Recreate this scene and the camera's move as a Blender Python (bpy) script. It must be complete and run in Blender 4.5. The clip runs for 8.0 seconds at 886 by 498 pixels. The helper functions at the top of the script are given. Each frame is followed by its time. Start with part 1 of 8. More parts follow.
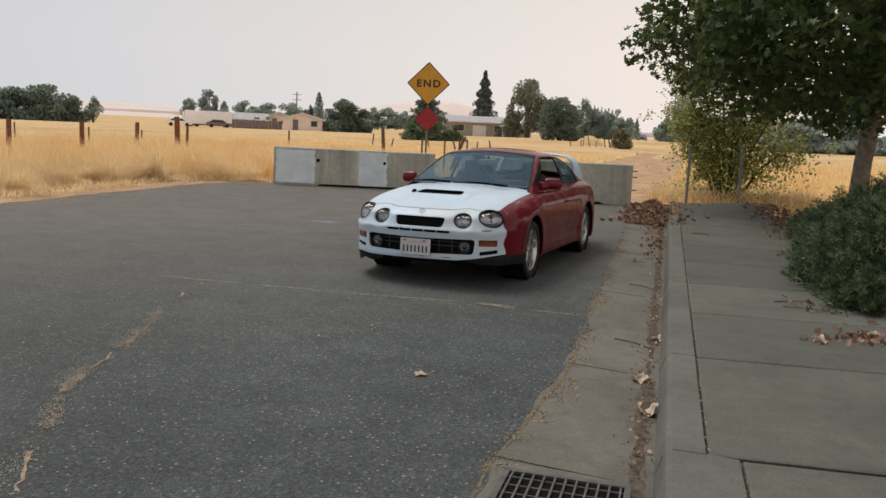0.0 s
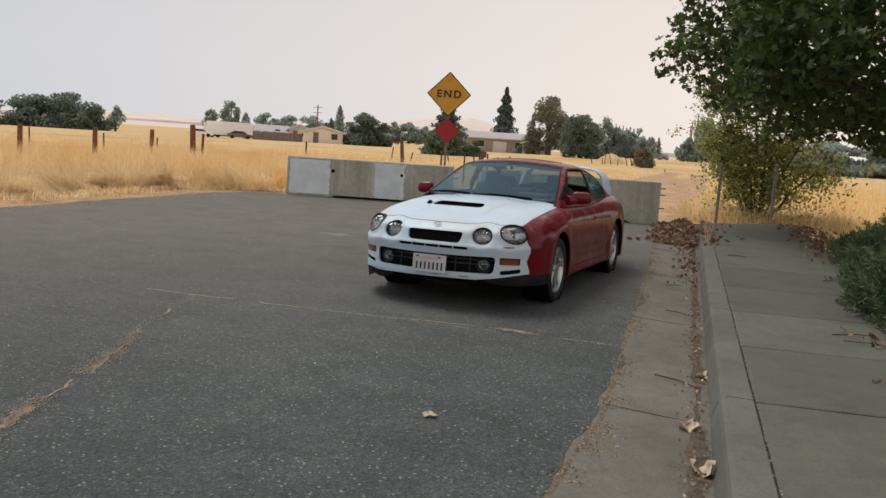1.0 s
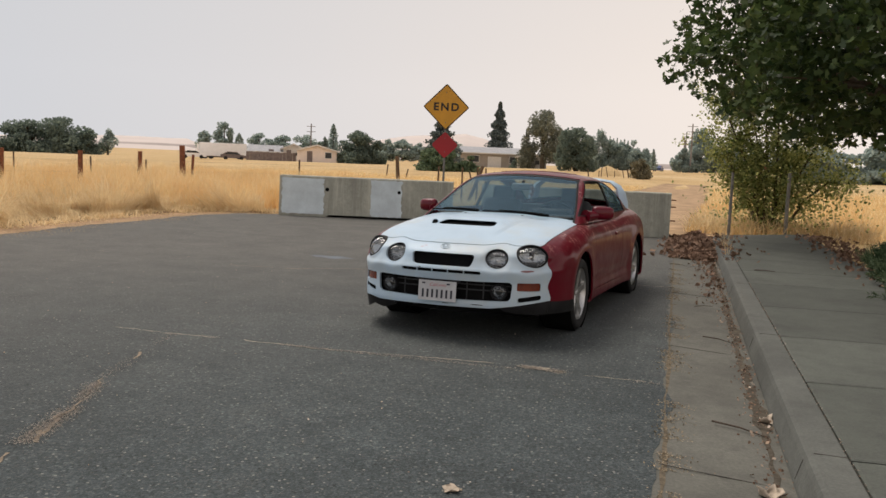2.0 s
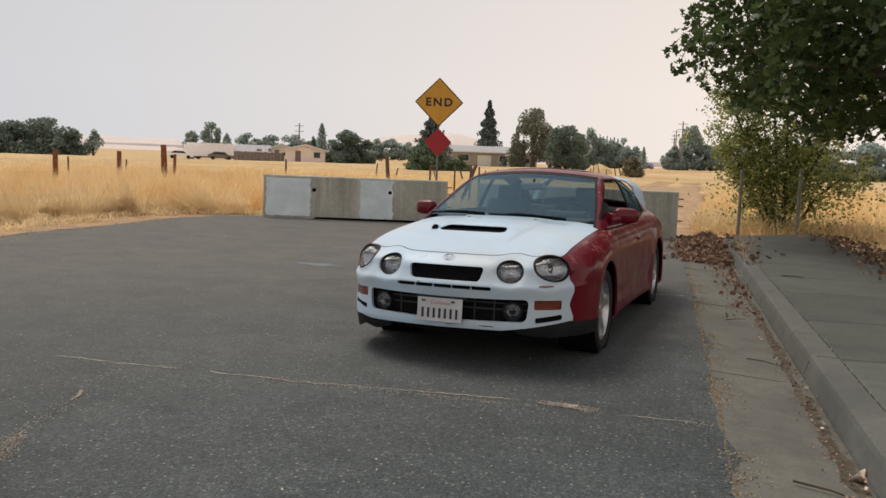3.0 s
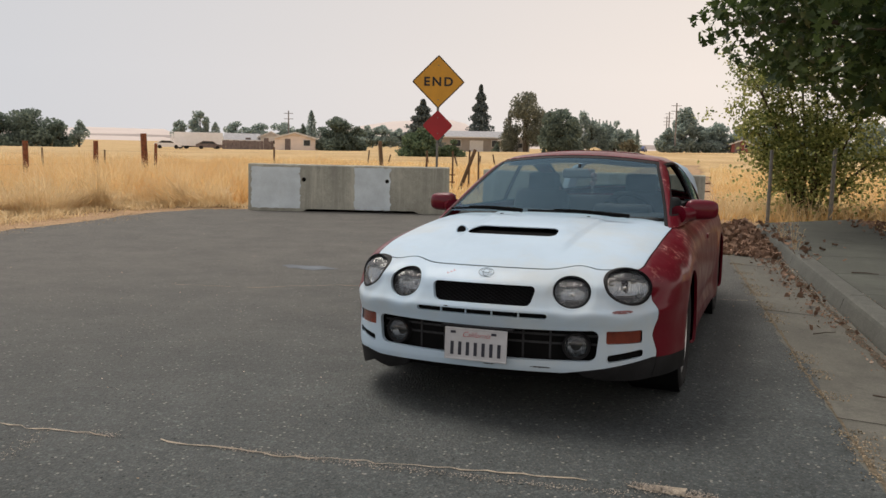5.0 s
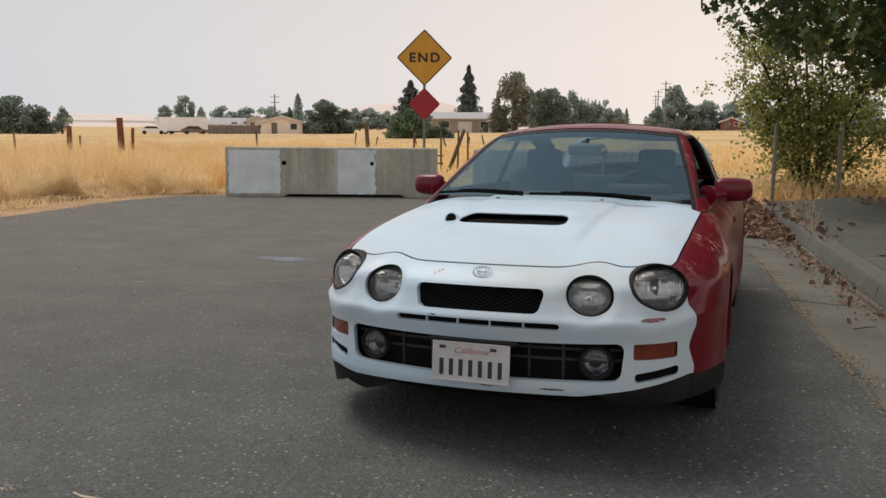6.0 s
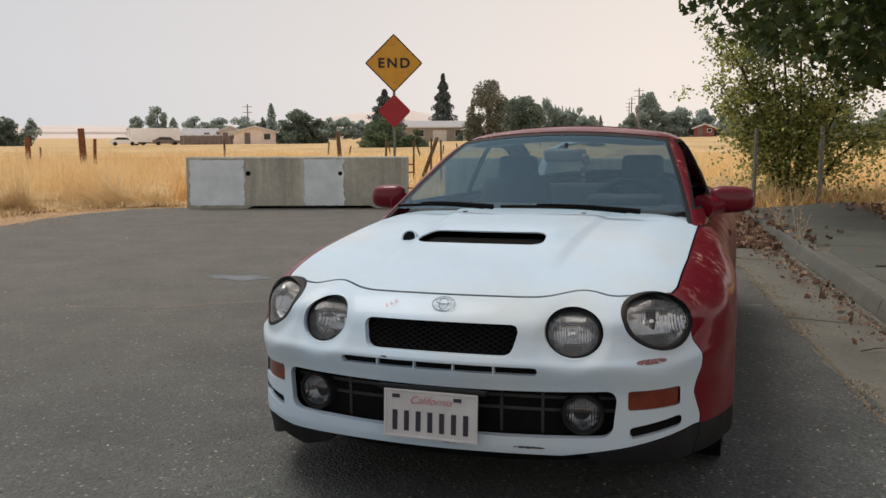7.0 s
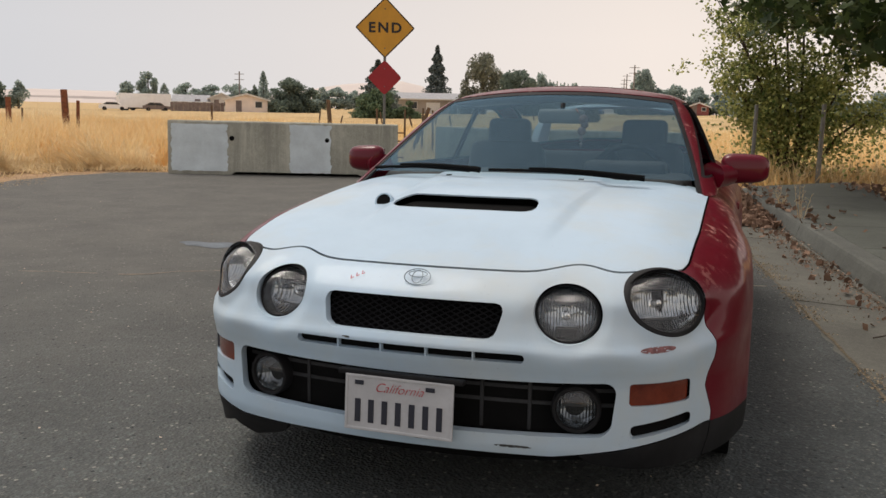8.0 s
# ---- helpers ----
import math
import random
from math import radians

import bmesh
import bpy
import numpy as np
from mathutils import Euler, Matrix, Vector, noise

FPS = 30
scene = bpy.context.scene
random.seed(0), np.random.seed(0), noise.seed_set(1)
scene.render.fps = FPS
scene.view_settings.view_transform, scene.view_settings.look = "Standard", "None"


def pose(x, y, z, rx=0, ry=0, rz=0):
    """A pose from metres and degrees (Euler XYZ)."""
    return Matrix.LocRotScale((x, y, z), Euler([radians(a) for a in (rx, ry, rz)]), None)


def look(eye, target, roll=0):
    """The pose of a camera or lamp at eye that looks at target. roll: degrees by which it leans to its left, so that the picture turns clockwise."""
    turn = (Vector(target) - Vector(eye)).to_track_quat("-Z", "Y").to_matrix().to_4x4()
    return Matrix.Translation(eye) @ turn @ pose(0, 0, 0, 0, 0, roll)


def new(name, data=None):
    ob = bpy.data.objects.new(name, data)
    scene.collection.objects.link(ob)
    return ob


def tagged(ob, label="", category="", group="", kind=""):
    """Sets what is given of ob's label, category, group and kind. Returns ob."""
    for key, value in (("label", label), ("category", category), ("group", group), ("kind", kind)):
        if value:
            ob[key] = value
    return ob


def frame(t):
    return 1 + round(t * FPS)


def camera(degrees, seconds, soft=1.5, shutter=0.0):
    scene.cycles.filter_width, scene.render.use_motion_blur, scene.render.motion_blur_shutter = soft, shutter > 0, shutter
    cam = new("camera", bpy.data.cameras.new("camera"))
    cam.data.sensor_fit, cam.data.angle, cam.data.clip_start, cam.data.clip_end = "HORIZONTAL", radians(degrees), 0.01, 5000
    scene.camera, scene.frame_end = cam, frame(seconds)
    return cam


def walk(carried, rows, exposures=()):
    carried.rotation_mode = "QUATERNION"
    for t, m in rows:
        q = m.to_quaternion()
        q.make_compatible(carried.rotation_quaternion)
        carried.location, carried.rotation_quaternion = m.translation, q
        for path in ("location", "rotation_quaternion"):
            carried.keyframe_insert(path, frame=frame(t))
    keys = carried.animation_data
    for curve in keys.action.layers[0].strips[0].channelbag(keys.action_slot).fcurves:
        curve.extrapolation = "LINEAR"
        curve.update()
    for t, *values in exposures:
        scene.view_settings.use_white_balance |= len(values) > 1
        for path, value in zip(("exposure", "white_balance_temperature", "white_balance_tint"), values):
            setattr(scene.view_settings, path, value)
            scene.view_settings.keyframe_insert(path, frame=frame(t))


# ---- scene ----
cam = camera(55.0, 8.0)
PATH = [
    (0, (0.097, 0.16, 1.509), (-0.492, 2.05, 1.229), 2.6),
    (0.5, (0.003, 0.552, 1.498), (-0.636, 2.426, 1.216), 2.9),
    (1, (-0.129, 0.902, 1.417), (-0.761, 2.783, 1.171), 3.7),
    (1.5, (-0.315, 1.276, 1.391), (-0.917, 3.173, 1.19), 3.4),
    (2, (-0.501, 1.687, 1.377), (-1.128, 3.575, 1.169), 2.4),
    (2.2, (-0.585, 1.885, 1.381), (-1.219, 3.769, 1.163), 2.1),
    (3.3, (-0.979, 2.797, 1.343), (-1.57, 4.697, 1.137), 1.9),
    (3.5, (-1.019, 2.905, 1.368), (-1.619, 4.801, 1.156), 1.2),
    (4, (-1.211, 3.302, 1.339), (-1.808, 5.195, 1.097), 0.8),
    (4.5, (-1.415, 3.659, 1.32), (-2.001, 5.555, 1.072), 1.5),
    (4.7, (-1.468, 3.756, 1.324), (-2.055, 5.652, 1.084), 1.5),
    (5.8, (-1.752, 4.61, 1.277), (-2.316, 6.51, 1.008), 0.1),
    (6, (-1.772, 4.73, 1.27), (-2.332, 6.629, 0.988), 0.4),
    (6.5, (-1.819, 5.028, 1.257), (-2.36, 6.932, 0.973), 0.1),
    (7, (-1.862, 5.312, 1.249), (-2.37, 7.229, 0.987), -0.1),
    (7.5, (-1.905, 5.534, 1.21), (-2.403, 7.451, 0.934), 1.0),
    (8, (-1.918, 5.697, 1.172), (-2.402, 7.611, 0.849), 1.3),
]
walk(cam, [(t, look(eye, target, roll)) for t, eye, target, roll in PATH])

# ---- light: a smoky, overcast late-summer sky ----
world = bpy.data.worlds.new("sky")
scene.world = world
world.use_nodes = True
wn, wl = world.node_tree.nodes, world.node_tree.links
wn.clear()
SUN_AZ, SUN_EL = radians(-62), radians(61)
sky = wn.new("ShaderNodeTexSky")
sky.sky_type = "NISHITA"
sky.sun_disc = False
sky.sun_elevation, sky.sun_rotation = SUN_EL, SUN_AZ
sky.air_density, sky.dust_density, sky.ozone_density = 1.0, 8.0, 1.0
pale = wn.new("ShaderNodeHueSaturation")
pale.inputs["Saturation"].default_value = 1.0
smoke = wn.new("ShaderNodeMix")
smoke.data_type = "RGBA"
bank = wn.new("ShaderNodeMix")
bank.data_type = "RGBA"
# bluish smoke to the west, paler and warmer to the east
bank.inputs[6].default_value = (6.6, 6.65, 6.95, 1)
bank.inputs[7].default_value = (9.3, 8.3, 7.6, 1)
# the smoke lies thickest towards the horizon
geo, up, thick = wn.new("ShaderNodeTexCoord"), wn.new("ShaderNodeSeparateXYZ"), wn.new("ShaderNodeMapRange")
wl.new(geo.outputs["Generated"], up.inputs[0])
wl.new(up.outputs[2], thick.inputs[0])
for k, value in enumerate((0.08, 0.9, 0.98, 0.28), 1):
    thick.inputs[k].default_value = value
wl.new(thick.outputs[0], smoke.inputs[0])
drift = wn.new("ShaderNodeMapRange")
wl.new(up.outputs[0], drift.inputs[0])
for k, value in enumerate((-0.72, -0.02, 0.0, 1.0), 1):
    drift.inputs[k].default_value = value
wl.new(drift.outputs[0], bank.inputs[0])
wl.new(bank.outputs[2], smoke.inputs[7])
back = wn.new("ShaderNodeBackground")
back.inputs["Strength"].default_value = 0.1
wout = wn.new("ShaderNodeOutputWorld")
wl.new(sky.outputs[0], pale.inputs["Color"])
wl.new(pale.outputs[0], smoke.inputs[6])
wl.new(smoke.outputs[2], back.inputs[0])
wl.new(back.outputs[0], wout.inputs[0])

sun = new("sun", bpy.data.lights.new("sun", "SUN"))
sun.data.energy, sun.data.angle, sun.data.color = 1.25, radians(26), (1.0, 0.95, 0.88)
sun_dir = Vector((math.sin(SUN_AZ) * math.cos(SUN_EL), math.cos(SUN_AZ) * math.cos(SUN_EL), math.sin(SUN_EL)))
sun.matrix_world = look(sun_dir * 60, (0, 0, 0))

# ---- materials ----
def tree_of(name):
    m = bpy.data.materials.new(name)
    m.use_nodes = True
    nt = m.node_tree
    return m, nt, nt.nodes["Principled BSDF"]


def mapped(nt, kind="Object", scale=(1, 1, 1)):
    tc, mp = nt.nodes.new("ShaderNodeTexCoord"), nt.nodes.new("ShaderNodeMapping")
    mp.inputs["Scale"].default_value = scale
    nt.links.new(tc.outputs[kind], mp.inputs["Vector"])
    return mp.outputs[0]


def noisy(nt, vec, scale, detail=4.0, rough=0.6):
    n = nt.nodes.new("ShaderNodeTexNoise")
    n.inputs["Scale"].default_value, n.inputs["Detail"].default_value, n.inputs["Roughness"].default_value = scale, detail, rough
    nt.links.new(vec, n.inputs["Vector"])
    return n.outputs[0]


def cells(nt, vec, scale, out="Distance", feature="F1"):
    n = nt.nodes.new("ShaderNodeTexVoronoi")
    n.feature = feature
    n.inputs["Scale"].default_value = scale
    nt.links.new(vec, n.inputs["Vector"])
    return n.outputs[out]


def ramp(nt, fac, *stops):
    r = nt.nodes.new("ShaderNodeValToRGB")
    el = r.color_ramp.elements
    while len(el) < len(stops):
        el.new(0.5)
    for e, (p, c) in zip(el, stops):
        e.position = p
        e.color = (*c, 1) if isinstance(c, tuple) else (c, c, c, 1)
    nt.links.new(fac, r.inputs[0])
    return r.outputs[0]


def mixed(nt, fac, a, b, blend="MIX"):
    m = nt.nodes.new("ShaderNodeMix")
    m.data_type, m.blend_type = "RGBA", blend
    for sock, v in ((m.inputs[0], fac), (m.inputs[6], a), (m.inputs[7], b)):
        if isinstance(v, (int, float)):
            sock.default_value = v if sock == m.inputs[0] else (v, v, v, 1)
        elif isinstance(v, tuple):
            sock.default_value = (*v, 1)
        else:
            nt.links.new(v, sock)
    return m.outputs[2]


def bumped(nt, b, height, strength, dist):
    n = nt.nodes.new("ShaderNodeBump")
    n.inputs["Strength"].default_value, n.inputs["Distance"].default_value = strength, dist
    nt.links.new(height, n.inputs["Height"])
    nt.links.new(n.outputs[0], b.inputs["Normal"])


def own_random(nt):
    return nt.nodes.new("ShaderNodeObjectInfo").outputs["Random"]


def island(nt):
    return nt.nodes.new("ShaderNodeNewGeometry").outputs["Random Per Island"]


def simple(name, col, rough=0.6, metal=0.0, var=0.25, scale=8.0, bump=0.0, coat=0.0, spec=0.5):
    """A surface with two scales of tone variation and fine relief."""
    m, nt, b = tree_of(name)
    v = mapped(nt)
    c1 = ramp(nt, noisy(nt, v, scale), (0.3, tuple(max(0, x * (1 - var)) for x in col)), (0.7, tuple(min(1, x * (1 + var)) for x in col)))
    c2 = ramp(nt, noisy(nt, v, scale * 9, 3), (0.3, 1 - var * 0.5), (0.7, 1.0))
    nt.links.new(mixed(nt, 1.0, c1, c2, "MULTIPLY"), b.inputs["Base Color"])
    b.inputs["Roughness"].default_value, b.inputs["Metallic"].default_value = rough, metal
    b.inputs["Coat Weight"].default_value = coat
    b.inputs["Specular IOR Level"].default_value = spec
    if bump:
        bumped(nt, b, noisy(nt, v, scale * 12, 4), 0.6, bump)
    return m


def leafy(name, dark, light, rough=0.55, sheer=0.25):
    """Leaves: tone differs leaf by leaf, with some light passing."""
    m, nt, b = tree_of(name)
    c = ramp(nt, island(nt), (0.0, dark), (0.55, tuple((p + q) / 2 for p, q in zip(dark, light))), (1.0, light))
    nt.links.new(c, b.inputs["Base Color"])
    b.inputs["Roughness"].default_value = rough
    b.inputs["Specular IOR Level"].default_value = 0.3
    t = nt.nodes.new("ShaderNodeBsdfTranslucent")
    nt.links.new(c, t.inputs[0])
    mx = nt.nodes.new("ShaderNodeMixShader")
    mx.inputs[0].default_value = sheer
    nt.links.new(b.outputs[0], mx.inputs[1])
    nt.links.new(t.outputs[0], mx.inputs[2])
    nt.links.new(mx.outputs[0], nt.nodes["Material Output"].inputs[0])
    return m


def make_straw(name, dark, light, hollow, sheer):
    """Dry blades: tone differs blade by blade, with browner and paler drifts over the stand."""
    m = leafy(name, dark, light, 0.85, sheer)
    nt = m.node_tree
    b, t = nt.nodes["Principled BSDF"], nt.nodes["Translucent BSDF"]
    c = b.inputs["Base Color"].links[0].from_socket
    drift = ramp(nt, noisy(nt, mapped(nt), 0.55, 5, 0.65), (0.36, 0.75), (0.58, 0.0))
    c = mixed(nt, drift, c, hollow)
    nt.links.new(c, b.inputs["Base Color"])
    nt.links.new(c, t.inputs[0])
    b.inputs["Specular IOR Level"].default_value = 0.15
    return m


def make_asphalt():
    m, nt, b = tree_of("worn_asphalt")
    v = mapped(nt)
    grit = cells(nt, v, 130.0, "Color")
    sep = nt.nodes.new("ShaderNodeSeparateColor")
    nt.links.new(grit, sep.inputs[0])
    stone = ramp(nt, sep.outputs[0], (0.0, (0.053, 0.065, 0.067)), (0.6, (0.071, 0.085, 0.087)), (0.95, (0.099, 0.113, 0.112)), (0.995, (0.16, 0.16, 0.15)))
    coarse = nt.nodes.new("ShaderNodeSeparateColor")
    nt.links.new(cells(nt, v, 62.0, "Color"), coarse.inputs[0])
    stone = mixed(nt, 1.0, stone, ramp(nt, coarse.outputs[1], (0.0, 0.75), (0.5, 0.97), (0.9, 1.15), (0.98, 1.5)), "MULTIPLY")
    big = ramp(nt, noisy(nt, v, 0.45, 5), (0.3, 0.72), (0.7, 1.12))
    mid = ramp(nt, noisy(nt, v, 3.2, 4), (0.3, 0.85), (0.7, 1.08))
    c = mixed(nt, 1.0, mixed(nt, 1.0, stone, big, "MULTIPLY"), mid, "MULTIPLY")
    dust = ramp(nt, noisy(nt, v, 0.23, 6, 0.7), (0.54, 0.0), (0.74, 0.45))
    c = mixed(nt, dust, c, (0.135, 0.122, 0.10))
    # the older, browner paving beyond the long crack
    axes, side = nt.nodes.new("ShaderNodeSeparateXYZ"), nt.nodes.new("ShaderNodeMath")
    nt.links.new(v, axes.inputs[0])
    side.operation = "MULTIPLY_ADD"
    side.inputs[1].default_value = -1.0
    wave = nt.nodes.new("ShaderNodeMath")
    wave.operation, wave.inputs[1].default_value = "ADD", 0.0
    nt.links.new(noisy(nt, v, 0.9, 5, 0.7), wave.inputs[1])
    nt.links.new(axes.outputs[0], side.inputs[0])
    nt.links.new(axes.outputs[1], wave.inputs[0])
    nt.links.new(wave.outputs[0], side.inputs[2])
    far = nt.nodes.new("ShaderNodeMapRange")
    for k, value in enumerate((8.0, 19.0, 0.0, 0.9), 1):
        far.inputs[k].default_value = value
    nt.links.new(side.outputs[0], far.inputs[0])
    worn = ramp(nt, noisy(nt, v, 1.6, 6, 0.7), (0.3, (0.116, 0.114, 0.104)), (0.7, (0.166, 0.160, 0.144)))
    c = mixed(nt, far.outputs[0], c, worn)
    # sparse pale and dark stones showing in the worn surface
    spot, pick = cells(nt, v, 30.0), nt.nodes.new("ShaderNodeSeparateColor")
    nt.links.new(cells(nt, v, 30.0, "Color"), pick.inputs[0])
    for at, lo, tone in ((0, 0.58, (0.29, 0.285, 0.255)), (1, 0.70, (0.022, 0.025, 0.026))):
        show = nt.nodes.new("ShaderNodeMath")
        show.operation = "MULTIPLY"
        nt.links.new(ramp(nt, spot, (0.15, 1.0), (0.24, 0.0)), show.inputs[0])
        nt.links.new(ramp(nt, pick.outputs[at], (lo, 0.0), (lo + 0.04, 0.85)), show.inputs[1])
        c = mixed(nt, show.outputs[0], c, tone)
    nt.links.new(c, b.inputs["Base Color"])
    b.inputs["Roughness"].default_value = 0.85
    b.inputs["Specular IOR Level"].default_value = 0.2
    bumped(nt, b, cells(nt, v, 85.0), 0.8, 0.008)
    return m


def make_concrete(name, col, crackle=0.5, blotch=1.1, drip=0.0):
    m, nt, b = tree_of(name)
    v = mapped(nt)
    a = ramp(nt, noisy(nt, v, blotch, 6, 0.65), (0.28, tuple(x * 0.68 for x in col)), (0.5, col), (0.72, tuple(min(1, x * 1.2) for x in col)))
    f = mixed(nt, 1.0, ramp(nt, noisy(nt, v, 60, 3), (0.3, 0.82), (0.7, 1.08)), ramp(nt, noisy(nt, v, 7.5, 5, 0.7), (0.32, 0.86), (0.68, 1.10)), "MULTIPLY")
    tone = ramp(nt, own_random(nt), (0.0, 0.82), (1.0, 1.12))
    st = ramp(nt, noisy(nt, v, 3.3, 6, 0.75), (0.58, 0.0), (0.72, crackle))
    c = mixed(nt, 1.0, mixed(nt, 1.0, a, f, "MULTIPLY"), tone, "MULTIPLY")
    c = mixed(nt, st, c, tuple(x * 0.5 for x in col))
    if drip:
        # rain-washed streaks down the faces
        run = ramp(nt, noisy(nt, mapped(nt, "Object", (5.0, 5.0, 0.35)), 1.0, 5, 0.7), (0.47, 0.0), (0.62, drip))
        c = mixed(nt, run, c, tuple(x * 0.62 for x in col))
        wash = ramp(nt, noisy(nt, mapped(nt, "Object", (7.0, 7.0, 0.5)), 1.3, 4, 0.6), (0.55, 0.0), (0.68, drip))
        c = mixed(nt, wash, c, tuple(min(1, x * 1.35) for x in col))
    nt.links.new(c, b.inputs["Base Color"])
    b.inputs["Roughness"].default_value = 0.88
    bumped(nt, b, noisy(nt, v, 140, 4), 0.5, 0.003)
    return m


def make_field():
    m, nt, b = tree_of("dry_field")
    v = mapped(nt)
    a = ramp(nt, noisy(nt, v, 0.07, 6, 0.65), (0.3, (0.54, 0.36, 0.17)), (0.5, (0.66, 0.47, 0.24)), (0.7, (0.76, 0.58, 0.34)))
    s = ramp(nt, noisy(nt, mapped(nt, "Object", (0.25, 2.2, 1)), 1.3, 6, 0.7), (0.3, 0.72), (0.7, 1.12))
    g = ramp(nt, noisy(nt, v, 26, 4), (0.3, 0.7), (0.7, 1.15))
    c = mixed(nt, 1.0, mixed(nt, 1.0, a, s, "MULTIPLY"), g, "MULTIPLY")
    nt.links.new(c, b.inputs["Base Color"])
    b.inputs["Roughness"].default_value = 0.95
    b.inputs["Specular IOR Level"].default_value = 0.1
    bumped(nt, b, noisy(nt, v, 14, 6), 0.8, 0.06)
    return m


ASPHALT = make_asphalt()
CONCRETE = make_concrete("pavement_concrete", (0.086, 0.093, 0.078), 0.65, 1.6)
GUTTER = make_concrete("gutter_concrete", (0.130, 0.128, 0.107), 0.8)
CURB = make_concrete("kerb_concrete", (0.104, 0.108, 0.095), 0.6)
BARRIER = make_concrete("barrier_concrete", (0.42, 0.42, 0.355), 0.6, 0.8, 0.55)
FIELD = make_field()
DIRT = simple("dry_dirt", (0.44, 0.30, 0.18), 0.95, var=0.3, scale=1.3, bump=0.02, spec=0.1)
JOINT = simple("dark_joint", (0.05, 0.045, 0.035), 0.95, var=0.4, scale=30)
STRAW = make_straw("dry_grass", (0.80, 0.58, 0.28), (1.0, 0.87, 0.55), (0.78, 0.49, 0.19), 0.5)
STRAW_PALE = make_straw("bleached_straw", (0.74, 0.56, 0.30), (1.0, 0.86, 0.58), (0.56, 0.41, 0.22), 0.45)
DEAD_LEAF = leafy("dead_leaf", (0.115, 0.068, 0.046), (0.37, 0.24, 0.165), 0.8, 0.15)
PALE_LEAF = leafy("bleached_leaf", (0.33, 0.22, 0.14), (0.62, 0.52, 0.42), 0.8, 0.1)
TWIG = simple("twig", (0.07, 0.05, 0.035), 0.9, var=0.4, scale=30)
BARK = simple("grey_bark", (0.25, 0.215, 0.175), 0.9, var=0.4, scale=7, bump=0.02)
BARK_DARK = simple("brown_bark", (0.10, 0.075, 0.05), 0.9, var=0.4, scale=9, bump=0.02)
LEAF = leafy("sycamore_leaf", (0.030, 0.056, 0.020), (0.115, 0.165, 0.052), 0.45, 0.36)
LEAF_POPLAR = leafy("poplar_leaf", (0.085, 0.14, 0.042), (0.60, 0.61, 0.24), 0.5, 0.5)
NEEDLE = leafy("juniper_spray", (0.016, 0.033, 0.014), (0.058, 0.095, 0.036), 0.6, 0.1)
# distance haze is mixed into these paler, greyer far leaf colours
FAR_LEAF = leafy("hazed_far_foliage", (0.155, 0.20, 0.165), (0.22, 0.27, 0.215), 0.9, 0.5)
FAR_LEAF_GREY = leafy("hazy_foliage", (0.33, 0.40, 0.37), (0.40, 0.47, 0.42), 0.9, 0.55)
GUM_LEAF = leafy("hazed_gum_foliage", (0.165, 0.18, 0.14), (0.30, 0.31, 0.235), 0.9, 0.3)
CONIFER = leafy("hazed_conifer_needle", (0.11, 0.135, 0.13), (0.17, 0.20, 0.185), 0.9, 0.3)
RUST = simple("rusty_steel", (0.23, 0.085, 0.042), 0.85, var=0.45, scale=12, bump=0.004)
STEEL = simple("galvanised_steel", (0.20, 0.20, 0.19), 0.55, 0.6, 0.25, 10)
POST_WOOD = simple("weathered_post", (0.14, 0.095, 0.06), 0.9, var=0.4, scale=10, bump=0.01)
# haze is painted into the base colours of the hills and far trees
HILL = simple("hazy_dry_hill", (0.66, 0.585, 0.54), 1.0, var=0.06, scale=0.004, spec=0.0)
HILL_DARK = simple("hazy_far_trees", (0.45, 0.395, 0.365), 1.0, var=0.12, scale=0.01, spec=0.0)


# ---- building helpers ----
def made(name, verts, faces, mat, parent=None, label="", smooth=False):
    me = bpy.data.meshes.new(name)
    me.from_pydata([tuple(map(float, p)) for p in verts], [], [tuple(map(int, q)) for q in faces])
    for m in mat if isinstance(mat, (list, tuple)) else [mat]:
        me.materials.append(m)
    if smooth:
        me.polygons.foreach_set("use_smooth", [True] * len(me.polygons))
    ob = new(name, me)
    if parent is not None:
        ob.parent = parent
    if label:
        ob["label"] = label
    return ob


def part(name, bm, mat, parent=None, label="", smooth=None, at=None):
    """Links a bmesh as one mesh object under a thing or a part."""
    me = bpy.data.meshes.new(name)
    bmesh.ops.recalc_face_normals(bm, faces=bm.faces[:])
    bm.to_mesh(me)
    bm.free()
    for m in mat if isinstance(mat, (list, tuple)) else [mat]:
        me.materials.append(m)
    if smooth is not None:
        me.polygons.foreach_set("use_smooth", [True] * len(me.polygons))
        me.set_sharp_from_angle(angle=radians(smooth))
    ob = new(name, me)
    if parent is not None:
        ob.parent = parent
    if at is not None:
        ob.matrix_basis = at
    if label:
        ob["label"] = label
    return ob


def empty(name, m=None):
    ob = new(name)
    ob.empty_display_size = 0.2
    if m is not None:
        ob.matrix_basis = m
    return ob


def box(size, at=(0, 0, 0), bevel=0.0, seg=2, bm=None, turn=None):
    """A box of that size centred at a place, its edges rounded."""
    b = bmesh.new()
    bmesh.ops.create_cube(b, size=1.0)
    bmesh.ops.scale(b, vec=size, verts=b.verts)
    if bevel:
        bmesh.ops.bevel(b, geom=b.edges[:], offset=bevel, segments=seg, affect="EDGES", profile=0.6)
    if turn is not None:
        bmesh.ops.transform(b, matrix=turn, verts=b.verts)
    bmesh.ops.translate(b, vec=at, verts=b.verts)
    return merged(bm, b)


def merged(bm, b):
    if bm is None:
        return b
    me = bpy.data.meshes.new("t")
    b.to_mesh(me)
    b.free()
    bm.from_mesh(me)
    bpy.data.meshes.remove(me)
    return bm


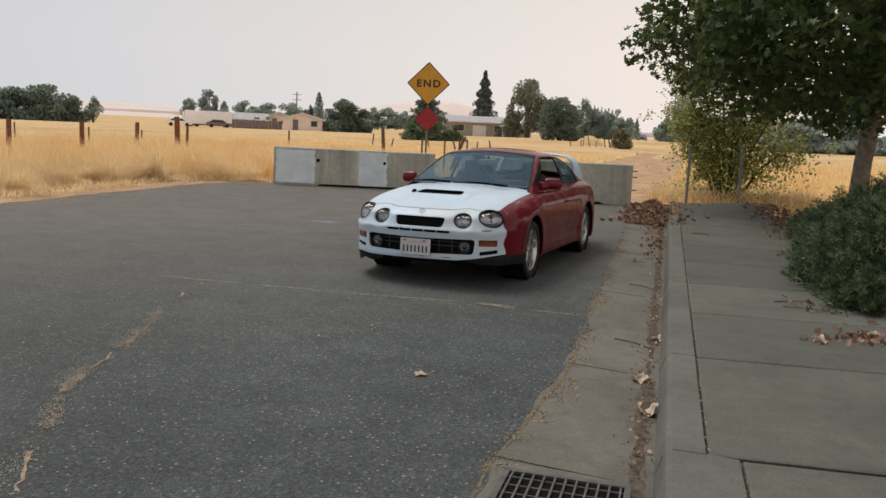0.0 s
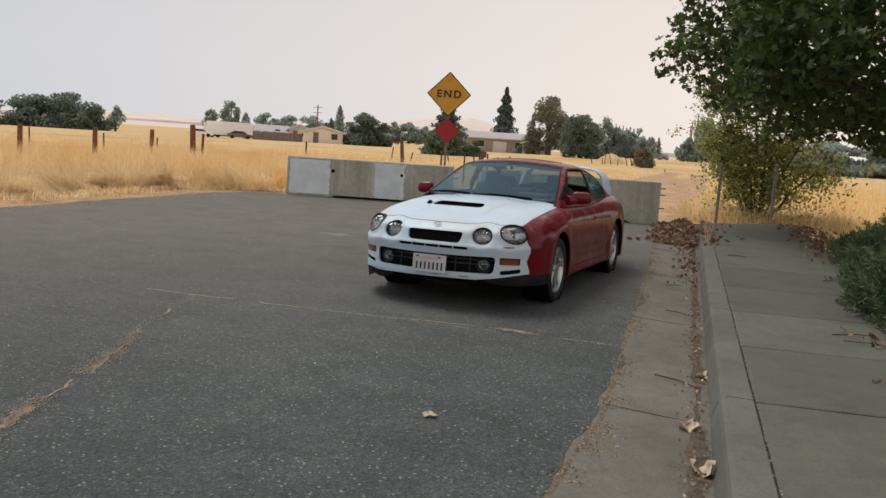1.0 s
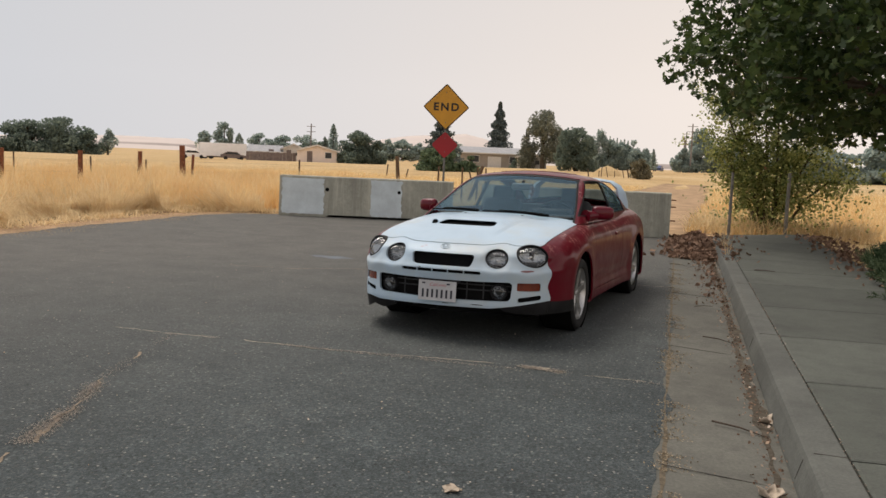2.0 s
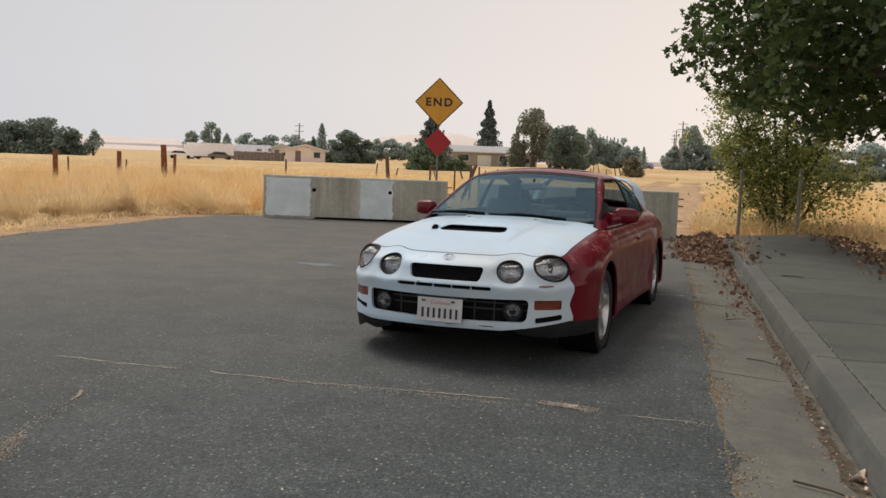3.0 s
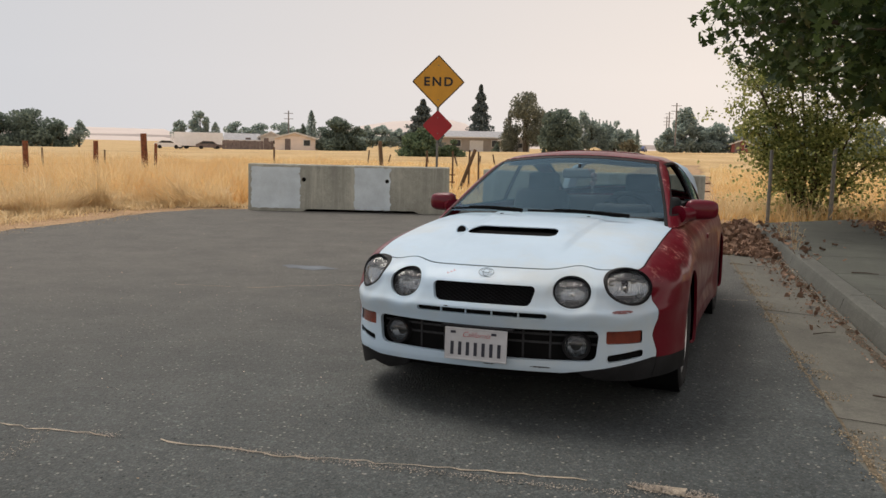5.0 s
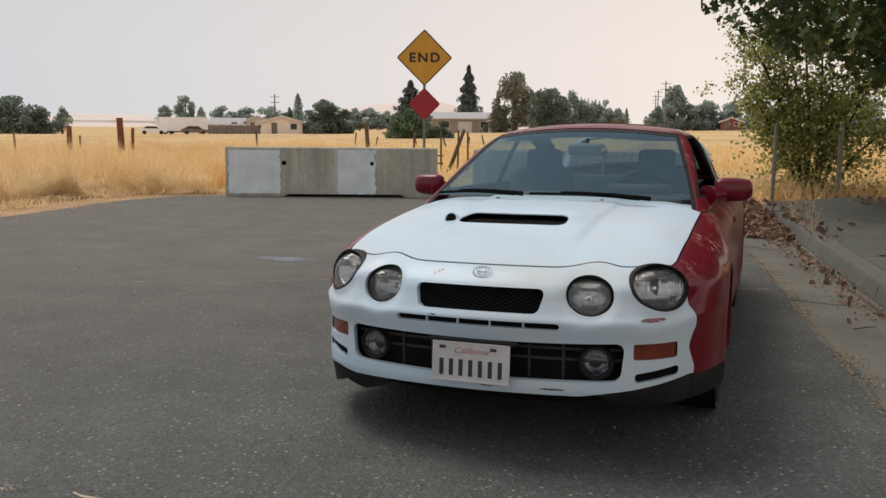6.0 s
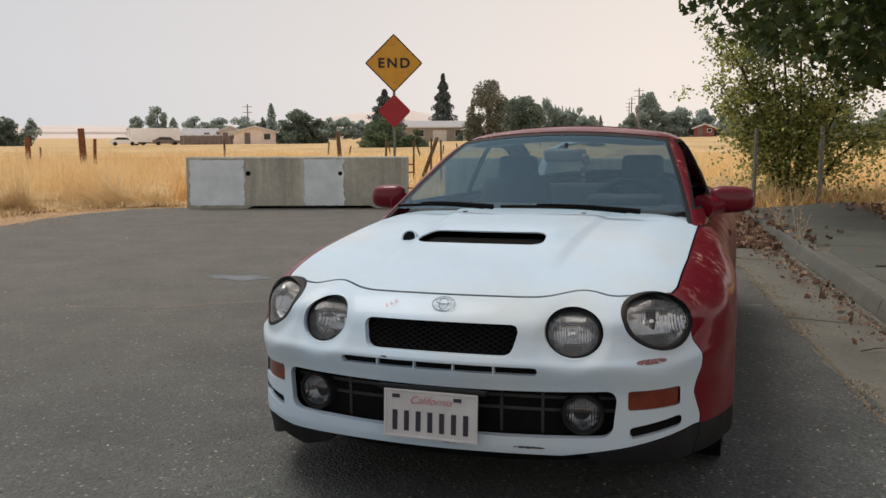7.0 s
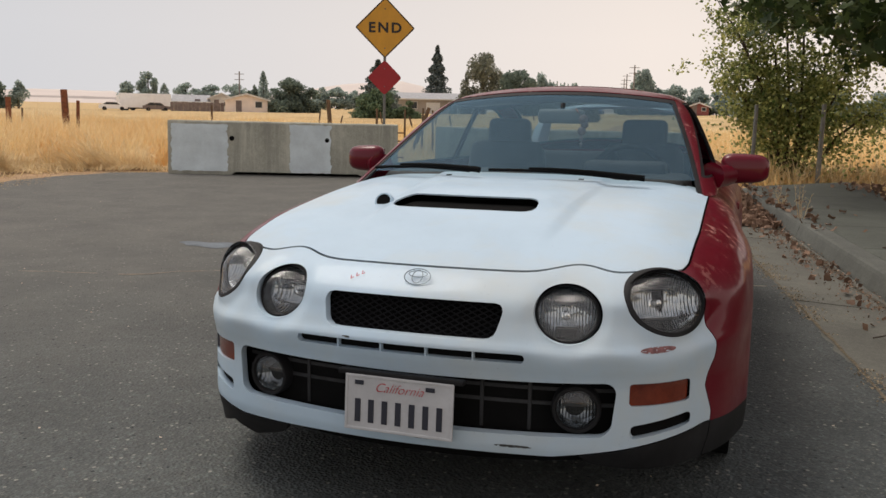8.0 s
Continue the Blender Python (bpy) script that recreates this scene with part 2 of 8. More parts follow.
def tube(points, radii, n=8, bm=None, cap=True):
    """A tapered tube along points."""
    b = bm or bmesh.new()
    pts = [Vector(p) for p in points]
    radii = radii if isinstance(radii, (list, tuple)) else [radii] * len(pts)
    rings = []
    for i, p in enumerate(pts):
        d = (pts[min(i + 1, len(pts) - 1)] - pts[max(i - 1, 0)]).normalized()
        side = d.cross(Vector((0.31, 0.17, 0.94)) if abs(d.z) < 0.9 else Vector((1, 0.2, 0))).normalized()
        up = side.cross(d)
        rings.append([b.verts.new(p + radii[i] * (math.cos(a) * side + math.sin(a) * up)) for a in (2 * math.pi * k / n for k in range(n))])
    for r, s in zip(rings, rings[1:]):
        for k in range(n):
            b.faces.new((r[k], r[(k + 1) % n], s[(k + 1) % n], s[k]))
    if cap:
        b.faces.new(rings[0][::-1])
        b.faces.new(rings[-1])
    return b


def lathe(profile, n=24, bm=None):
    """Spins (radius, height) pairs about z."""
    b = bm or bmesh.new()
    rings = [[b.verts.new((r * math.cos(a), r * math.sin(a), h)) for a in (2 * math.pi * k / n for k in range(n))] for r, h in profile]
    for r, s in zip(rings, rings[1:]):
        for k in range(n):
            b.faces.new((r[k], r[(k + 1) % n], s[(k + 1) % n], s[k]))
    return b


def prism(outline, depth, bm=None):
    """An outline in (x, z) pushed along y from 0 to depth."""
    b = bm or bmesh.new()
    a = [b.verts.new((x, 0, z)) for x, z in outline]
    c = [b.verts.new((x, depth, z)) for x, z in outline]
    b.faces.new(a)
    b.faces.new(c[::-1])
    for i in range(len(a)):
        j = (i + 1) % len(a)
        b.faces.new((a[j], a[i], c[i], c[j]))
    return b


def flakes(rng, pts, size, shape, tilt=1.0, aim=None):
    """Many small leaf polygons round points: the outline shape (list of (x, y) and fold) is turned at random."""
    pts = np.asarray(pts)
    n, k = len(pts), len(shape)
    sh = np.array([(x, y, z) for x, y, z in shape])
    q = rng.normal(size=(n, 3))
    q[:, 2] += 0.0 if aim is None else aim
    q /= np.linalg.norm(q, axis=1)[:, None]
    ref = rng.normal(size=(n, 3))
    a = np.cross(q, ref)
    a /= np.linalg.norm(a, axis=1)[:, None] + 1e-9
    b = np.cross(q, a)
    s = (size * rng.uniform(0.65, 1.35, n))[:, None, None]
    v = pts[:, None] + s * (sh[None, :, :1] * a[:, None] + sh[None, :, 1:2] * b[:, None] + sh[None, :, 2:] * q[:, None])
    return v.reshape(-1, 3), n, k


def flake_mesh(name, v, n, k, faces, mat, parent=None, label=""):
    base = np.arange(n)[:, None, None] * k
    f = (base + np.array(faces)[None]).reshape(-1, len(faces[0]))
    me = bpy.data.meshes.new(name)
    me.vertices.add(len(v))
    me.vertices.foreach_set("co", np.asarray(v, np.float32).ravel())
    m = f.shape[1]
    me.loops.add(f.size)
    me.loops.foreach_set("vertex_index", f.ravel().astype(np.int32))
    me.polygons.add(len(f))
    me.polygons.foreach_set("loop_start", np.arange(0, f.size, m, dtype=np.int32))
    me.update(calc_edges=True)
    me.materials.append(mat)
    ob = new(name, me)
    if parent is not None:
        ob.parent = parent
    if label:
        ob["label"] = label
    return ob


def lettering(text, size, mat, parent, at, depth=0.001, squeeze=1.0):
    cu = bpy.data.curves.new("legend", "FONT")
    cu.body, cu.size, cu.align_x, cu.align_y, cu.extrude = text, size, "CENTER", "CENTER", depth
    cu.space_character = 1.3 if text.isupper() else 1.0
    cu.offset = 0.007 * size / 0.245 if text.isupper() else -0.0006
    cu.shear = 0.45 if text.islower() or text.istitle() else 0.0
    ob = new("legend", cu)
    dg = bpy.context.evaluated_depsgraph_get()
    me = bpy.data.meshes.new_from_object(ob.evaluated_get(dg))
    bpy.data.objects.remove(ob)
    me.materials.clear()
    me.materials.append(mat)
    t = new("legend", me)
    t.parent = parent
    t.matrix_basis = at @ Matrix.Diagonal((squeeze, 1, 1, 1))
    return t

# ---- ground, road, gutter, kerb, pavement ----
def kerb_x(y):
    return 0.18 - 0.048 * y


def joint_x(y):
    # the kerb is wider beside the storm drain
    return 0.375 - 0.0495 * y + (0.14 if y < 3.97 else 0.0)


def edge_x(y):
    return -0.393 - 0.056 * y - 0.17 * max(0.0, min(1.0, (5.3 - y) / 1.5))


def pan_z(x, y):
    """Height of the gutter pan's surface."""
    a, b = edge_x(y) - 0.3, kerb_x(y) - 0.03
    return -0.002 - 0.022 * max(0.0, min(1.0, (x - a) / (b - a)) * 1.5 - 0.5)


def sheet(name, left, right, y0, y1, z, mat, step=0.25, jitter=0.0, thick=0.0, parent=None, across=1):
    """A strip of ground between two lines x(y), with a thickness and, if asked, a ragged edge."""
    ys = np.arange(y0, y1 + step * 0.5, step)
    v, f = [], []
    w = across + 1
    for y in ys:
        a, b = left(y), right(y)
        ja = jitter * (noise.noise((a * 3, y * 2.1, 0.3)) + 0.6 * noise.noise((a, y * 7.3, 4.3)))
        jb = jitter * (noise.noise((b * 3, y * 2.3, 9.3)) + 0.6 * noise.noise((b, y * 7.9, 2.3)))
        for k in range(w):
            t = k / across
            x = (a + ja) * (1 - t) + (b + jb) * t
            v.append((x, y, z(x, y, t)))
    n = len(ys)
    for i in range(n - 1):
        for k in range(across):
            f.append((i * w + k, i * w + k + 1, (i + 1) * w + k + 1, (i + 1) * w + k))
    if thick:
        m = len(v)
        v += [(x, y, zz - thick) for x, y, zz in v]
        rim = [i * w for i in range(n)][::-1] + list(range(across + 1)) + [i * w + across for i in range(1, n)] + [(n - 1) * w + k for k in range(across - 1, 0, -1)]
        for i in range(len(rim)):
            a, b = rim[i], rim[(i + 1) % len(rim)]
            if a != b:
                f.append((b, a, a + m, b + m))
    return made(name, v, f, mat, parent)


# the field: one sheet to the horizon, with gentle unevenness
def field_z(x, y):
    d = math.hypot(x + 3, y - 8)
    t = min(1.0, max(0.0, (d - 25) / 115))
    rise = 0.017 * min(110.0, max(0.0, x + 70)) * t * t * (3 - 2 * t) * (1 if y > 0 else 0)
    return -0.06 + rise + min(1.0, max(0.0, (d - 14) / 20)) * 0.10 * noise.noise((x * 0.05, y * 0.05, 1.7))


rings = [0, 4, 8, 12, 15, 18, 21, 24, 28, 33, 40, 50, 65, 85, 120, 180, 300, 600, 1400, 4200]
gv, gf = [(-3, 8, -0.06)], []
for r in rings[1:]:
    for k in range(72):
        a = 2 * math.pi * k / 72
        gv.append((-3 + r * math.cos(a), 8 + r * math.sin(a), field_z(-3 + r * math.cos(a), 8 + r * math.sin(a))))
for k in range(72):
    gf.append((0, 1 + k, 1 + (k + 1) % 72))
for i in range(len(rings) - 2):
    for k in range(72):
        a, b = 1 + i * 72 + k, 1 + i * 72 + (k + 1) % 72
        gf.append((a, a + 72, b + 72, b))
tagged(made("ground", gv, gf, FIELD, smooth=True), "flat field of dry golden grass reaching the horizon", "field", kind="structure")


def road_left(y):
    return float(np.interp(y, [-14, 10, 11, 14, 17, 18.4, 19.2, 20.2], [-10.6, -10.7, -10.76, -10.98, -11.25, -10.9, -9.6, -6.0]))


road = sheet("road", lambda y: road_left(y) + 0.16 * noise.noise((y * 0.8, 3.3, 0)) + 0.07 * noise.noise((y * 3.1, 7.3, 0)), lambda y: edge_x(y) + 0.02 * math.sin(y * 2.1), -14, 20.2, lambda x, y, t: 0.0, ASPHALT, 0.10, 0.05, 0.12, across=6)
tagged(road, "worn grey asphalt road ending at concrete barriers", "road", kind="structure")
sheet("verge", lambda y: road_left(y) - 1.5, lambda y: road_left(y) + 0.6, -14, 20.0, lambda x, y, t: -0.03, DIRT, 0.3, 0.3, 0.0, across=4)
tagged(scene.objects["verge"], "strip of bare dry dirt beside the asphalt", "dirt", kind="structure")
sheet("dirt_track", lambda y: -6.2 + 0.02 * (y - 20) - 0.2, lambda y: -0.6 - 0.035 * (y - 20), 19.9, 70, lambda x, y, t: field_z(x, y) + 0.03 + 0.02 * math.sin(t * 9), DIRT, 0.6, 0.5, across=6)
tagged(scene.objects["dirt_track"], "orange dirt track running on beyond the barriers", "dirt track", kind="structure")

# dark brown sheet stands in for the shade between the grass clumps
GRASS_SHADE = simple("grass_base_shade", (0.22, 0.14, 0.07), 0.95, var=0.45, scale=1.6, bump=0.03, spec=0.1)
sheet("thatch", lambda y: road_left(y) - 6.0, lambda y: road_left(y) - 1.1, -14, 19.6, lambda x, y, t: -0.022 + 0.05 * t * (1 - t) * 4 * (0.5 + 0.5 * noise.noise((x * 0.8, y * 0.8, 3))), GRASS_SHADE, 0.3, 0.3, 0.0, across=10)
tagged(scene.objects["thatch"], "dark brown sheet standing in for shade under the tall grass", "thatch", kind="structure")

gutter = sheet("gutter", lambda y: edge_x(y) - 0.3, lambda y: kerb_x(y) - 0.03, -14, 19.6, lambda x, y, t: -0.002 - 0.022 * max(0.0, t * 1.5 - 0.5), GUTTER, 0.25, 0.0, 0.12, across=3)
tagged(gutter, "stained concrete gutter pan along the kerb", "gutter", kind="structure")


# kerb with a battered face and rounded nose
def kerb_mesh():
    v, f = [], []
    prof = [(-0.035, -0.05), (-0.028, 0.0), (0.0, 0.095), (0.012, 0.120), (0.035, 0.131), (0.10, 0.133), (None, 0.132), (None, -0.05)]
    ys = np.sort(np.append(np.arange(-14, 19.5, 0.5), (3.962, 3.978)))
    for y in ys:
        for dx, z in prof:
            v.append((kerb_x(y) + dx if dx is not None else joint_x(y) - 0.006, y, z))
    w = len(prof)
    for i in range(len(ys) - 1):
        for k in range(w - 1):
            f.append((i * w + k, i * w + k + 1, (i + 1) * w + k + 1, (i + 1) * w + k))
    f += [tuple(range(w)), tuple((len(ys) - 1) * w + k for k in reversed(range(w)))]
    return made("kerb", v, f, CURB)


tagged(kerb_mesh(), "grey concrete kerb with a rounded edge", "kerb", kind="structure")
base = sheet("pavement", lambda y: 0.371 - 0.0495 * y, lambda y: joint_x(y) + 1.72, -14, 19.4, lambda x, y, t: 0.112, JOINT, 0.5, 0, 0.15)
tagged(base, "pale grey concrete pavement with scored joints", "pavement", kind="structure")


# ---- the car: smooth surfaces from a few curves, cut into panels ----
# car space: u to its left side, v backwards from the front axle, z up
def paint(name, col, flake=None, dirt=0.3, rough=0.28, coat=0.6, stain=None, gloss=0.12):
    m, nt, b = tree_of(name)
    v = mapped(nt)
    c = mixed(nt, ramp(nt, noisy(nt, v, 2.2, 6, 0.7), (0.45, 0.0), (0.8, dirt)), col, tuple(x * 0.72 for x in col))
    if stain:
        c = mixed(nt, ramp(nt, noisy(nt, v, 1.3, 5, 0.65), (0.48, 0.0), (0.68, 0.6)), c, stain)
    speck = ramp(nt, noisy(nt, v, 90, 3, 0.7), (0.66, 0.0), (0.74, dirt * 0.8))
    c = mixed(nt, speck, c, tuple(x * 0.45 for x in col))
    if flake:
        worn = nt.nodes.new("ShaderNodeMath")
        worn.operation = "MULTIPLY"
        nt.links.new(ramp(nt, noisy(nt, v, 4.3, 4, 0.6), (0.53, 0.0), (0.64, 1.0)), worn.inputs[0])
        nt.links.new(ramp(nt, noisy(nt, v, 24, 6, 0.72), (0.545, 0.0), (0.57, 1.0)), worn.inputs[1])
        # the lacquer has lifted only on the upward faces
        high, top, both = nt.nodes.new("ShaderNodeSeparateXYZ"), nt.nodes.new("ShaderNodeMapRange"), nt.nodes.new("ShaderNodeMath")
        nt.links.new(v, high.inputs[0])
        nt.links.new(high.outputs[2], top.inputs[0])
        for k, value in enumerate((0.66, 0.80, 0.0, 1.0), 1):
            top.inputs[k].default_value = value
        both.operation = "MULTIPLY"
        nt.links.new(worn.outputs[0], both.inputs[0])
        nt.links.new(top.outputs[0], both.inputs[1])
        c = mixed(nt, both.outputs[0], c, flake)
    nt.links.new(c, b.inputs["Base Color"])
    r = ramp(nt, noisy(nt, v, 5, 5, 0.7), (0.3, rough * 0.8), (0.7, rough * 1.4))
    nt.links.new(r, b.inputs["Roughness"])
    b.inputs["Specular IOR Level"].default_value = gloss
    b.inputs["Coat Weight"].default_value, b.inputs["Coat Roughness"].default_value = coat, 0.07
    return m


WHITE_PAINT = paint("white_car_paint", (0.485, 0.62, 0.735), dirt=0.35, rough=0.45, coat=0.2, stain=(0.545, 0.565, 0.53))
RED_PAINT = paint("dark_red_car_paint", (0.122, 0.002, 0.011), flake=(0.50, 0.25, 0.22), dirt=0.25, rough=0.36, coat=0.32)
RED_CLEAN = paint("red_car_paint", (0.115, 0.002, 0.012), dirt=0.2, rough=0.36, coat=0.5)
BLACK_PLASTIC = simple("black_plastic", (0.014, 0.014, 0.015), 0.6, var=0.4, scale=6, spec=0.2)
# near-black; many sheets of it stand in for shade inside openings
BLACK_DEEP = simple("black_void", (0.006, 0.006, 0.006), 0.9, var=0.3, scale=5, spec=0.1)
RUBBER = simple("tyre_rubber", (0.016, 0.016, 0.016), 0.8, var=0.4, scale=9)
ALLOY = simple("alloy_rim", (0.55, 0.55, 0.54), 0.32, 0.9, 0.2, 9)


def make_reflector(name, tone):
    """Silvered bowl behind fluted glass: upright ribs and a few broad facets break up what it mirrors."""
    m, nt, b = tree_of(name)
    v = mapped(nt)
    b.inputs["Base Color"].default_value = (*tone, 1)
    b.inputs["Metallic"].default_value, b.inputs["Roughness"].default_value = 1.0, 0.10
    rib = nt.nodes.new("ShaderNodeTexWave")
    rib.inputs["Scale"].default_value, rib.inputs["Distortion"].default_value = 38.0, 0.4
    nt.links.new(v, rib.inputs["Vector"])
    both = nt.nodes.new("ShaderNodeMath")
    both.operation, both.inputs[1].default_value = "MULTIPLY_ADD", 0.25
    nt.links.new(rib.outputs[1], both.inputs[0])
    nt.links.new(cells(nt, v, 28.0), both.inputs[2])
    bumped(nt, b, both.outputs[0], 0.55, 0.012)
    return m


REFLECTOR = make_reflector("lamp_reflector", (0.46, 0.485, 0.51))
FOG_REFLECTOR = make_reflector("dulled_reflector", (0.22, 0.235, 0.25))
CHROME = simple("reflector_chrome", (0.80, 0.80, 0.80), 0.12, 1.0, 0.05, 9)
CLOTH = simple("grey_seat_cloth", (0.045, 0.047, 0.05), 0.95, var=0.3, scale=10, bump=0.003)
TRIM = simple("grey_dashboard", (0.035, 0.036, 0.038), 0.7, var=0.3, scale=8)
EMBLEM = simple("chrome_badge", (0.20, 0.25, 0.29), 0.35, 0.6, 0.1, 20)


def clear(name, tint, rough=0.0, ribs=0.0, milk=0.0, sheen=(0.95, 0.97, 1.0), film=(0.6, 0.6, 0.6), mirror=0.18):
    """Thin glass: mostly clear face on, a mirror at a glancing angle; milk: how far flat film colour covers it."""
    m, nt, b = tree_of(name)
    nt.nodes.remove(b)
    tr, gl, mx = nt.nodes.new("ShaderNodeBsdfTransparent"), nt.nodes.new("ShaderNodeBsdfGlossy"), nt.nodes.new("ShaderNodeMixShader")
    lw, pw, ad = nt.nodes.new("ShaderNodeLayerWeight"), nt.nodes.new("ShaderNodeMath"), nt.nodes.new("ShaderNodeMath")
    lw.inputs[0].default_value = 0.5
    pw.operation, ad.operation = "POWER", "MULTIPLY_ADD"
    pw.inputs[1].default_value = 5.0
    ad.inputs[1].default_value, ad.inputs[2].default_value = 0.95, mirror
    nt.links.new(lw.outputs["Facing"], pw.inputs[0])
    nt.links.new(pw.outputs[0], ad.inputs[0])
    tr.inputs[0].default_value = (*tint, 1)
    gl.inputs["Roughness"].default_value = rough
    gl.inputs["Color"].default_value = (*sheen, 1)
    nt.links.new(ad.outputs[0], mx.inputs[0])
    nt.links.new(tr.outputs[0], mx.inputs[1])
    nt.links.new(gl.outputs[0], mx.inputs[2])
    last = mx.outputs[0]
    if milk:
        df, m2 = nt.nodes.new("ShaderNodeBsdfDiffuse"), nt.nodes.new("ShaderNodeMixShader")
        df.inputs[0].default_value = (*film, 1)
        m2.inputs[0].default_value = milk
        nt.links.new(last, m2.inputs[1])
        nt.links.new(df.outputs[0], m2.inputs[2])
        last = m2.outputs[0]
    nt.links.new(last, nt.nodes["Material Output"].inputs[0])
    if ribs:
        w = nt.nodes.new("ShaderNodeTexWave")
        w.inputs["Scale"].default_value = ribs
        nt.links.new(mapped(nt), w.inputs["Vector"])
        bp = nt.nodes.new("ShaderNodeBump")
        bp.inputs["Strength"].default_value, bp.inputs["Distance"].default_value = 0.35, 0.004
        nt.links.new(w.outputs[1], bp.inputs["Height"])
        nt.links.new(bp.outputs[0], gl.inputs["Normal"])
    return m


# bluish film and tinted gloss paint in the sky's reflection over the glass
GLASS = clear("car_glass", (0.70, 0.79, 0.80), 0.0, 0.0, 0.20, (0.34, 0.53, 0.67), (0.125, 0.215, 0.29), 0.05)
LENS = clear("lamp_glass", (0.92, 0.94, 0.94), 0.03, 60.0, 0.012, mirror=0.06)
AMBER = simple("amber_lens", (0.15, 0.022, 0.008), 0.2, var=0.25, scale=30, coat=0.6)


def curve(xs, ys):
    """A smooth line through points, with no overshoot."""
    xs, ys = np.array(xs, float), np.array(ys, float)
    h, d = np.diff(xs), np.diff(ys) / np.diff(xs)
    m = np.r_[d[0], [0 if a * b <= 0 else 3 * (p + q) / ((2 * q + p) / a + (q + 2 * p) / b) for a, b, p, q in zip(d, d[1:], h, h[1:])], d[-1]]

    def at(x):
        x = np.clip(x, xs[0], xs[-1])
        i = np.clip(np.searchsorted(xs, x) - 1, 0, len(h) - 1)
        t = (x - xs[i]) / h[i]
        return (1 + 2 * t) * (1 - t) ** 2 * ys[i] + t * (1 - t) ** 2 * h[i] * m[i] + t * t * (3 - 2 * t) * ys[i + 1] + t * t * (t - 1) * h[i] * m[i + 1]

    return at


def step(x, a, b):
    t = np.clip((x - a) / (b - a), 0, 1)
    return t * t * (3 - 2 * t)


def smax(a, b, k):
    return np.maximum(a, b) + np.maximum(k - np.abs(a - b), 0) ** 2 / (4 * k)


HOOD_Z = curve([-1.1, -0.95, -0.86, -0.7, -0.5, -0.25, 0, 0.2, 0.4, 0.8, 1.5, 2.2, 2.8, 3.2, 3.5], [0.61, 0.685, 0.733, 0.775, 0.817, 0.856, 0.886, 0.906, 0.922, 0.925, 0.932, 0.95, 0.965, 0.965, 0.93])
NOSE_V = curve([0.10, 0.2, 0.25, 0.28, 0.44, 0.47, 0.50, 0.535, 0.565, 0.60, 0.655, 0.70, 0.735, 0.78, 0.9], [-0.94, -0.966, -0.984, -0.990, -0.986, -0.992, -1.002, -1.010, -0.992, -0.974, -0.95, -0.895, -0.83, -0.70, -0.4])
HALF_W = curve([-0.9, -0.6, -0.35, 0, 0.6, 1.2, 1.9, 2.535, 3.0, 3.3, 3.5], [0.815, 0.860, 0.884, 0.892, 0.874, 0.868, 0.874, 0.884, 0.868, 0.82, 0.76])
SIDE_U = curve([0.10, 0.2, 0.3, 0.42, 0.55, 0.68, 0.78, 0.86, 0.95, 1.05], [-0.03, -0.006, 0.0, 0.0, 0.0, -0.008, -0.026, -0.055, -0.11, -0.19])
ROOF_Z = curve([0.8, 1.05, 1.3, 1.6, 1.9, 2.2, 2.5, 2.8, 3.05, 3.3], [1.255, 1.288, 1.302, 1.306, 1.294, 1.255, 1.185, 1.09, 1.0, 0.93])


def nose_plan(u):
    a = np.abs(u)
    c = np.minimum(a, 0.77)
    return 0.2 * c * c + 1.3 * c ** 8 + 1.65 * (a - c)


def body_d(p):
    u, v, z = np.abs(p[:, 0]), p[:, 1], p[:, 2]
    scoop = 0.020 * step(v, -0.40, -0.27) * (1 - step(v, -0.25, 0.22)) * (1 - step(u, 0.22, 0.32))
    crease = 0.013 * (1 - step(u, 0.31 + 0.05 * v, 0.36 + 0.05 * v)) * step(v, -0.8, -0.4) * (1 - step(v, 0.3, 0.5))
    top = (z - (HOOD_Z(v) - 0.030 * (u / 0.7) ** 2 - 0.035 * step(u, 0.55, 0.9) + scoop + crease)) * 0.97
    wheel = 0.012 * np.exp(-((np.hypot(v, z - 0.33) - 0.37) / 0.07) ** 2) + 0.014 * np.exp(-((np.hypot(v - 2.535, z - 0.33) - 0.37) / 0.08) ** 2)
    waist = -0.012 * np.exp(-((z - 0.36) / 0.06) ** 2) * step(v, 0.4, 0.6) * (1 - step(v, 2.0, 2.2))
    side = u - (HALF_W(v) + SIDE_U(z) + wheel + waist)
    steep = np.sqrt(1 + (0.4 * u + 10.4 * np.minimum(u, 0.77) ** 7) ** 2)
    front = (NOSE_V(z) + nose_plan(u) - v) / steep
    front = front + 0.013 * np.exp(-(((np.hypot((u - 0.425) / 0.082, (z - 0.630) / 0.078) - 1.0) / 0.32) ** 2)) + 0.010 * np.exp(-(((np.hypot((u - 0.675) / 0.108, (z - 0.650) / 0.10) - 1.0) / 0.28) ** 2)) * step(0.70 - z, 0.0, 0.1)
    rear = v - (3.44 - 0.22 * u * u - 0.5 * u ** 8 - 0.12 * step(z, 0.6, 0.95))
    low = 0.19 - 0.06 * (1 - step(v, -0.5, -0.3)) - z
    d = smax(top, side, 0.13)
    d = smax(d, front, 0.06)
    d = smax(d, rear, 0.08)
    return smax(d, low, 0.03)


def cabin_side(z):
    return 0.742 - 0.38 * (z - 0.93) - 0.28 * (z - 0.93) ** 2


def screen_v(u, z):
    return 0.16 + 0.5 * u * u + 2.3 * (z - 0.92)


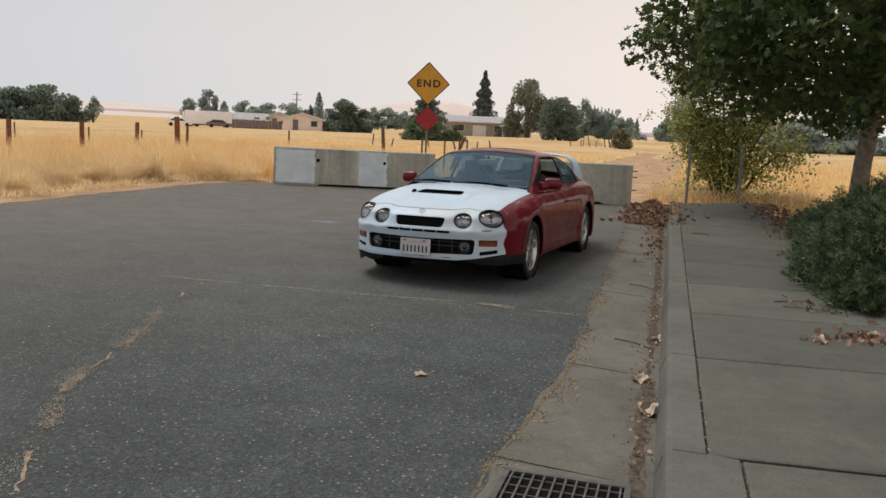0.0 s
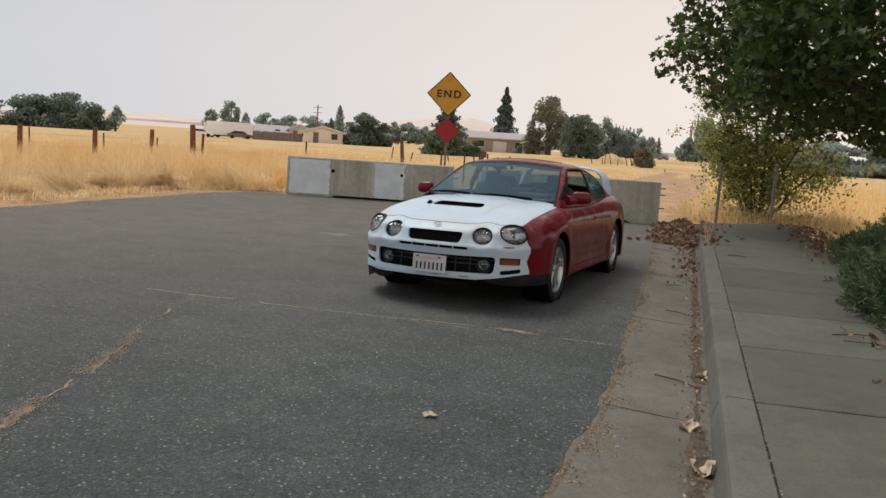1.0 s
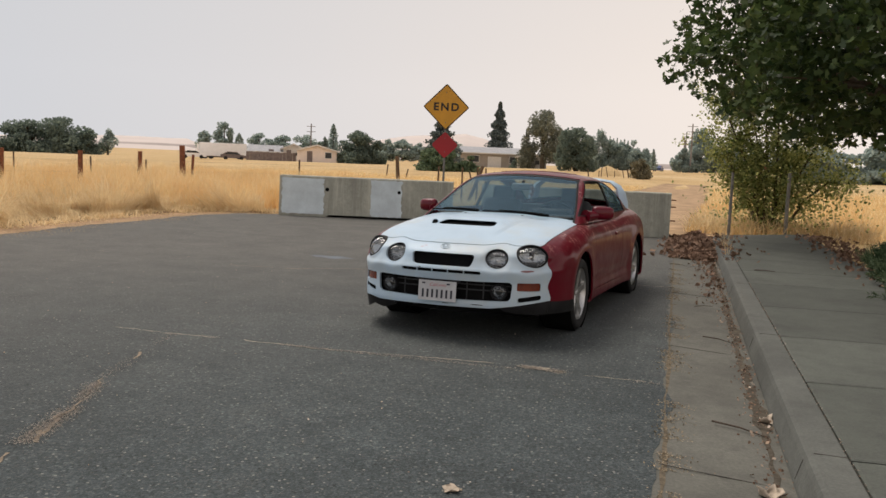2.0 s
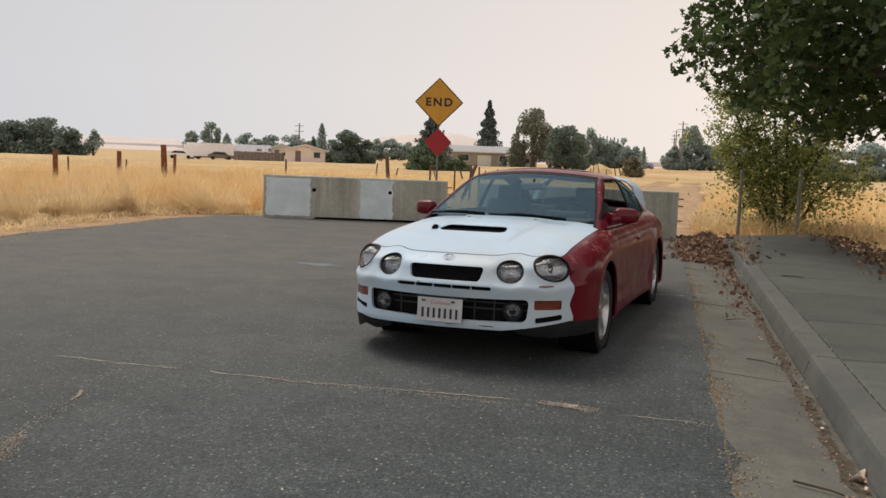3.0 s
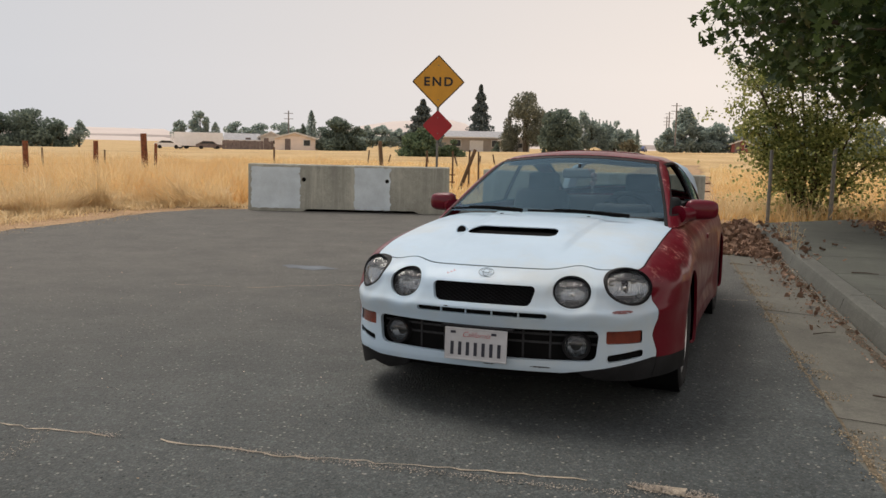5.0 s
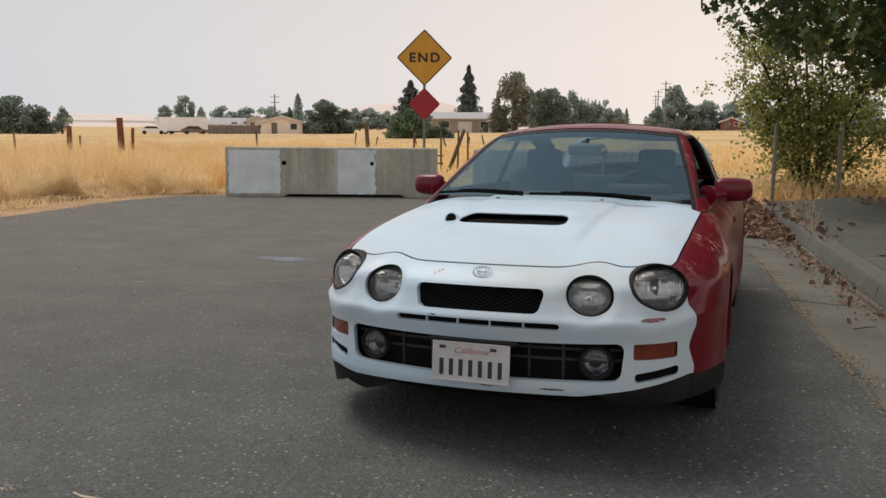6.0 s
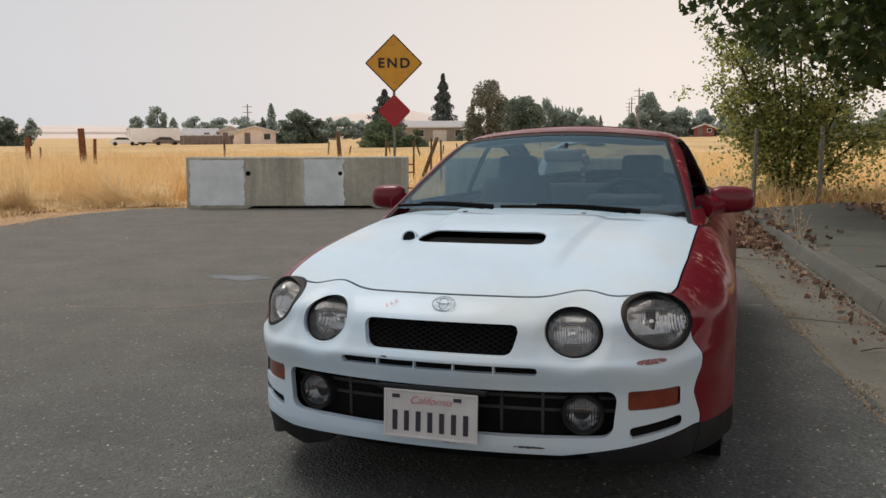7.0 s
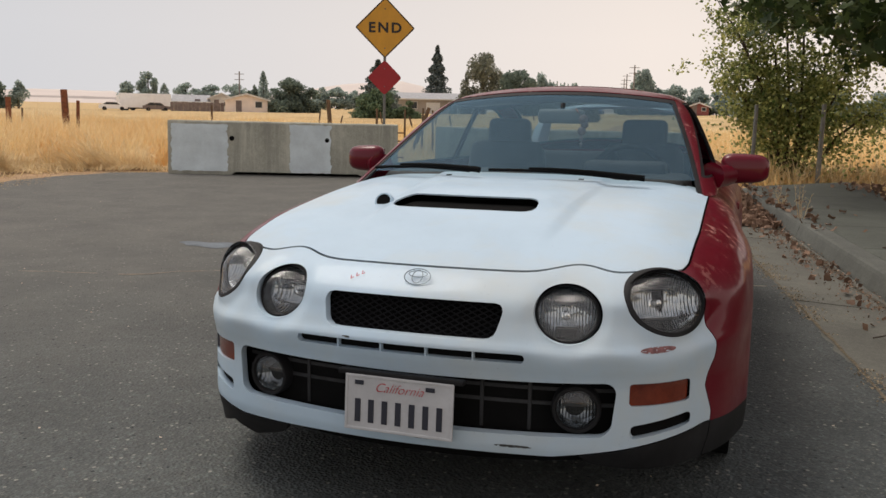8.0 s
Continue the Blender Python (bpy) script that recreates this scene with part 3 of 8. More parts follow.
def cabin_d(p):
    u, v, z = np.abs(p[:, 0]), p[:, 1], p[:, 2]
    screen = (screen_v(u, z) - v) / 2.5
    side = (u - (cabin_side(z) - 0.035 * np.maximum(v - 1.5, 0) ** 2)) / 1.15
    roof = (z - (ROOF_Z(v) + 0.018 - 0.16 * u * u)) / 1.08
    return smax(smax(screen, side, 0.06), roof, 0.075)


def slope(fn, p, e=0.004):
    g = np.stack([fn(p + e * a) - fn(p - e * a) for a in np.eye(3)], 1)
    return g / (np.linalg.norm(g, axis=1)[:, None] + 1e-12)


def skin(fn, us, vs, zs, spine, height, level=0.0, faces="ftsr"):
    """A triangle mesh of the surface fn = level, met by rays from a spine through the grid of a box."""
    pts, quads = [], []

    def grid(a, b, place):
        o = sum(map(len, pts))
        A, B = np.meshgrid(a, b, indexing="ij")
        pts.append(place(A.ravel(), B.ravel()))
        i, j = np.meshgrid(np.arange(len(a) - 1), np.arange(len(b) - 1), indexing="ij")
        q = o + i.ravel() * len(b) + j.ravel()
        quads.append(np.stack([q, q + len(b), q + len(b) + 1, q + 1], 1))

    one = np.ones_like
    if "f" in faces:
        grid(us, zs, lambda a, b: np.stack([a, one(a) * vs[0], b], 1))
    grid(vs, us, lambda a, b: np.stack([b, a, one(a) * zs[-1]], 1))
    for s in (us[0], us[-1]):
        grid(vs, zs, lambda a, b: np.stack([one(a) * s, a, b], 1))
    if "r" in faces:
        grid(us, zs, lambda a, b: np.stack([a, one(a) * vs[-1], b], 1))
    P, Q = np.concatenate(pts), np.concatenate(quads)
    P, inv = np.unique(P.round(6), axis=0, return_inverse=True)
    Q = inv.ravel()[Q]
    t = (P[:, 1] - vs[0]) / (vs[-1] - vs[0])
    A = np.stack([0 * t, spine[0] + t * (spine[1] - spine[0]), 0 * t + height], 1)
    lo, hi = np.zeros(len(P)), np.full(len(P), 1.6)
    for _ in range(26):
        mid = (lo + hi) / 2
        inside = fn(A + mid[:, None] * (P - A)) < level
        lo, hi = np.where(inside, mid, lo), np.where(inside, hi, mid)
    V = A + lo[:, None] * (P - A)
    F = np.concatenate([Q[:, [0, 1, 2]], Q[:, [0, 2, 3]]])
    n = np.cross(V[F[:, 1]] - V[F[:, 0]], V[F[:, 2]] - V[F[:, 0]])
    c = V[F].mean(1)
    flip = (n * slope(fn, c)).sum(1) < 0
    F[flip] = F[flip][:, ::-1]
    good = np.linalg.norm(n, axis=1) > 1e-10
    return V, F[good]


def clip(V, F, f):
    """Keeps the part of a triangle mesh where f > 0, cut along f = 0."""
    f = np.where(np.abs(f) < 1e-9, 1e-9, f)
    s = f > 0
    c = s[F].sum(1)
    out = [F[c == 3]]
    new_v, pairs = [], []

    def turned(T, want):
        for k in range(3):
            m = s[T[:, 0]] != want
            T[m] = np.roll(T[m], -1, axis=1)
        return T

    one, two = turned(F[c == 1].copy(), True), turned(F[c == 2].copy(), False)
    E = np.concatenate([one[:, [0, 1]], one[:, [0, 2]], two[:, [0, 1]], two[:, [0, 2]]])
    if len(E):
        U, inv = np.unique(np.sort(E, 1), axis=0, return_inverse=True)
        inv = inv.ravel() + len(V)
        t = f[U[:, 0]] / (f[U[:, 0]] - f[U[:, 1]])
        V = np.concatenate([V, V[U[:, 0]] + t[:, None] * (V[U[:, 1]] - V[U[:, 0]])])
        a, b = len(one), len(two)
        ab, ac, pb, pc = inv[:a], inv[a : 2 * a], inv[2 * a : 2 * a + b], inv[2 * a + b :]
        out.append(np.stack([one[:, 0], ab, ac], 1))
        out.append(np.stack([pb, two[:, 1], two[:, 2]], 1))
        out.append(np.stack([pb, two[:, 2], pc], 1))
    F = np.concatenate(out)
    use, inv = np.unique(F, return_inverse=True)
    return V[use], inv.reshape(-1, 3)


def edge_loops(F):
    """The mesh's open edges, as directed pairs."""
    E = np.concatenate([F[:, [0, 1]], F[:, [1, 2]], F[:, [2, 0]]])
    key = np.sort(E, 1)
    _, inv, count = np.unique(key, axis=0, return_inverse=True, return_counts=True)
    return E[count[inv.ravel()] == 1]


def panel(name, V, F, fn, mat, parent, flange=0.014, along=None, shift=None, label="", where=None):
    """A skin panel with true normals and a turned-in edge; where: which open edges are turned in."""
    N = slope(fn, V)
    if shift is not None:
        V = V + (shift if np.ndim(shift) else -shift * N)
    verts, faces = [V], [F]
    if flange:
        E = edge_loops(F)
        if where is not None and len(E):
            E = E[where(V[E].mean(1))]
        if len(E):
            k = np.unique(E)
            at = {int(a): i for i, a in enumerate(k)}
            e = np.array([[at[int(a)], at[int(b)]] for a, b in E])
            o = len(V)
            way = -N[k] if along is None else np.tile(np.array(along, float), (len(k), 1))
            verts += [V[k], V[k] + flange * way]
            a, b, m = o + e[:, 0], o + e[:, 1], len(k)
            faces += [np.stack([b, a, a + m], 1), np.stack([b, a + m, b + m], 1)]
    VV, FF = np.concatenate(verts), np.concatenate(faces)
    me = bpy.data.meshes.new(name)
    me.from_pydata(VV.tolist(), [], FF.tolist())
    me.materials.append(mat)
    me.polygons.foreach_set("use_smooth", [True] * len(me.polygons))
    me.normals_split_custom_set_from_vertices(np.concatenate([N, np.zeros((len(VV) - len(V), 3))]).tolist())
    ob = new(name, me)
    ob.parent = parent
    if label:
        ob["label"] = label
    return ob


def rounded(x, y, hx, hy, r):
    """Positive inside a rounded rectangle about 0."""
    qx, qy = np.abs(x) - hx + r, np.abs(y) - hy + r
    return r - np.hypot(np.maximum(qx, 0), np.maximum(qy, 0)) - np.minimum(np.maximum(qx, qy), 0)


class Lamp:
    def __init__(self, centre, axis, ra, rb, side):
        self.c = np.array(centre, float) * (side, 1, 1)
        n = np.array(axis, float) * (side, 1, 1)
        self.n = n / np.linalg.norm(n)
        a = np.cross((0, 0, 1), self.n)
        self.a = a / np.linalg.norm(a)
        self.b = np.cross(self.n, self.a)
        self.ra, self.rb = ra, rb

    def e(self, p):
        q = p - self.c
        far = np.abs(q @ self.n) > 0.16
        return np.hypot(q @ self.a / self.ra, q @ self.b / self.rb) + 9 * far

    def matrix(self):
        return Matrix([[*row, c] for row, c in zip(np.stack([self.a, self.b, self.n], 1).tolist(), self.c.tolist())] + [[0, 0, 0, 1]])


OUTER = [Lamp((0.681, -0.793, 0.667), (0.52, -0.80, 0.25), 0.133, 0.096, s) for s in (-1, 1)]
INNER = [Lamp((0.425, -0.912, 0.636), (0.20, -0.94, 0.26), 0.082, 0.076, s) for s in (-1, 1)]
CAR_AT = pose(-2.479, 8.812, 0, -0.774, -0.751, -4.154)


def grille_f(p):
    u, z = p[:, 0], p[:, 2]
    zc = (z - 0.606) / 1.0
    return np.where(p[:, 1] < -0.7, rounded(u, zc, 0.252 + 0.25 * zc, 0.047, 0.028), -1)


def slot_f(p):
    return np.where(p[:, 1] < -0.7, rounded(p[:, 0], p[:, 2] - 0.521, 0.328, 0.0125, 0.010), -1)


def intake_f(p):
    u, z = p[:, 0], p[:, 2]
    return np.where(p[:, 1] < -0.7, rounded(u, z - 0.380 - 0.03 * u * u, 0.553 + 0.1 * (z - 0.38), 0.073, 0.035), -1)


def marker_f(p):
    u, z = np.abs(p[:, 0]), p[:, 2]
    return np.where(p[:, 1] < -0.6, rounded(u - 0.663, z - 0.427 + 0.02 * (u - 0.66), 0.073, 0.031, 0.008), -1)


def duct_f(p):
    u, z = np.abs(p[:, 0]), p[:, 2]
    return np.where(p[:, 1] < -0.6, rounded(u - 0.668, z - 0.335 - 0.14 * (u - 0.66), 0.073, 0.018, 0.012), -1)


def arch_f(p, r=0.338):
    v, z = p[:, 1], p[:, 2]
    near = np.minimum(np.hypot(v, z - 0.322), np.hypot(v - 2.535, z - 0.345))
    return np.where(np.abs(p[:, 0]) > 0.45, r - near, -1)


def seam_v(u):
    u = np.abs(u)
    return -0.842 + nose_plan(u) + 0.05 * np.exp(-(((u - 0.43) / 0.08) ** 2)) + 0.02 * step(u, 0.5, 0.62)


def hood_f(p):
    u, v = np.abs(p[:, 0]), p[:, 1]
    side = np.interp(v, [-0.8, -0.6, -0.3, 0.4], [0.66, 0.712, 0.728, 0.737])
    back = 0.31 + 0.40 * u * u
    return np.minimum(np.minimum(side - u, (v - seam_v(u)) * 0.7), np.minimum(back - v, p[:, 2] - 0.6))


def scoop_f(p):
    return np.where(p[:, 2] > 0.7, rounded(p[:, 0] + 0.040, p[:, 1] + 0.352 - 0.25 * p[:, 0] ** 2, 0.253, 0.058, 0.048), -1)


def bumper_f(p):
    back = np.interp(p[:, 2], [0.2, 0.24, 0.34, 0.42, 0.5, 0.62, 0.70, 0.78], [-0.685, -0.685, -0.67, -0.70, -0.68, -0.69, -0.745, -0.815])
    # towards the bonnet the bumper reaches farther back than at its corners
    back = back + 0.06 * (1 - step(np.abs(p[:, 0]), 0.60, 0.74)) * step(p[:, 2], 0.55, 0.68)
    return back - p[:, 1]


def lip_z(p):
    # the lip hangs a little lower on the right-hand side
    return np.interp(p[:, 0], [-0.88, -0.78, -0.66, -0.55, -0.42, 0.0, 0.40, 0.585, 0.70, 0.78, 0.88], [0.238, 0.25, 0.262, 0.247, 0.247, 0.249, 0.254, 0.282, 0.302, 0.314, 0.302])


def lip_foot(p):
    return np.interp(p[:, 0], [-0.88, -0.78, -0.5, -0.40, -0.34, 0.42, 0.50, 0.60, 0.72, 0.88], [0.142, 0.148, 0.185, 0.215, 0.30, 0.30, 0.240, 0.222, 0.214, 0.208])


def build_car():
    car = empty("car", CAR_AT)
    tagged(car, "two-tone sports coupe with white bonnet and dark red sides", "car")
    us = np.sin(np.linspace(-1, 1, 121) * 1.25) / np.sin(1.25) * 0.96
    vs = np.concatenate([np.linspace(-1.1, 0.5, 110), np.linspace(0.5, 3.6, 96)[1:]])
    zs = np.linspace(0.06, 1.02, 70)
    V, F = skin(body_d, us, vs, zs, (-0.45, 2.8), 0.46)
    V, F = clip(V, F, V[:, 2] - 0.135)
    # the cabin's opening, the wheel arches
    u, v, z = np.abs(V[:, 0]), V[:, 1], V[:, 2]
    V, F = clip(V, F, -np.minimum(np.minimum(0.69 - u, v - (0.31 + 0.40 * u * u)), np.minimum(3.0 - v, z - 0.82)))
    V, F = clip(V, F, -arch_f(V))
    gap = 0.0022
    # bonnet
    Vh, Fh = clip(V, F, hood_f(V) - 2 * gap)
    Vh, Fh = clip(Vh, Fh, -scoop_f(Vh))
    for L in OUTER:
        Vh, Fh = clip(Vh, Fh, (L.e(Vh) - 1.0) * 0.1)
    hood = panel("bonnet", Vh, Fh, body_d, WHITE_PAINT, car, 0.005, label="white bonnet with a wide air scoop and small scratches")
    Vr, Fr = clip(V, F, -hood_f(V) - gap)
    # front bumper and its openings
    Vb, Fb = clip(Vr, Fr, bumper_f(Vr) - gap)
    Vr, Fr = clip(Vr, Fr, -bumper_f(Vr) - gap)
    Vlip, Flip = clip(Vb, Fb, lip_z(Vb) - Vb[:, 2] - gap)
    Vb, Fb = clip(Vb, Fb, Vb[:, 2] - lip_z(Vb) - gap)
    for L in OUTER:
        Vb, Fb = clip(Vb, Fb, (L.e(Vb) - 1.0) * 0.1)
        Vr, Fr = clip(Vr, Fr, (L.e(Vr) - 1.0) * 0.1)
    for L in INNER:
        Vb, Fb = clip(Vb, Fb, (L.e(Vb) - 1.10) * 0.1)
    for fn in (grille_f, slot_f, intake_f, marker_f, duct_f):
        Vb, Fb = clip(Vb, Fb, -fn(Vb))
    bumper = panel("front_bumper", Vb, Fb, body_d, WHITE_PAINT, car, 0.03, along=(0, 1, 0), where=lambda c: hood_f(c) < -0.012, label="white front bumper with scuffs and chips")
    for s in (-1, 1):
        Vq, Fq = clip(Vlip, Flip, s * Vlip[:, 0] - 0.2)
        Vq, Fq = clip(Vq, Fq, Vq[:, 2] - lip_foot(Vq))
        panel("front_lip", Vq, Fq, body_d, BLACK_PLASTIC, car, 0.03, along=(0, 1, 0), label="matt black lower lip of the bumper")
    # sides
    for s in (-1, 1):
        Vs, Fs = clip(Vr, Fr, s * Vr[:, 0] - 1e-6)
        Vl, Fl = clip(Vs, Fs, np.minimum(np.minimum(lip_z(Vs) - Vs[:, 2], Vs[:, 2] - lip_foot(Vs)), -0.2 - Vs[:, 1]))
        panel("side_lip", Vl, Fl, body_d, BLACK_PLASTIC, car, 0.02)
        Vs, Fs = clip(Vs, Fs, -np.minimum(lip_z(Vs) - Vs[:, 2], -0.2 - Vs[:, 1]))
        door_v = 0.50 + 0.10 * np.maximum(Vs[:, 2] - 0.5, 0)
        Vf, Ff = clip(Vs, Fs, door_v - Vs[:, 1] - gap)
        panel("front_wing", Vf, Ff, body_d, RED_PAINT, car, 0.016, label="dark red front wing with flaking lacquer")
        Vs, Fs = clip(Vs, Fs, Vs[:, 1] - (0.50 + 0.10 * np.maximum(Vs[:, 2] - 0.5, 0)) - gap)
        dback = 1.72 + 0.10 * (Vs[:, 2] - 0.5)
        door_f = np.minimum(dback - Vs[:, 1], Vs[:, 2] - 0.285)
        Vd, Fd = clip(Vs, Fs, door_f - gap)
        door = panel("door", Vd, Fd, body_d, RED_PAINT, car, 0.016, label="dark red door with faded lacquer")
        hm = box((0.03, 0.15, 0.035), (s * 0.850, 1.50, 0.735), 0.012)
        part("handle", hm, RED_CLEAN, door, smooth=40)
        Vs, Fs = clip(Vs, Fs, -(np.minimum(1.72 + 0.10 * (Vs[:, 2] - 0.5) - Vs[:, 1], Vs[:, 2] - 0.285)) - gap)
        Vk, Fk = clip(Vs, Fs, np.minimum(0.285 - Vs[:, 2], 2.2 - Vs[:, 1]))
        panel("side_skirt", Vk, Fk, body_d, RED_PAINT, car, 0.02)
        Vs, Fs = clip(Vs, Fs, -np.minimum(0.285 - Vs[:, 2], 2.2 - Vs[:, 1]))
        panel("rear_wing", Vs, Fs, body_d, RED_PAINT, car, 0.016, label="dark red rear quarter")
        # amber side marker on the wing
        bm = box((0.016, 0.085, 0.030), (0, 0, 0), 0.006)
        part("side_marker", bm, AMBER, car, "small amber side marker", smooth=40, at=pose(s * 0.853, -0.47, 0.548, 0, 0, -7 * s))
    # black liner added inside the skin, so gaps and openings read as shade
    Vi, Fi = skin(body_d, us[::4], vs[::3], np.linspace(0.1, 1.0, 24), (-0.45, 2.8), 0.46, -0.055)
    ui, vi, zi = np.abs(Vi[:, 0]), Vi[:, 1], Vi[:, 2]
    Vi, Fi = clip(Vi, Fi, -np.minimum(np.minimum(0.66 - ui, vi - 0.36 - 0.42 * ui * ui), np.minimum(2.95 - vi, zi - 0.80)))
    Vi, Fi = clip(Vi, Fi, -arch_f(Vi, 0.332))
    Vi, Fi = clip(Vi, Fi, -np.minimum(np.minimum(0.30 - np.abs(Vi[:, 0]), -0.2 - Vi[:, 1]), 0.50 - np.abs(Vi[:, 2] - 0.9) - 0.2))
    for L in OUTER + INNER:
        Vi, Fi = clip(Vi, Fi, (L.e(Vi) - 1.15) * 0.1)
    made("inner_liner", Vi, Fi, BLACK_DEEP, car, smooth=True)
    # black strip under the bonnet gap stands in for the shade inside it
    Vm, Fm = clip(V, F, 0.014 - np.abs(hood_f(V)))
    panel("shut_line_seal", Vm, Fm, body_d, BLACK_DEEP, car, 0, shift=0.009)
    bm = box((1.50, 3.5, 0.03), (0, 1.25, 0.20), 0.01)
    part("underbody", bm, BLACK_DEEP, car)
    # added black panel keeps the view through the front openings dark
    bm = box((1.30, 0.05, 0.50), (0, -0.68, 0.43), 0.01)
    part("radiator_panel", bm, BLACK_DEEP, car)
    return car, bumper, hood, V, F


car, bumper, hood, BV, BF = build_car()


def piece(name, conds, mat, parent, shift=0.0, flange=0.0, fn=body_d, base=None, label="", along=None):
    """A patch of a skin where every condition is positive."""
    Vp, Fp = base or (BV, BF)
    for c in conds:
        Vp, Fp = clip(Vp, Fp, c(Vp))
    return panel(name, Vp, Fp, fn, mat, parent, flange, along, shift, label)


def build_cabin():
    us = np.linspace(-0.82, 0.82, 91)
    vs = np.linspace(-0.05, 3.35, 150)
    zs = np.linspace(0.80, 1.38, 44)
    V, F = skin(cabin_d, us, vs, zs, (0.75, 2.5), 0.86)
    V, F = clip(V, F, V[:, 2] - 0.865)

    def screen(p, m=0.0):
        u = np.abs(p[:, 0])
        return np.minimum(np.minimum(cabin_side(p[:, 2]) - 0.050 - u, 1.290 - 0.13 * u * u - p[:, 2]), 1.42 - p[:, 1]) - m

    def side_glass(p, m=0.0):
        u, v, z = np.abs(p[:, 0]), p[:, 1], p[:, 2]
        top = ROOF_Z(v) - 0.058 - 0.02 * step(v, 2.0, 2.5) - z
        front = (v - (screen_v(0.68, z) + 0.020)) * 0.4
        keep = np.minimum(np.minimum(top, front), np.minimum((2.62 - v - 0.5 * (z - 0.95)) * 0.6, z - 0.925))
        return np.where(u > cabin_side(z) - 0.085 - 0.035 * np.maximum(v - 1.5, 0) ** 2, keep, -0.05) - m

    def rear_glass(p, m=0.0):
        u, v, z = np.abs(p[:, 0]), p[:, 1], p[:, 2]
        return np.minimum(np.minimum(cabin_side(z) - 0.035 * np.maximum(v - 1.5, 0) ** 2 - 0.075 - u, (v - 2.04) * 0.5), 2.98 - v) - m

    rest = (V, F)
    for fn in (screen, side_glass, rear_glass):
        rest = clip(*rest, -fn(rest[0]))
    roof = panel("roof", *rest, cabin_d, RED_PAINT, car, 0.02, label="dark red roof and window pillars")
    glass = []
    g = clip(V, F, screen(V, 0.016))
    g = clip(*g, g[0][:, 2] - 0.945 + 0.035 * np.abs(g[0][:, 0]))
    glass.append(panel("windscreen", *g, cabin_d, GLASS, car, 0, shift=0.006))
    r = clip(V, F, screen(V))
    r = clip(*r, -screen(r[0], 0.016))
    panel("windscreen_seal", *r, cabin_d, BLACK_PLASTIC, car, 0.01, shift=0.004)
    for s in (-1, 1):
        h = clip(V, F, s * V[:, 0])
        for a, b in ((0.0, 1.70), (1.76, 9.0)):
            q = clip(*h, side_glass(h[0], 0.010))
            q = clip(*q, np.minimum(q[0][:, 1] - a, b - q[0][:, 1]))
            if b > 2 or s < 0:
                glass.append(panel("side_window", *q, cabin_d, GLASS, car, 0, shift=0.008))
        q = clip(*h, side_glass(h[0]))
        q1 = clip(*q, -np.minimum(side_glass(q[0], 0.010), np.abs(q[0][:, 1] - 1.73) - 0.03))
        panel("window_frame", *q1, cabin_d, BLACK_PLASTIC, car, 0.012, shift=0.003)
    q = clip(V, F, rear_glass(V, 0.02))
    glass.append(panel("rear_window", *q, cabin_d, GLASS, car, 0, shift=0.006))
    q = clip(V, F, rear_glass(V))
    q = clip(*q, -rear_glass(q[0], 0.02))
    panel("rear_window_seal", *q, cabin_d, BLACK_PLASTIC, car, 0.01, shift=0.004)
    for o in glass:
        o.visible_shadow = False
    # sunroof panel, slightly raised
    q = clip(V, F, np.where(V[:, 2] > 1.2, rounded(V[:, 0], V[:, 1] - 1.58, 0.36, 0.21, 0.05), -1))
    panel("sunroof", *q, cabin_d, RED_CLEAN, car, 0.010, shift=-0.005, label="raised dark red sunroof panel")
    # dark headlining
    Vi, Fi = skin(cabin_d, us[::3], vs[::3], np.linspace(0.80, 1.36, 20), (0.75, 2.5), 0.86, -0.035)
    Vi, Fi = clip(Vi, Fi, np.minimum(Vi[:, 2] - 1.21, np.minimum(2.0 - Vi[:, 1], Vi[:, 1] - 1.0)))
    made("headlining", Vi, Fi, TRIM, car, smooth=True)
    return roof


build_cabin()


FOG_GREY = simple("dull_reflector", (0.11, 0.115, 0.12), 0.3, 0.7, 0.3, 30)
GRID = simple("black_plastic_grid", (0.008, 0.008, 0.009), 0.7, var=0.3, scale=12, spec=0.1)


INTAKE = simple("dusty_black_plastic", (0.034, 0.035, 0.037), 0.6, var=0.35, scale=14, spec=0.3)


def rim_depth(L, scale, steps=60):
    """How far along the lamp's axis the body's skin lies, round its outline and at its middle."""
    def depth(p):
        ts = np.linspace(0.10, -0.07, 86)
        d = body_d(p[None] + ts[:, None] * L.n[None])
        hit = np.nonzero(d < 0)[0]
        return float(ts[hit[0]]) if len(hit) else -0.07

    ang = np.linspace(0, 2 * math.pi, steps, endpoint=False)
    edge = [L.c + scale * (L.a * L.ra * math.cos(a) + L.b * L.rb * math.sin(a)) for a in ang]
    h = np.array([depth(p) for p in edge])
    for _ in range(6):
        h = 0.25 * np.roll(h, 1) + 0.5 * h + 0.25 * np.roll(h, -1)
    return ang, h, depth(L.c)


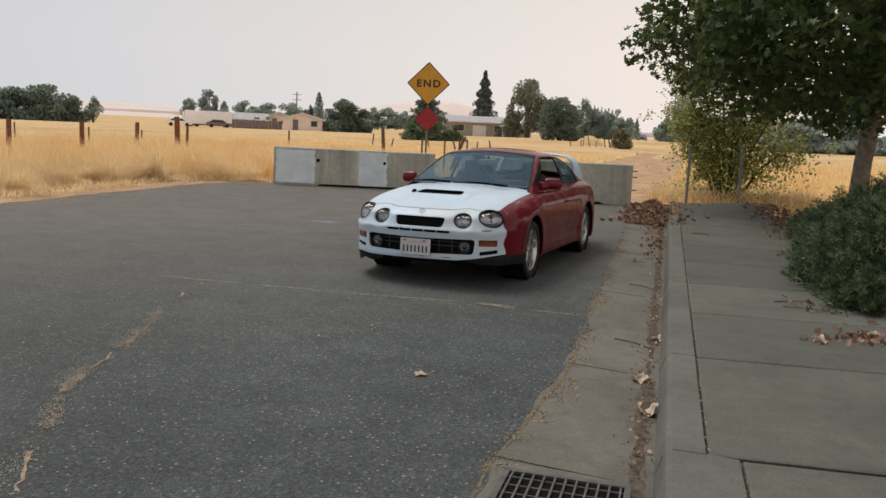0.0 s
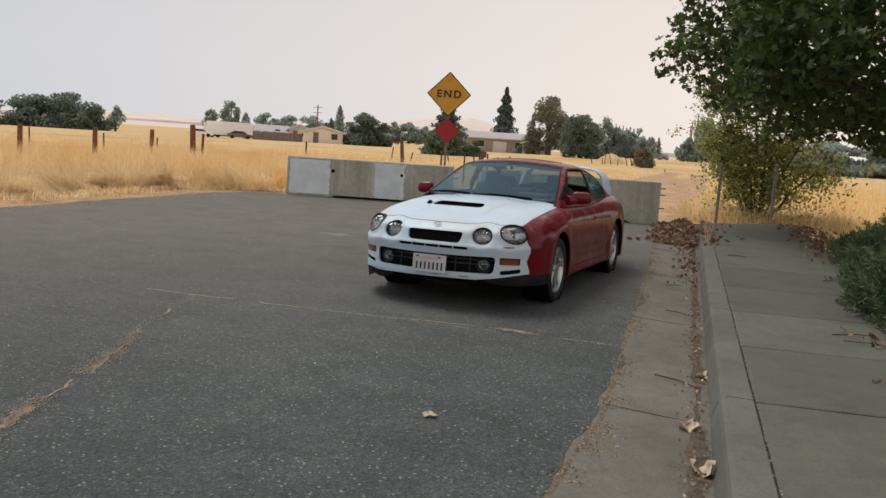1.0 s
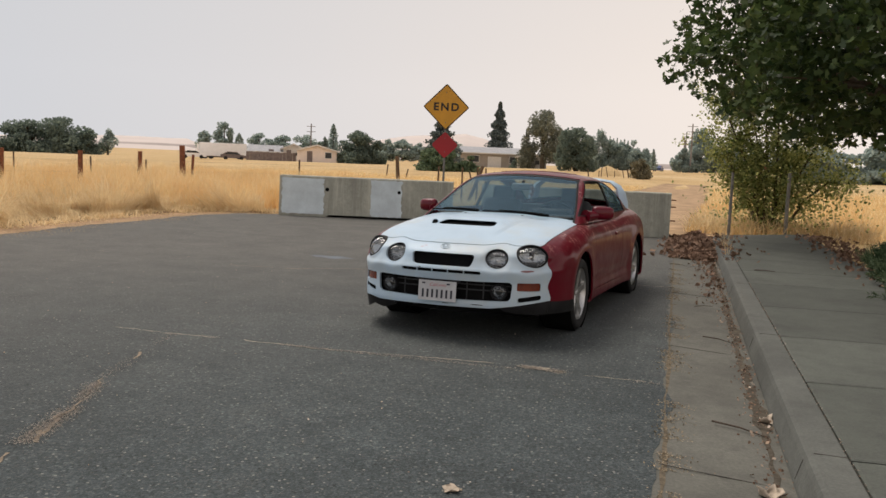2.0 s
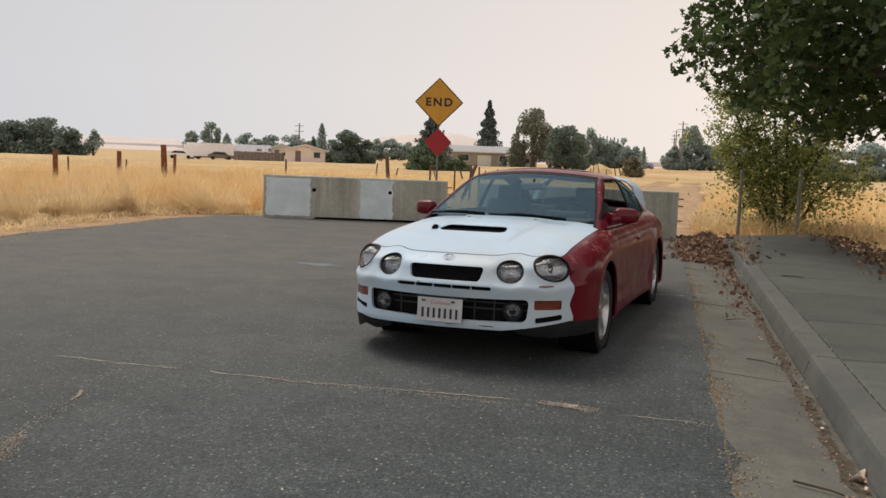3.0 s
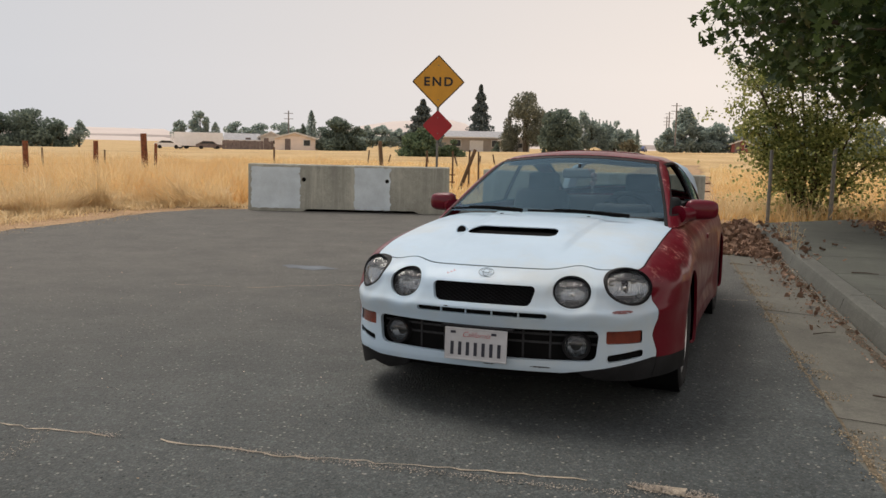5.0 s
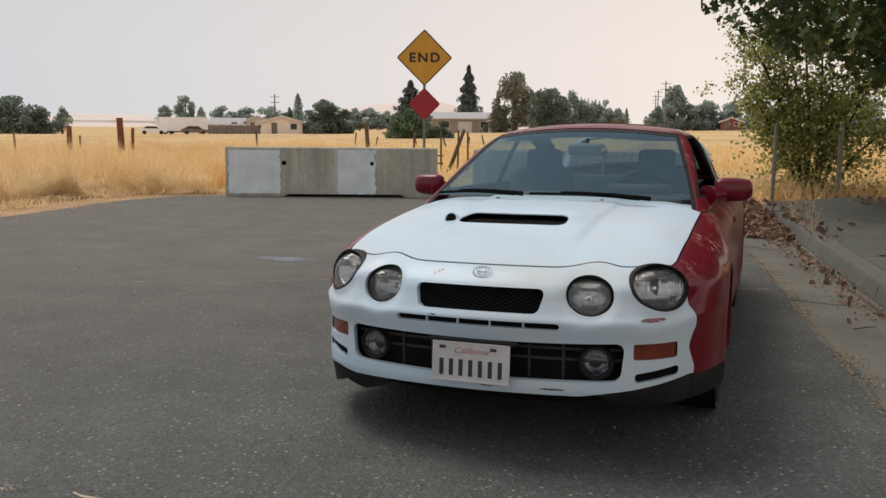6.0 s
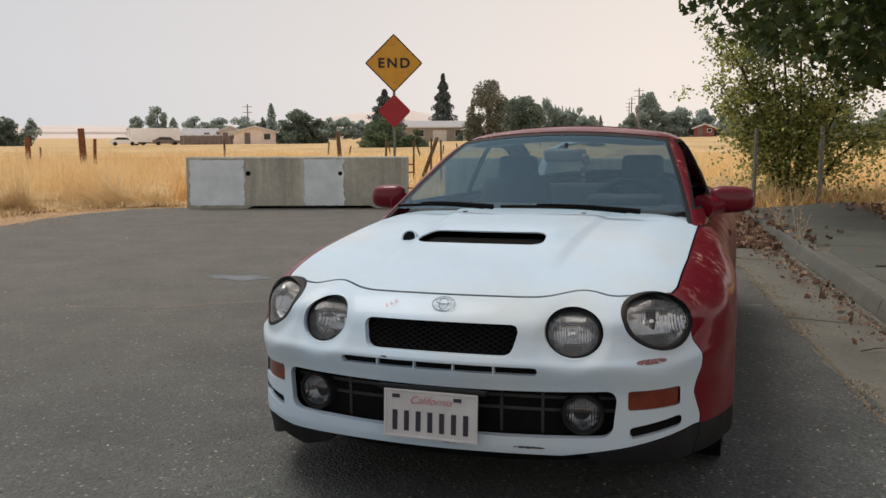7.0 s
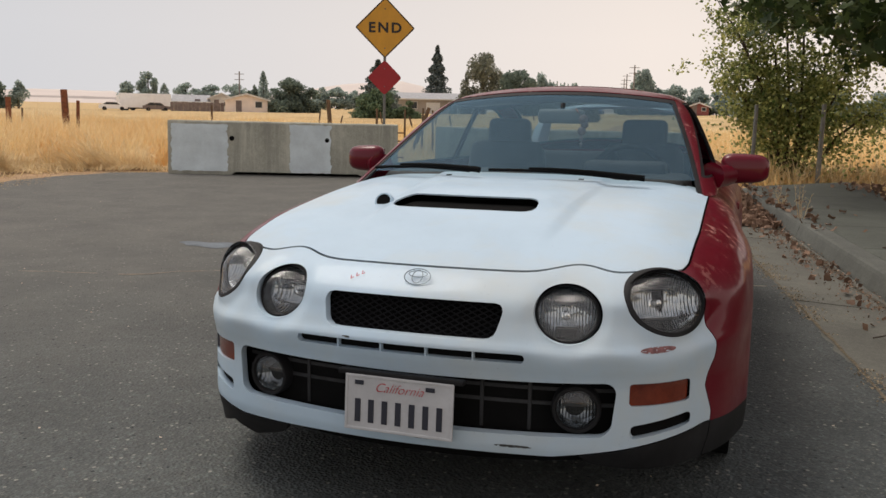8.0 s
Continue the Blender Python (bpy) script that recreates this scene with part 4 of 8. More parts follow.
def build_lamps():
    for group, outer in ((OUTER, True), (INNER, False)):
        for L in group:
            scale, sunk = (1.0, 0.0) if outer else (1.06, 0.016)
            ang, h, hc = rim_depth(L, scale)
            n = len(ang)
            c, a, b, nn = (Vector(q.tolist()) for q in (L.c, L.a, L.b, L.n))

            def at(r, k, lift=0.0):
                w = r * scale
                t = r * r * (h[k] - sunk) + (1 - r * r) * (hc - sunk * 0.6) + lift
                return c + a * (L.ra * w * math.cos(ang[k])) + b * (L.rb * w * math.sin(ang[k])) + nn * t

            bm = bmesh.new()
            inner_r = 0.855 if outer else 0.90
            rows = [[bm.verts.new(at(r, k, lift)) for k in range(n)] for r, lift in ((inner_r, -0.045), (inner_r, -0.002), (inner_r + 0.02, 0.003), (0.97, 0.003), (1.0, -0.001), (1.0, -0.05))]
            for p, q in zip(rows, rows[1:]):
                for k in range(n):
                    bm.faces.new((p[k], p[(k + 1) % n], q[(k + 1) % n], q[k]))
            rim = part("headlamp", bm, BLACK_PLASTIC, car, "round headlamp with a black rim and clear lens", 45)
            bm = bmesh.new()
            mid = bm.verts.new(at(0.0, 0))
            rows = [[bm.verts.new(at(inner_r * r, k, -0.003)) for k in range(n)] for r in (0.2, 0.4, 0.6, 0.8, 0.92, 1.0)]
            for k in range(n):
                bm.faces.new((mid, rows[0][k], rows[0][(k + 1) % n]))
            for p, q in zip(rows, rows[1:]):
                for k in range(n):
                    bm.faces.new((p[k], q[k], q[(k + 1) % n], p[(k + 1) % n]))
            lens = part("lens", bm, LENS, rim, smooth=80)
            lens.visible_shadow = False
            m = L.matrix()
            low = float(h.min()) - sunk
            prof = [(1.0, 0.0), (0.97, -0.015), (0.86, -0.035), (0.66, -0.052), (0.42, -0.062), (0.2, -0.066), (0.0, -0.067)]
            bm = lathe(prof, 36)
            bmesh.ops.scale(bm, vec=(L.ra * scale * 0.93, L.rb * scale * 0.93, 1.0), verts=bm.verts)
            back = Matrix.Translation((0, 0, max(low, -0.035) - 0.006))
            part("reflector", bm, REFLECTOR, rim, smooth=60, at=m @ back)
            bb = lathe([(0.0, 0.032), (0.007, 0.030), (0.010, 0.022), (0.010, 0.0), (0.016, -0.002), (0.018, -0.01)], 14)
            part("bulb", bb, CHROME, rim, smooth=50, at=m @ back @ Matrix.Translation((0, 0, -0.065)))
            for y, w in ((-0.45, 0.75), (0.42, 0.6)):
                part("lamp_shield", box((L.ra * w, 0.005, 0.035), (0, L.rb * y, -0.042), 0.002), FOG_GREY, rim, at=m @ back)


build_lamps()


def build_front():
    # diamond mesh in the grille
    bm = bmesh.new()

    def wire(a, b, w=0.0021):
        a, b = Vector(a), Vector(b)
        d = (b - a).normalized()
        n = d.cross(Vector((0, 1, 0))).normalized() * w
        y = Vector((0, 0.004, 0))
        q = [bm.verts.new(p) for p in (a - n, b - n, b + n, a + n)]
        r = [bm.verts.new(v.co + y) for v in q]
        bm.faces.new(q)
        bm.faces.new((q[0], r[0], r[1], q[1]))
        bm.faces.new((q[2], r[2], r[3], q[3]))

    def gv(u, z):
        return float(NOSE_V(np.array([z]))[0] + nose_plan(np.array([u]))[0]) + 0.030

    pitch, rise = 0.030, 0.5
    for sgn in (-1, 1):
        k = -0.40
        while k < 0.40:
            pts = []
            for j in range(7):
                z = 0.556 + 0.10 * j / 6
                u = k + sgn * (z - 0.606) / rise
                if abs(u) < 0.272:
                    pts.append((u, gv(u, z), z))
            for a, b in zip(pts, pts[1:]):
                wire(a, b)
            k += pitch
    part("grille", bm, GRID, bumper, "black diamond-mesh grille")
    # black sheet paints the shade behind the mesh
    back = bmesh.new()
    vs = [back.verts.new((u, gv(u, z) + 0.05, z)) for z in (0.54, 0.67) for u in np.linspace(-0.29, 0.29, 9)]
    for i in range(8):
        back.faces.new((vs[i], vs[i + 1], vs[i + 10], vs[i + 9]))
    part("grille_back", back, BLACK_DEEP, bumper)
    for u in (-0.2, -0.07, 0.06, 0.19):
        part("slot_divider", box((0.005, 0.03, 0.03), (u, gv(u, 0.52) - 0.006, 0.521), 0.001), WHITE_PAINT, bumper)
    # lower intake bars
    for z in (0.345, 0.385, 0.425):
        b = bmesh.new()
        ring = []
        for u in np.linspace(-0.55, 0.55, 15):
            y = gv(u, z) + 0.022
            ring.append([b.verts.new((u, y + dy, z + dz)) for dy, dz in ((0, -0.005), (0, 0.005), (0.03, 0.004), (0.03, -0.004))])
        for r, q in zip(ring, ring[1:]):
            for k in range(4):
                b.faces.new((r[k], r[(k + 1) % 4], q[(k + 1) % 4], q[k]))
        if z != 0.345:
            part("intake_bar", b, INTAKE, bumper)
        else:
            b.free()
    for u in (-0.33, -0.20, 0.20, 0.33):
        part("intake_rib", box((0.010, 0.03, 0.145), (u, gv(u, 0.38) + 0.035, 0.38), 0.002), INTAKE, bumper)
    for s in (-1, 1):
        u = 0.457 * s
        y = gv(u, 0.38) - 0.010
        m = pose(u, y, 0.382, 90, 0, 8 * s)
        fog = part("fog_lamp", lathe([(0.066, -0.05), (0.066, -0.004), (0.062, 0.004), (0.055, 0.004), (0.052, -0.004)], 30), BLACK_PLASTIC, bumper, "round fog lamp in a black housing", 40, at=m)
        part("reflector", lathe([(0.052, -0.006), (0.042, -0.026), (0.022, -0.038), (0.0, -0.041)], 28), FOG_REFLECTOR, fog, smooth=60)
        ln = part("lens", lathe([(0.052, -0.004), (0.035, 0.004), (0.015, 0.008), (0.0, 0.008)], 28), LENS, fog, smooth=60)
        ln.visible_shadow = False
        piece("indicator", [lambda p: marker_f(p) - 0.0015, lambda p: s * p[:, 0]], AMBER, bumper, 0.006, 0.02, label="amber indicator lens", along=(0, 1, 0))
        # black sheets behind duct, indicator and slot stand in for their shaded depth
        piece("duct_back", [lambda p: duct_f(p) + 0.008, lambda p: s * p[:, 0]], BLACK_DEEP, bumper, np.array((0, 0.028, 0)))
        piece("indicator_back", [lambda p: marker_f(p) + 0.008, lambda p: s * p[:, 0]], BLACK_DEEP, bumper, np.array((0, 0.03, 0)))
    piece("slot_back", [lambda p: slot_f(p) + 0.008], BLACK_DEEP, bumper, np.array((0, 0.025, 0)))
    # number plate in a thin surround, its characters as plain bars
    PLATE = simple("number_plate_white", (0.50, 0.505, 0.515), 0.4, var=0.10, scale=12)
    INK = simple("number_plate_ink", (0.02, 0.022, 0.035), 0.5, var=0.1, scale=20)
    RED_INK = simple("red_script", (0.45, 0.03, 0.04), 0.5, var=0.1, scale=20)
    at = pose(-0.006, -1.022, 0.366, -4, 0, 0)
    pl = part("number_plate", box((0.305, 0.004, 0.152), (0, 0, 0), 0.0015), PLATE, bumper, "white number plate with red script and dark bars", at=at)
    fr = bmesh.new()
    for x, z, w, h in ((0, 0.073, 0.312, 0.008), (0, -0.073, 0.312, 0.008), (-0.152, 0, 0.008, 0.146), (0.152, 0, 0.008, 0.146)):
        box((w, 0.007, h), (x, -0.001, z), 0.002, bm=fr)
    part("plate_frame", fr, PLATE, pl)
    for i in range(7):
        part("bar", box((0.0165, 0.002, 0.064), (-0.118 + 0.0393 * i, -0.003, -0.022), 0.0005), INK, pl)
    lettering("California", 0.036, RED_INK, pl, pose(0.0, -0.0035, 0.045, 90, 0, 0), 0.0005, 1.0)
    for x in (-0.115, 0.09):
        part("sticker", box((0.026, 0.002, 0.012), (x, -0.003, 0.055), 0.0005), INK, pl)
    part("plate_bracket", box((0.36, 0.03, 0.014), (0, 0.012, 0.081), 0.004), BLACK_PLASTIC, pl)
    # oval badge on the nose
    b = bmesh.new()
    n = 32
    for w, (ra, rb) in ((0.0014, (0.038, 0.026)), (0.0013, (0.015, 0.021)), (0.0013, (0.027, 0.010))):
        zoff = 0.009 if (ra, rb) == (0.027, 0.010) else 0.0
        loop = [Vector((ra * math.cos(2 * math.pi * k / n), rb * math.sin(2 * math.pi * k / n) + zoff, 0)) for k in range(n)]
        tube(loop + [loop[0]], w, 5, b, cap=False)
    part("badge", b, EMBLEM, bumper, "chrome oval badge", 60, at=pose(0.0, float(NOSE_V(np.array([0.70]))[0]) - 0.004, 0.702, 48, 0, 0))
    # scuffs and chips
    SCUFF = simple("scuffed_primer", (0.24, 0.11, 0.11), 0.8, var=0.5, scale=60)
    CHIP = simple("dark_chip", (0.05, 0.05, 0.05), 0.8, var=0.5, scale=60)
    REDPEN = simple("red_marker", (0.5, 0.04, 0.06), 0.6, var=0.2, scale=60)

    def blot(cu, cz, ru, rz, freq, seed, mat, name):
        def f(p):
            nn = np.array([noise.noise((x * freq, zz * freq * 2.2, seed)) if abs(x - cu) < ru and abs(zz - cz) < rz else -1 for x, zz in zip(p[:, 0], p[:, 2])])
            d = 1 - np.hypot((p[:, 0] - cu) / ru, (p[:, 2] - cz) / rz)
            return np.where(p[:, 1] < -0.5, np.minimum(d, 0.25 + nn * 0.8), -1) * 0.02
        Vp, Fp = BV, BF
        near = (np.abs(Vp[:, 0] - cu) < ru + 0.05) & (np.abs(Vp[:, 2] - cz) < rz + 0.05) & (Vp[:, 1] < -0.4)
        Fp = Fp[near[Fp].all(1)]
        for _ in range(3):
            a, b2, c = Fp[:, 0], Fp[:, 1], Fp[:, 2]
            E = np.sort(np.concatenate([Fp[:, [0, 1]], Fp[:, [1, 2]], Fp[:, [2, 0]]]), 1)
            U, inv = np.unique(E, axis=0, return_inverse=True)
            inv = inv.ravel() + len(Vp)
            Vp = np.concatenate([Vp, Vp[U].mean(1)])
            m = len(Fp)
            ab, bc, ca = inv[:m], inv[m : 2 * m], inv[2 * m :]
            Fp = np.concatenate([np.stack(q, 1) for q in ((a, ab, ca), (ab, b2, bc), (ca, bc, c), (ab, bc, ca))])
        Vp, Fp = clip(Vp, Fp, f(Vp))
        if len(Fp):
            panel(name, Vp, Fp, body_d, mat, bumper, 0, shift=-0.0012)

    blot(0.655, 0.548, 0.042, 0.008, 110, 1.3, SCUFF, "scuff")
    blot(0.30, 0.278, 0.05, 0.004, 120, 4.1, CHIP, "chip")
    blot(-0.17, 0.540, 0.012, 0.003, 90, 2.2, CHIP, "chip")
    blot(0.05, 0.275, 0.03, 0.003, 110, 7.7, CHIP, "chip")
    for i, (du, dz) in enumerate(((0, 0), (0.014, 0.006), (0.028, 0.012))):
        z = 0.693 + dz
        b = tube([(-0.20 + du, 0, z), (-0.197 + du, 0, z - 0.008), (-0.190 + du, 0, z - 0.004)], 0.0013, 5)
        for vert in b.verts:
            vert.co.y = float(NOSE_V(np.array([vert.co.z]))[0] + nose_plan(np.array([vert.co.x]))[0]) - 0.001
        part("pen_mark", b, REDPEN, bumper)


build_front()


def build_wheels():
    for v0 in (0.05, 2.535):
        for s in (-1, 1):
            u0 = 0.757 * s
            zc = 0.302 - 0.0131 * u0 + 0.0135 * v0
            m = pose(u0, v0, zc, 0, 90 * s, 0)
            w = 0.1025
            rim = part("wheel", lathe([(0.212, -0.09), (0.20, -0.06), (0.195, 0.05), (0.205, 0.075), (0.217, 0.090), (0.222, 0.086), (0.222, 0.075)], 48), ALLOY, car, "silver five-spoke alloy wheel with a black tyre", 50, at=m)
            tyre = [(0.215, -w * 0.85), (0.235, -w), (0.272, -w * 1.02), (0.292, -w * 0.92), (0.302, -w * 0.7), (0.304, 0), (0.302, w * 0.7), (0.292, w * 0.92), (0.272, w * 1.02), (0.235, w), (0.215, w * 0.85)]
            part("tyre", lathe(tyre, 56), RUBBER, rim, smooth=50)
            part("hub_cap", lathe([(0.0, 0.074), (0.022, 0.073), (0.033, 0.068), (0.04, 0.05), (0.05, 0.03)], 24), ALLOY, rim, smooth=40)
            part("brake_disc", lathe([(0.0, 0.0), (0.14, 0.0), (0.14, -0.02)], 30), simple_disc, rim)
            part("wheel_inner", lathe([(0.0, -0.06), (0.2, -0.06)], 30), BLACK_DEEP, rim)
            for k in range(5):
                b = bmesh.new()
                secs = []
                for r, hw, h, d in ((0.03, 0.034, 0.066, 0.03), (0.10, 0.026, 0.072, 0.03), (0.16, 0.028, 0.078, 0.03), (0.207, 0.038, 0.082, 0.03)):
                    secs.append([b.verts.new((r, y, z)) for y, z in ((-hw, h - 0.006), (-hw * 0.7, h), (-0.006, h - 0.002), (0.006, h - 0.002), (hw * 0.7, h), (hw, h - 0.006), (hw, h - d), (-hw, h - d))])
                for p, q in zip(secs, secs[1:]):
                    for j in range(8):
                        b.faces.new((p[j], p[(j + 1) % 8], q[(j + 1) % 8], q[j]))
                part("spoke", b, ALLOY, rim, smooth=35, at=pose(0, 0, 0, 0, 0, 72 * k + 20 + 11 * s + v0 * 17))
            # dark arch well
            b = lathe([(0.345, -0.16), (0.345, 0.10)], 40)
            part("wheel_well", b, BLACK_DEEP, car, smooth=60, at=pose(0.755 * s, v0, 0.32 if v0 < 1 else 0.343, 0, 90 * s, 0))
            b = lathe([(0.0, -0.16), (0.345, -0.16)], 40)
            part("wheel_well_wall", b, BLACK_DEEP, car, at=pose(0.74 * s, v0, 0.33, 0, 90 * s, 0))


simple_disc = simple("brake_steel", (0.12, 0.10, 0.09), 0.5, 0.6, 0.3, 10)
build_wheels()


def build_trim():
    # wing mirrors
    for s in (-1, 1):
        b = bmesh.new()
        bmesh.ops.create_uvsphere(b, u_segments=24, v_segments=14, radius=1.0)
        for vert in b.verts:
            x, y, z = vert.co
            e = 0.55
            x, z = math.copysign(abs(x) ** e, x), math.copysign(abs(z) ** e, z)
            t = (x + 1) / 2
            vert.co = (s * (0.865 + 0.098 * x), 0.715 + 0.055 * y * (1 - 0.25 * t) + 0.03 * t, 0.955 + (0.067 - 0.010 * t) * z)
        mir = part("wing_mirror", b, RED_CLEAN, car, "dark red wing mirror housing", 70)
        part("mirror_foot", tube([(s * 0.735, 0.60, 0.925), (s * 0.775, 0.67, 0.925), (s * 0.82, 0.72, 0.935)], [0.058, 0.046, 0.042], 12), RED_CLEAN, mir, smooth=60)
        g = box((0.155, 0.004, 0.09), (s * 0.865, 0.772, 0.956), 0.001)
        part("mirror_glass", g, CHROME, mir)
    # scoop basin, its dark mesh a black sheet painting the shade inside; nozzle well
    b = bmesh.new()
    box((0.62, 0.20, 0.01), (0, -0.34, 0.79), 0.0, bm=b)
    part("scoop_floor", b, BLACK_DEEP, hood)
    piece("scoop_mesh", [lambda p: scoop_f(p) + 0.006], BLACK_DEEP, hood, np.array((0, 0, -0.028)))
    nz = part("bonnet_nozzle", lathe([(0.035, -0.02), (0.034, 0.0), (0.029, 0.005), (0.026, 0.004), (0.025, -0.006)], 22), WHITE_PAINT, hood, "small round nozzle let into the bonnet", 60, at=pose(-0.348, -0.305, 0.850, 62, 0, 0))
    # flat black disc draws the shade in the bore
    part("nozzle_bore", lathe([(0.0255, 0.002), (0.0, 0.002)], 18), BLACK_DEEP, nz)
    # cowl strip, wipers, washer jets
    b = bmesh.new()
    rows = []
    for u in np.linspace(-0.70, 0.70, 25):
        y = 0.31 + 0.40 * u * u
        z = float(HOOD_Z(np.array([y]))[0]) - 0.030 * (abs(u) / 0.7) ** 2 - 0.035 * float(step(np.array([abs(u)]), 0.55, 0.9)[0])
        rows.append([b.verts.new((u, y + dy, z + dz)) for dy, dz in ((0.004, -0.03), (0.02, -0.042), (0.14, -0.038), (0.16, -0.08), (0.0, -0.08))])
    for r, q in zip(rows, rows[1:]):
        for k in range(4):
            b.faces.new((r[k], r[k + 1], q[k + 1], q[k]))
    part("cowl", b, BLACK_PLASTIC, car, smooth=40)

    def on_screen(u, z, out=0.012):
        return Vector((u, float(screen_v(np.array([abs(u)]), z)[0]) - out * 0.5, z + out))

    for pivot, tip in (((-0.13, 0.920), (-0.66, 0.916)), ((0.50, 0.902), (-0.10, 0.930))):
        pts = [on_screen(pivot[0] + (tip[0] - pivot[0]) * t, pivot[1] + (tip[1] - pivot[1]) * t + 0.012 * math.sin(math.pi * t), 0.016) for t in np.linspace(0, 1, 12)]
        wiper = part("wiper", tube([p + Vector((0, -0.01, 0.010)) for p in pts[:9]], [0.013, 0.012, 0.010, 0.009, 0.008, 0.007, 0.006, 0.005, 0.004], 6), BLACK_DEEP, car, "black windscreen wiper", 60)
        part("blade", tube(pts[1:], 0.0065, 6), BLACK_DEEP, wiper)
    for u in (-0.28, 0.26):
        y = 0.20 + 0.42 * u * u
        b = box((0.022, 0.028, 0.014), (u, y, float(HOOD_Z(np.array([y]))[0]) + 0.004), 0.005)
        part("washer_jet", b, BLACK_PLASTIC, hood, smooth=40)
    # black tube paints the shaded gap at the bonnet's turned-up rear edge, before wipers
    line = []
    for u in np.linspace(-0.36, 0.34, 24):
        y = 0.285 + 0.40 * u * u
        z = float(HOOD_Z(np.array([y]))[0]) - 0.030 * (abs(u) / 0.7) ** 2
        line.append((u, y, z + 0.004))
    part("bonnet_rear_gap", tube(line, 0.0032, 5), BLACK_DEEP, hood)
    # rear spoiler: one arched aerofoil
    b = bmesh.new()
    path = [(-0.655, 0.90), (-0.645, 0.99), (-0.615, 1.08), (-0.555, 1.17), (-0.45, 1.232), (-0.25, 1.258), (0, 1.264), (0.25, 1.258), (0.45, 1.232), (0.555, 1.17), (0.615, 1.08), (0.645, 0.99), (0.655, 0.90)]
    sec = [(-0.11, 0.0), (-0.09, 0.014), (-0.02, 0.022), (0.07, 0.016), (0.12, 0.006), (0.12, 0.0), (0.05, -0.012), (-0.06, -0.014)]
    rows = []
    for i, (u, z) in enumerate(path):
        a, c = path[max(i - 1, 0)], path[min(i + 1, len(path) - 1)]
        d = Vector((c[0] - a[0], 0, c[1] - a[1])).normalized()
        nrm = Vector((-d.z, 0, d.x))
        fat = 1 + 2.2 * float(step(np.array([abs(u)]), 0.5, 0.63)[0])
        rows.append([b.verts.new(Vector((0.92 * u * (1 - 0.065 * (fat - 1) / 2.2), 3.26 + dv, z)) + nrm * dn * fat) for dv, dn in sec])
    for r, q in zip(rows, rows[1:]):
        for k in range(8):
            b.faces.new((r[k], r[(k + 1) % 8], q[(k + 1) % 8], q[k]))
    b.faces.new(rows[0])
    b.faces.new(rows[-1][::-1])
    part("rear_spoiler", b, WHITE_PAINT, car, "white arched rear spoiler", 50)
    # tail lamps
    TAIL = simple("red_lens", (0.30, 0.01, 0.01), 0.15, var=0.1, scale=20, coat=0.5)
    for s in (-1, 1):
        piece("tail_lamp", [lambda p: np.where(p[:, 1] > 3.0, rounded(np.abs(p[:, 0]) - 0.60, p[:, 2] - 0.72, 0.15, 0.06, 0.03), -1), lambda p: s * p[:, 0]], TAIL, car, -0.004, 0.01)


build_trim()


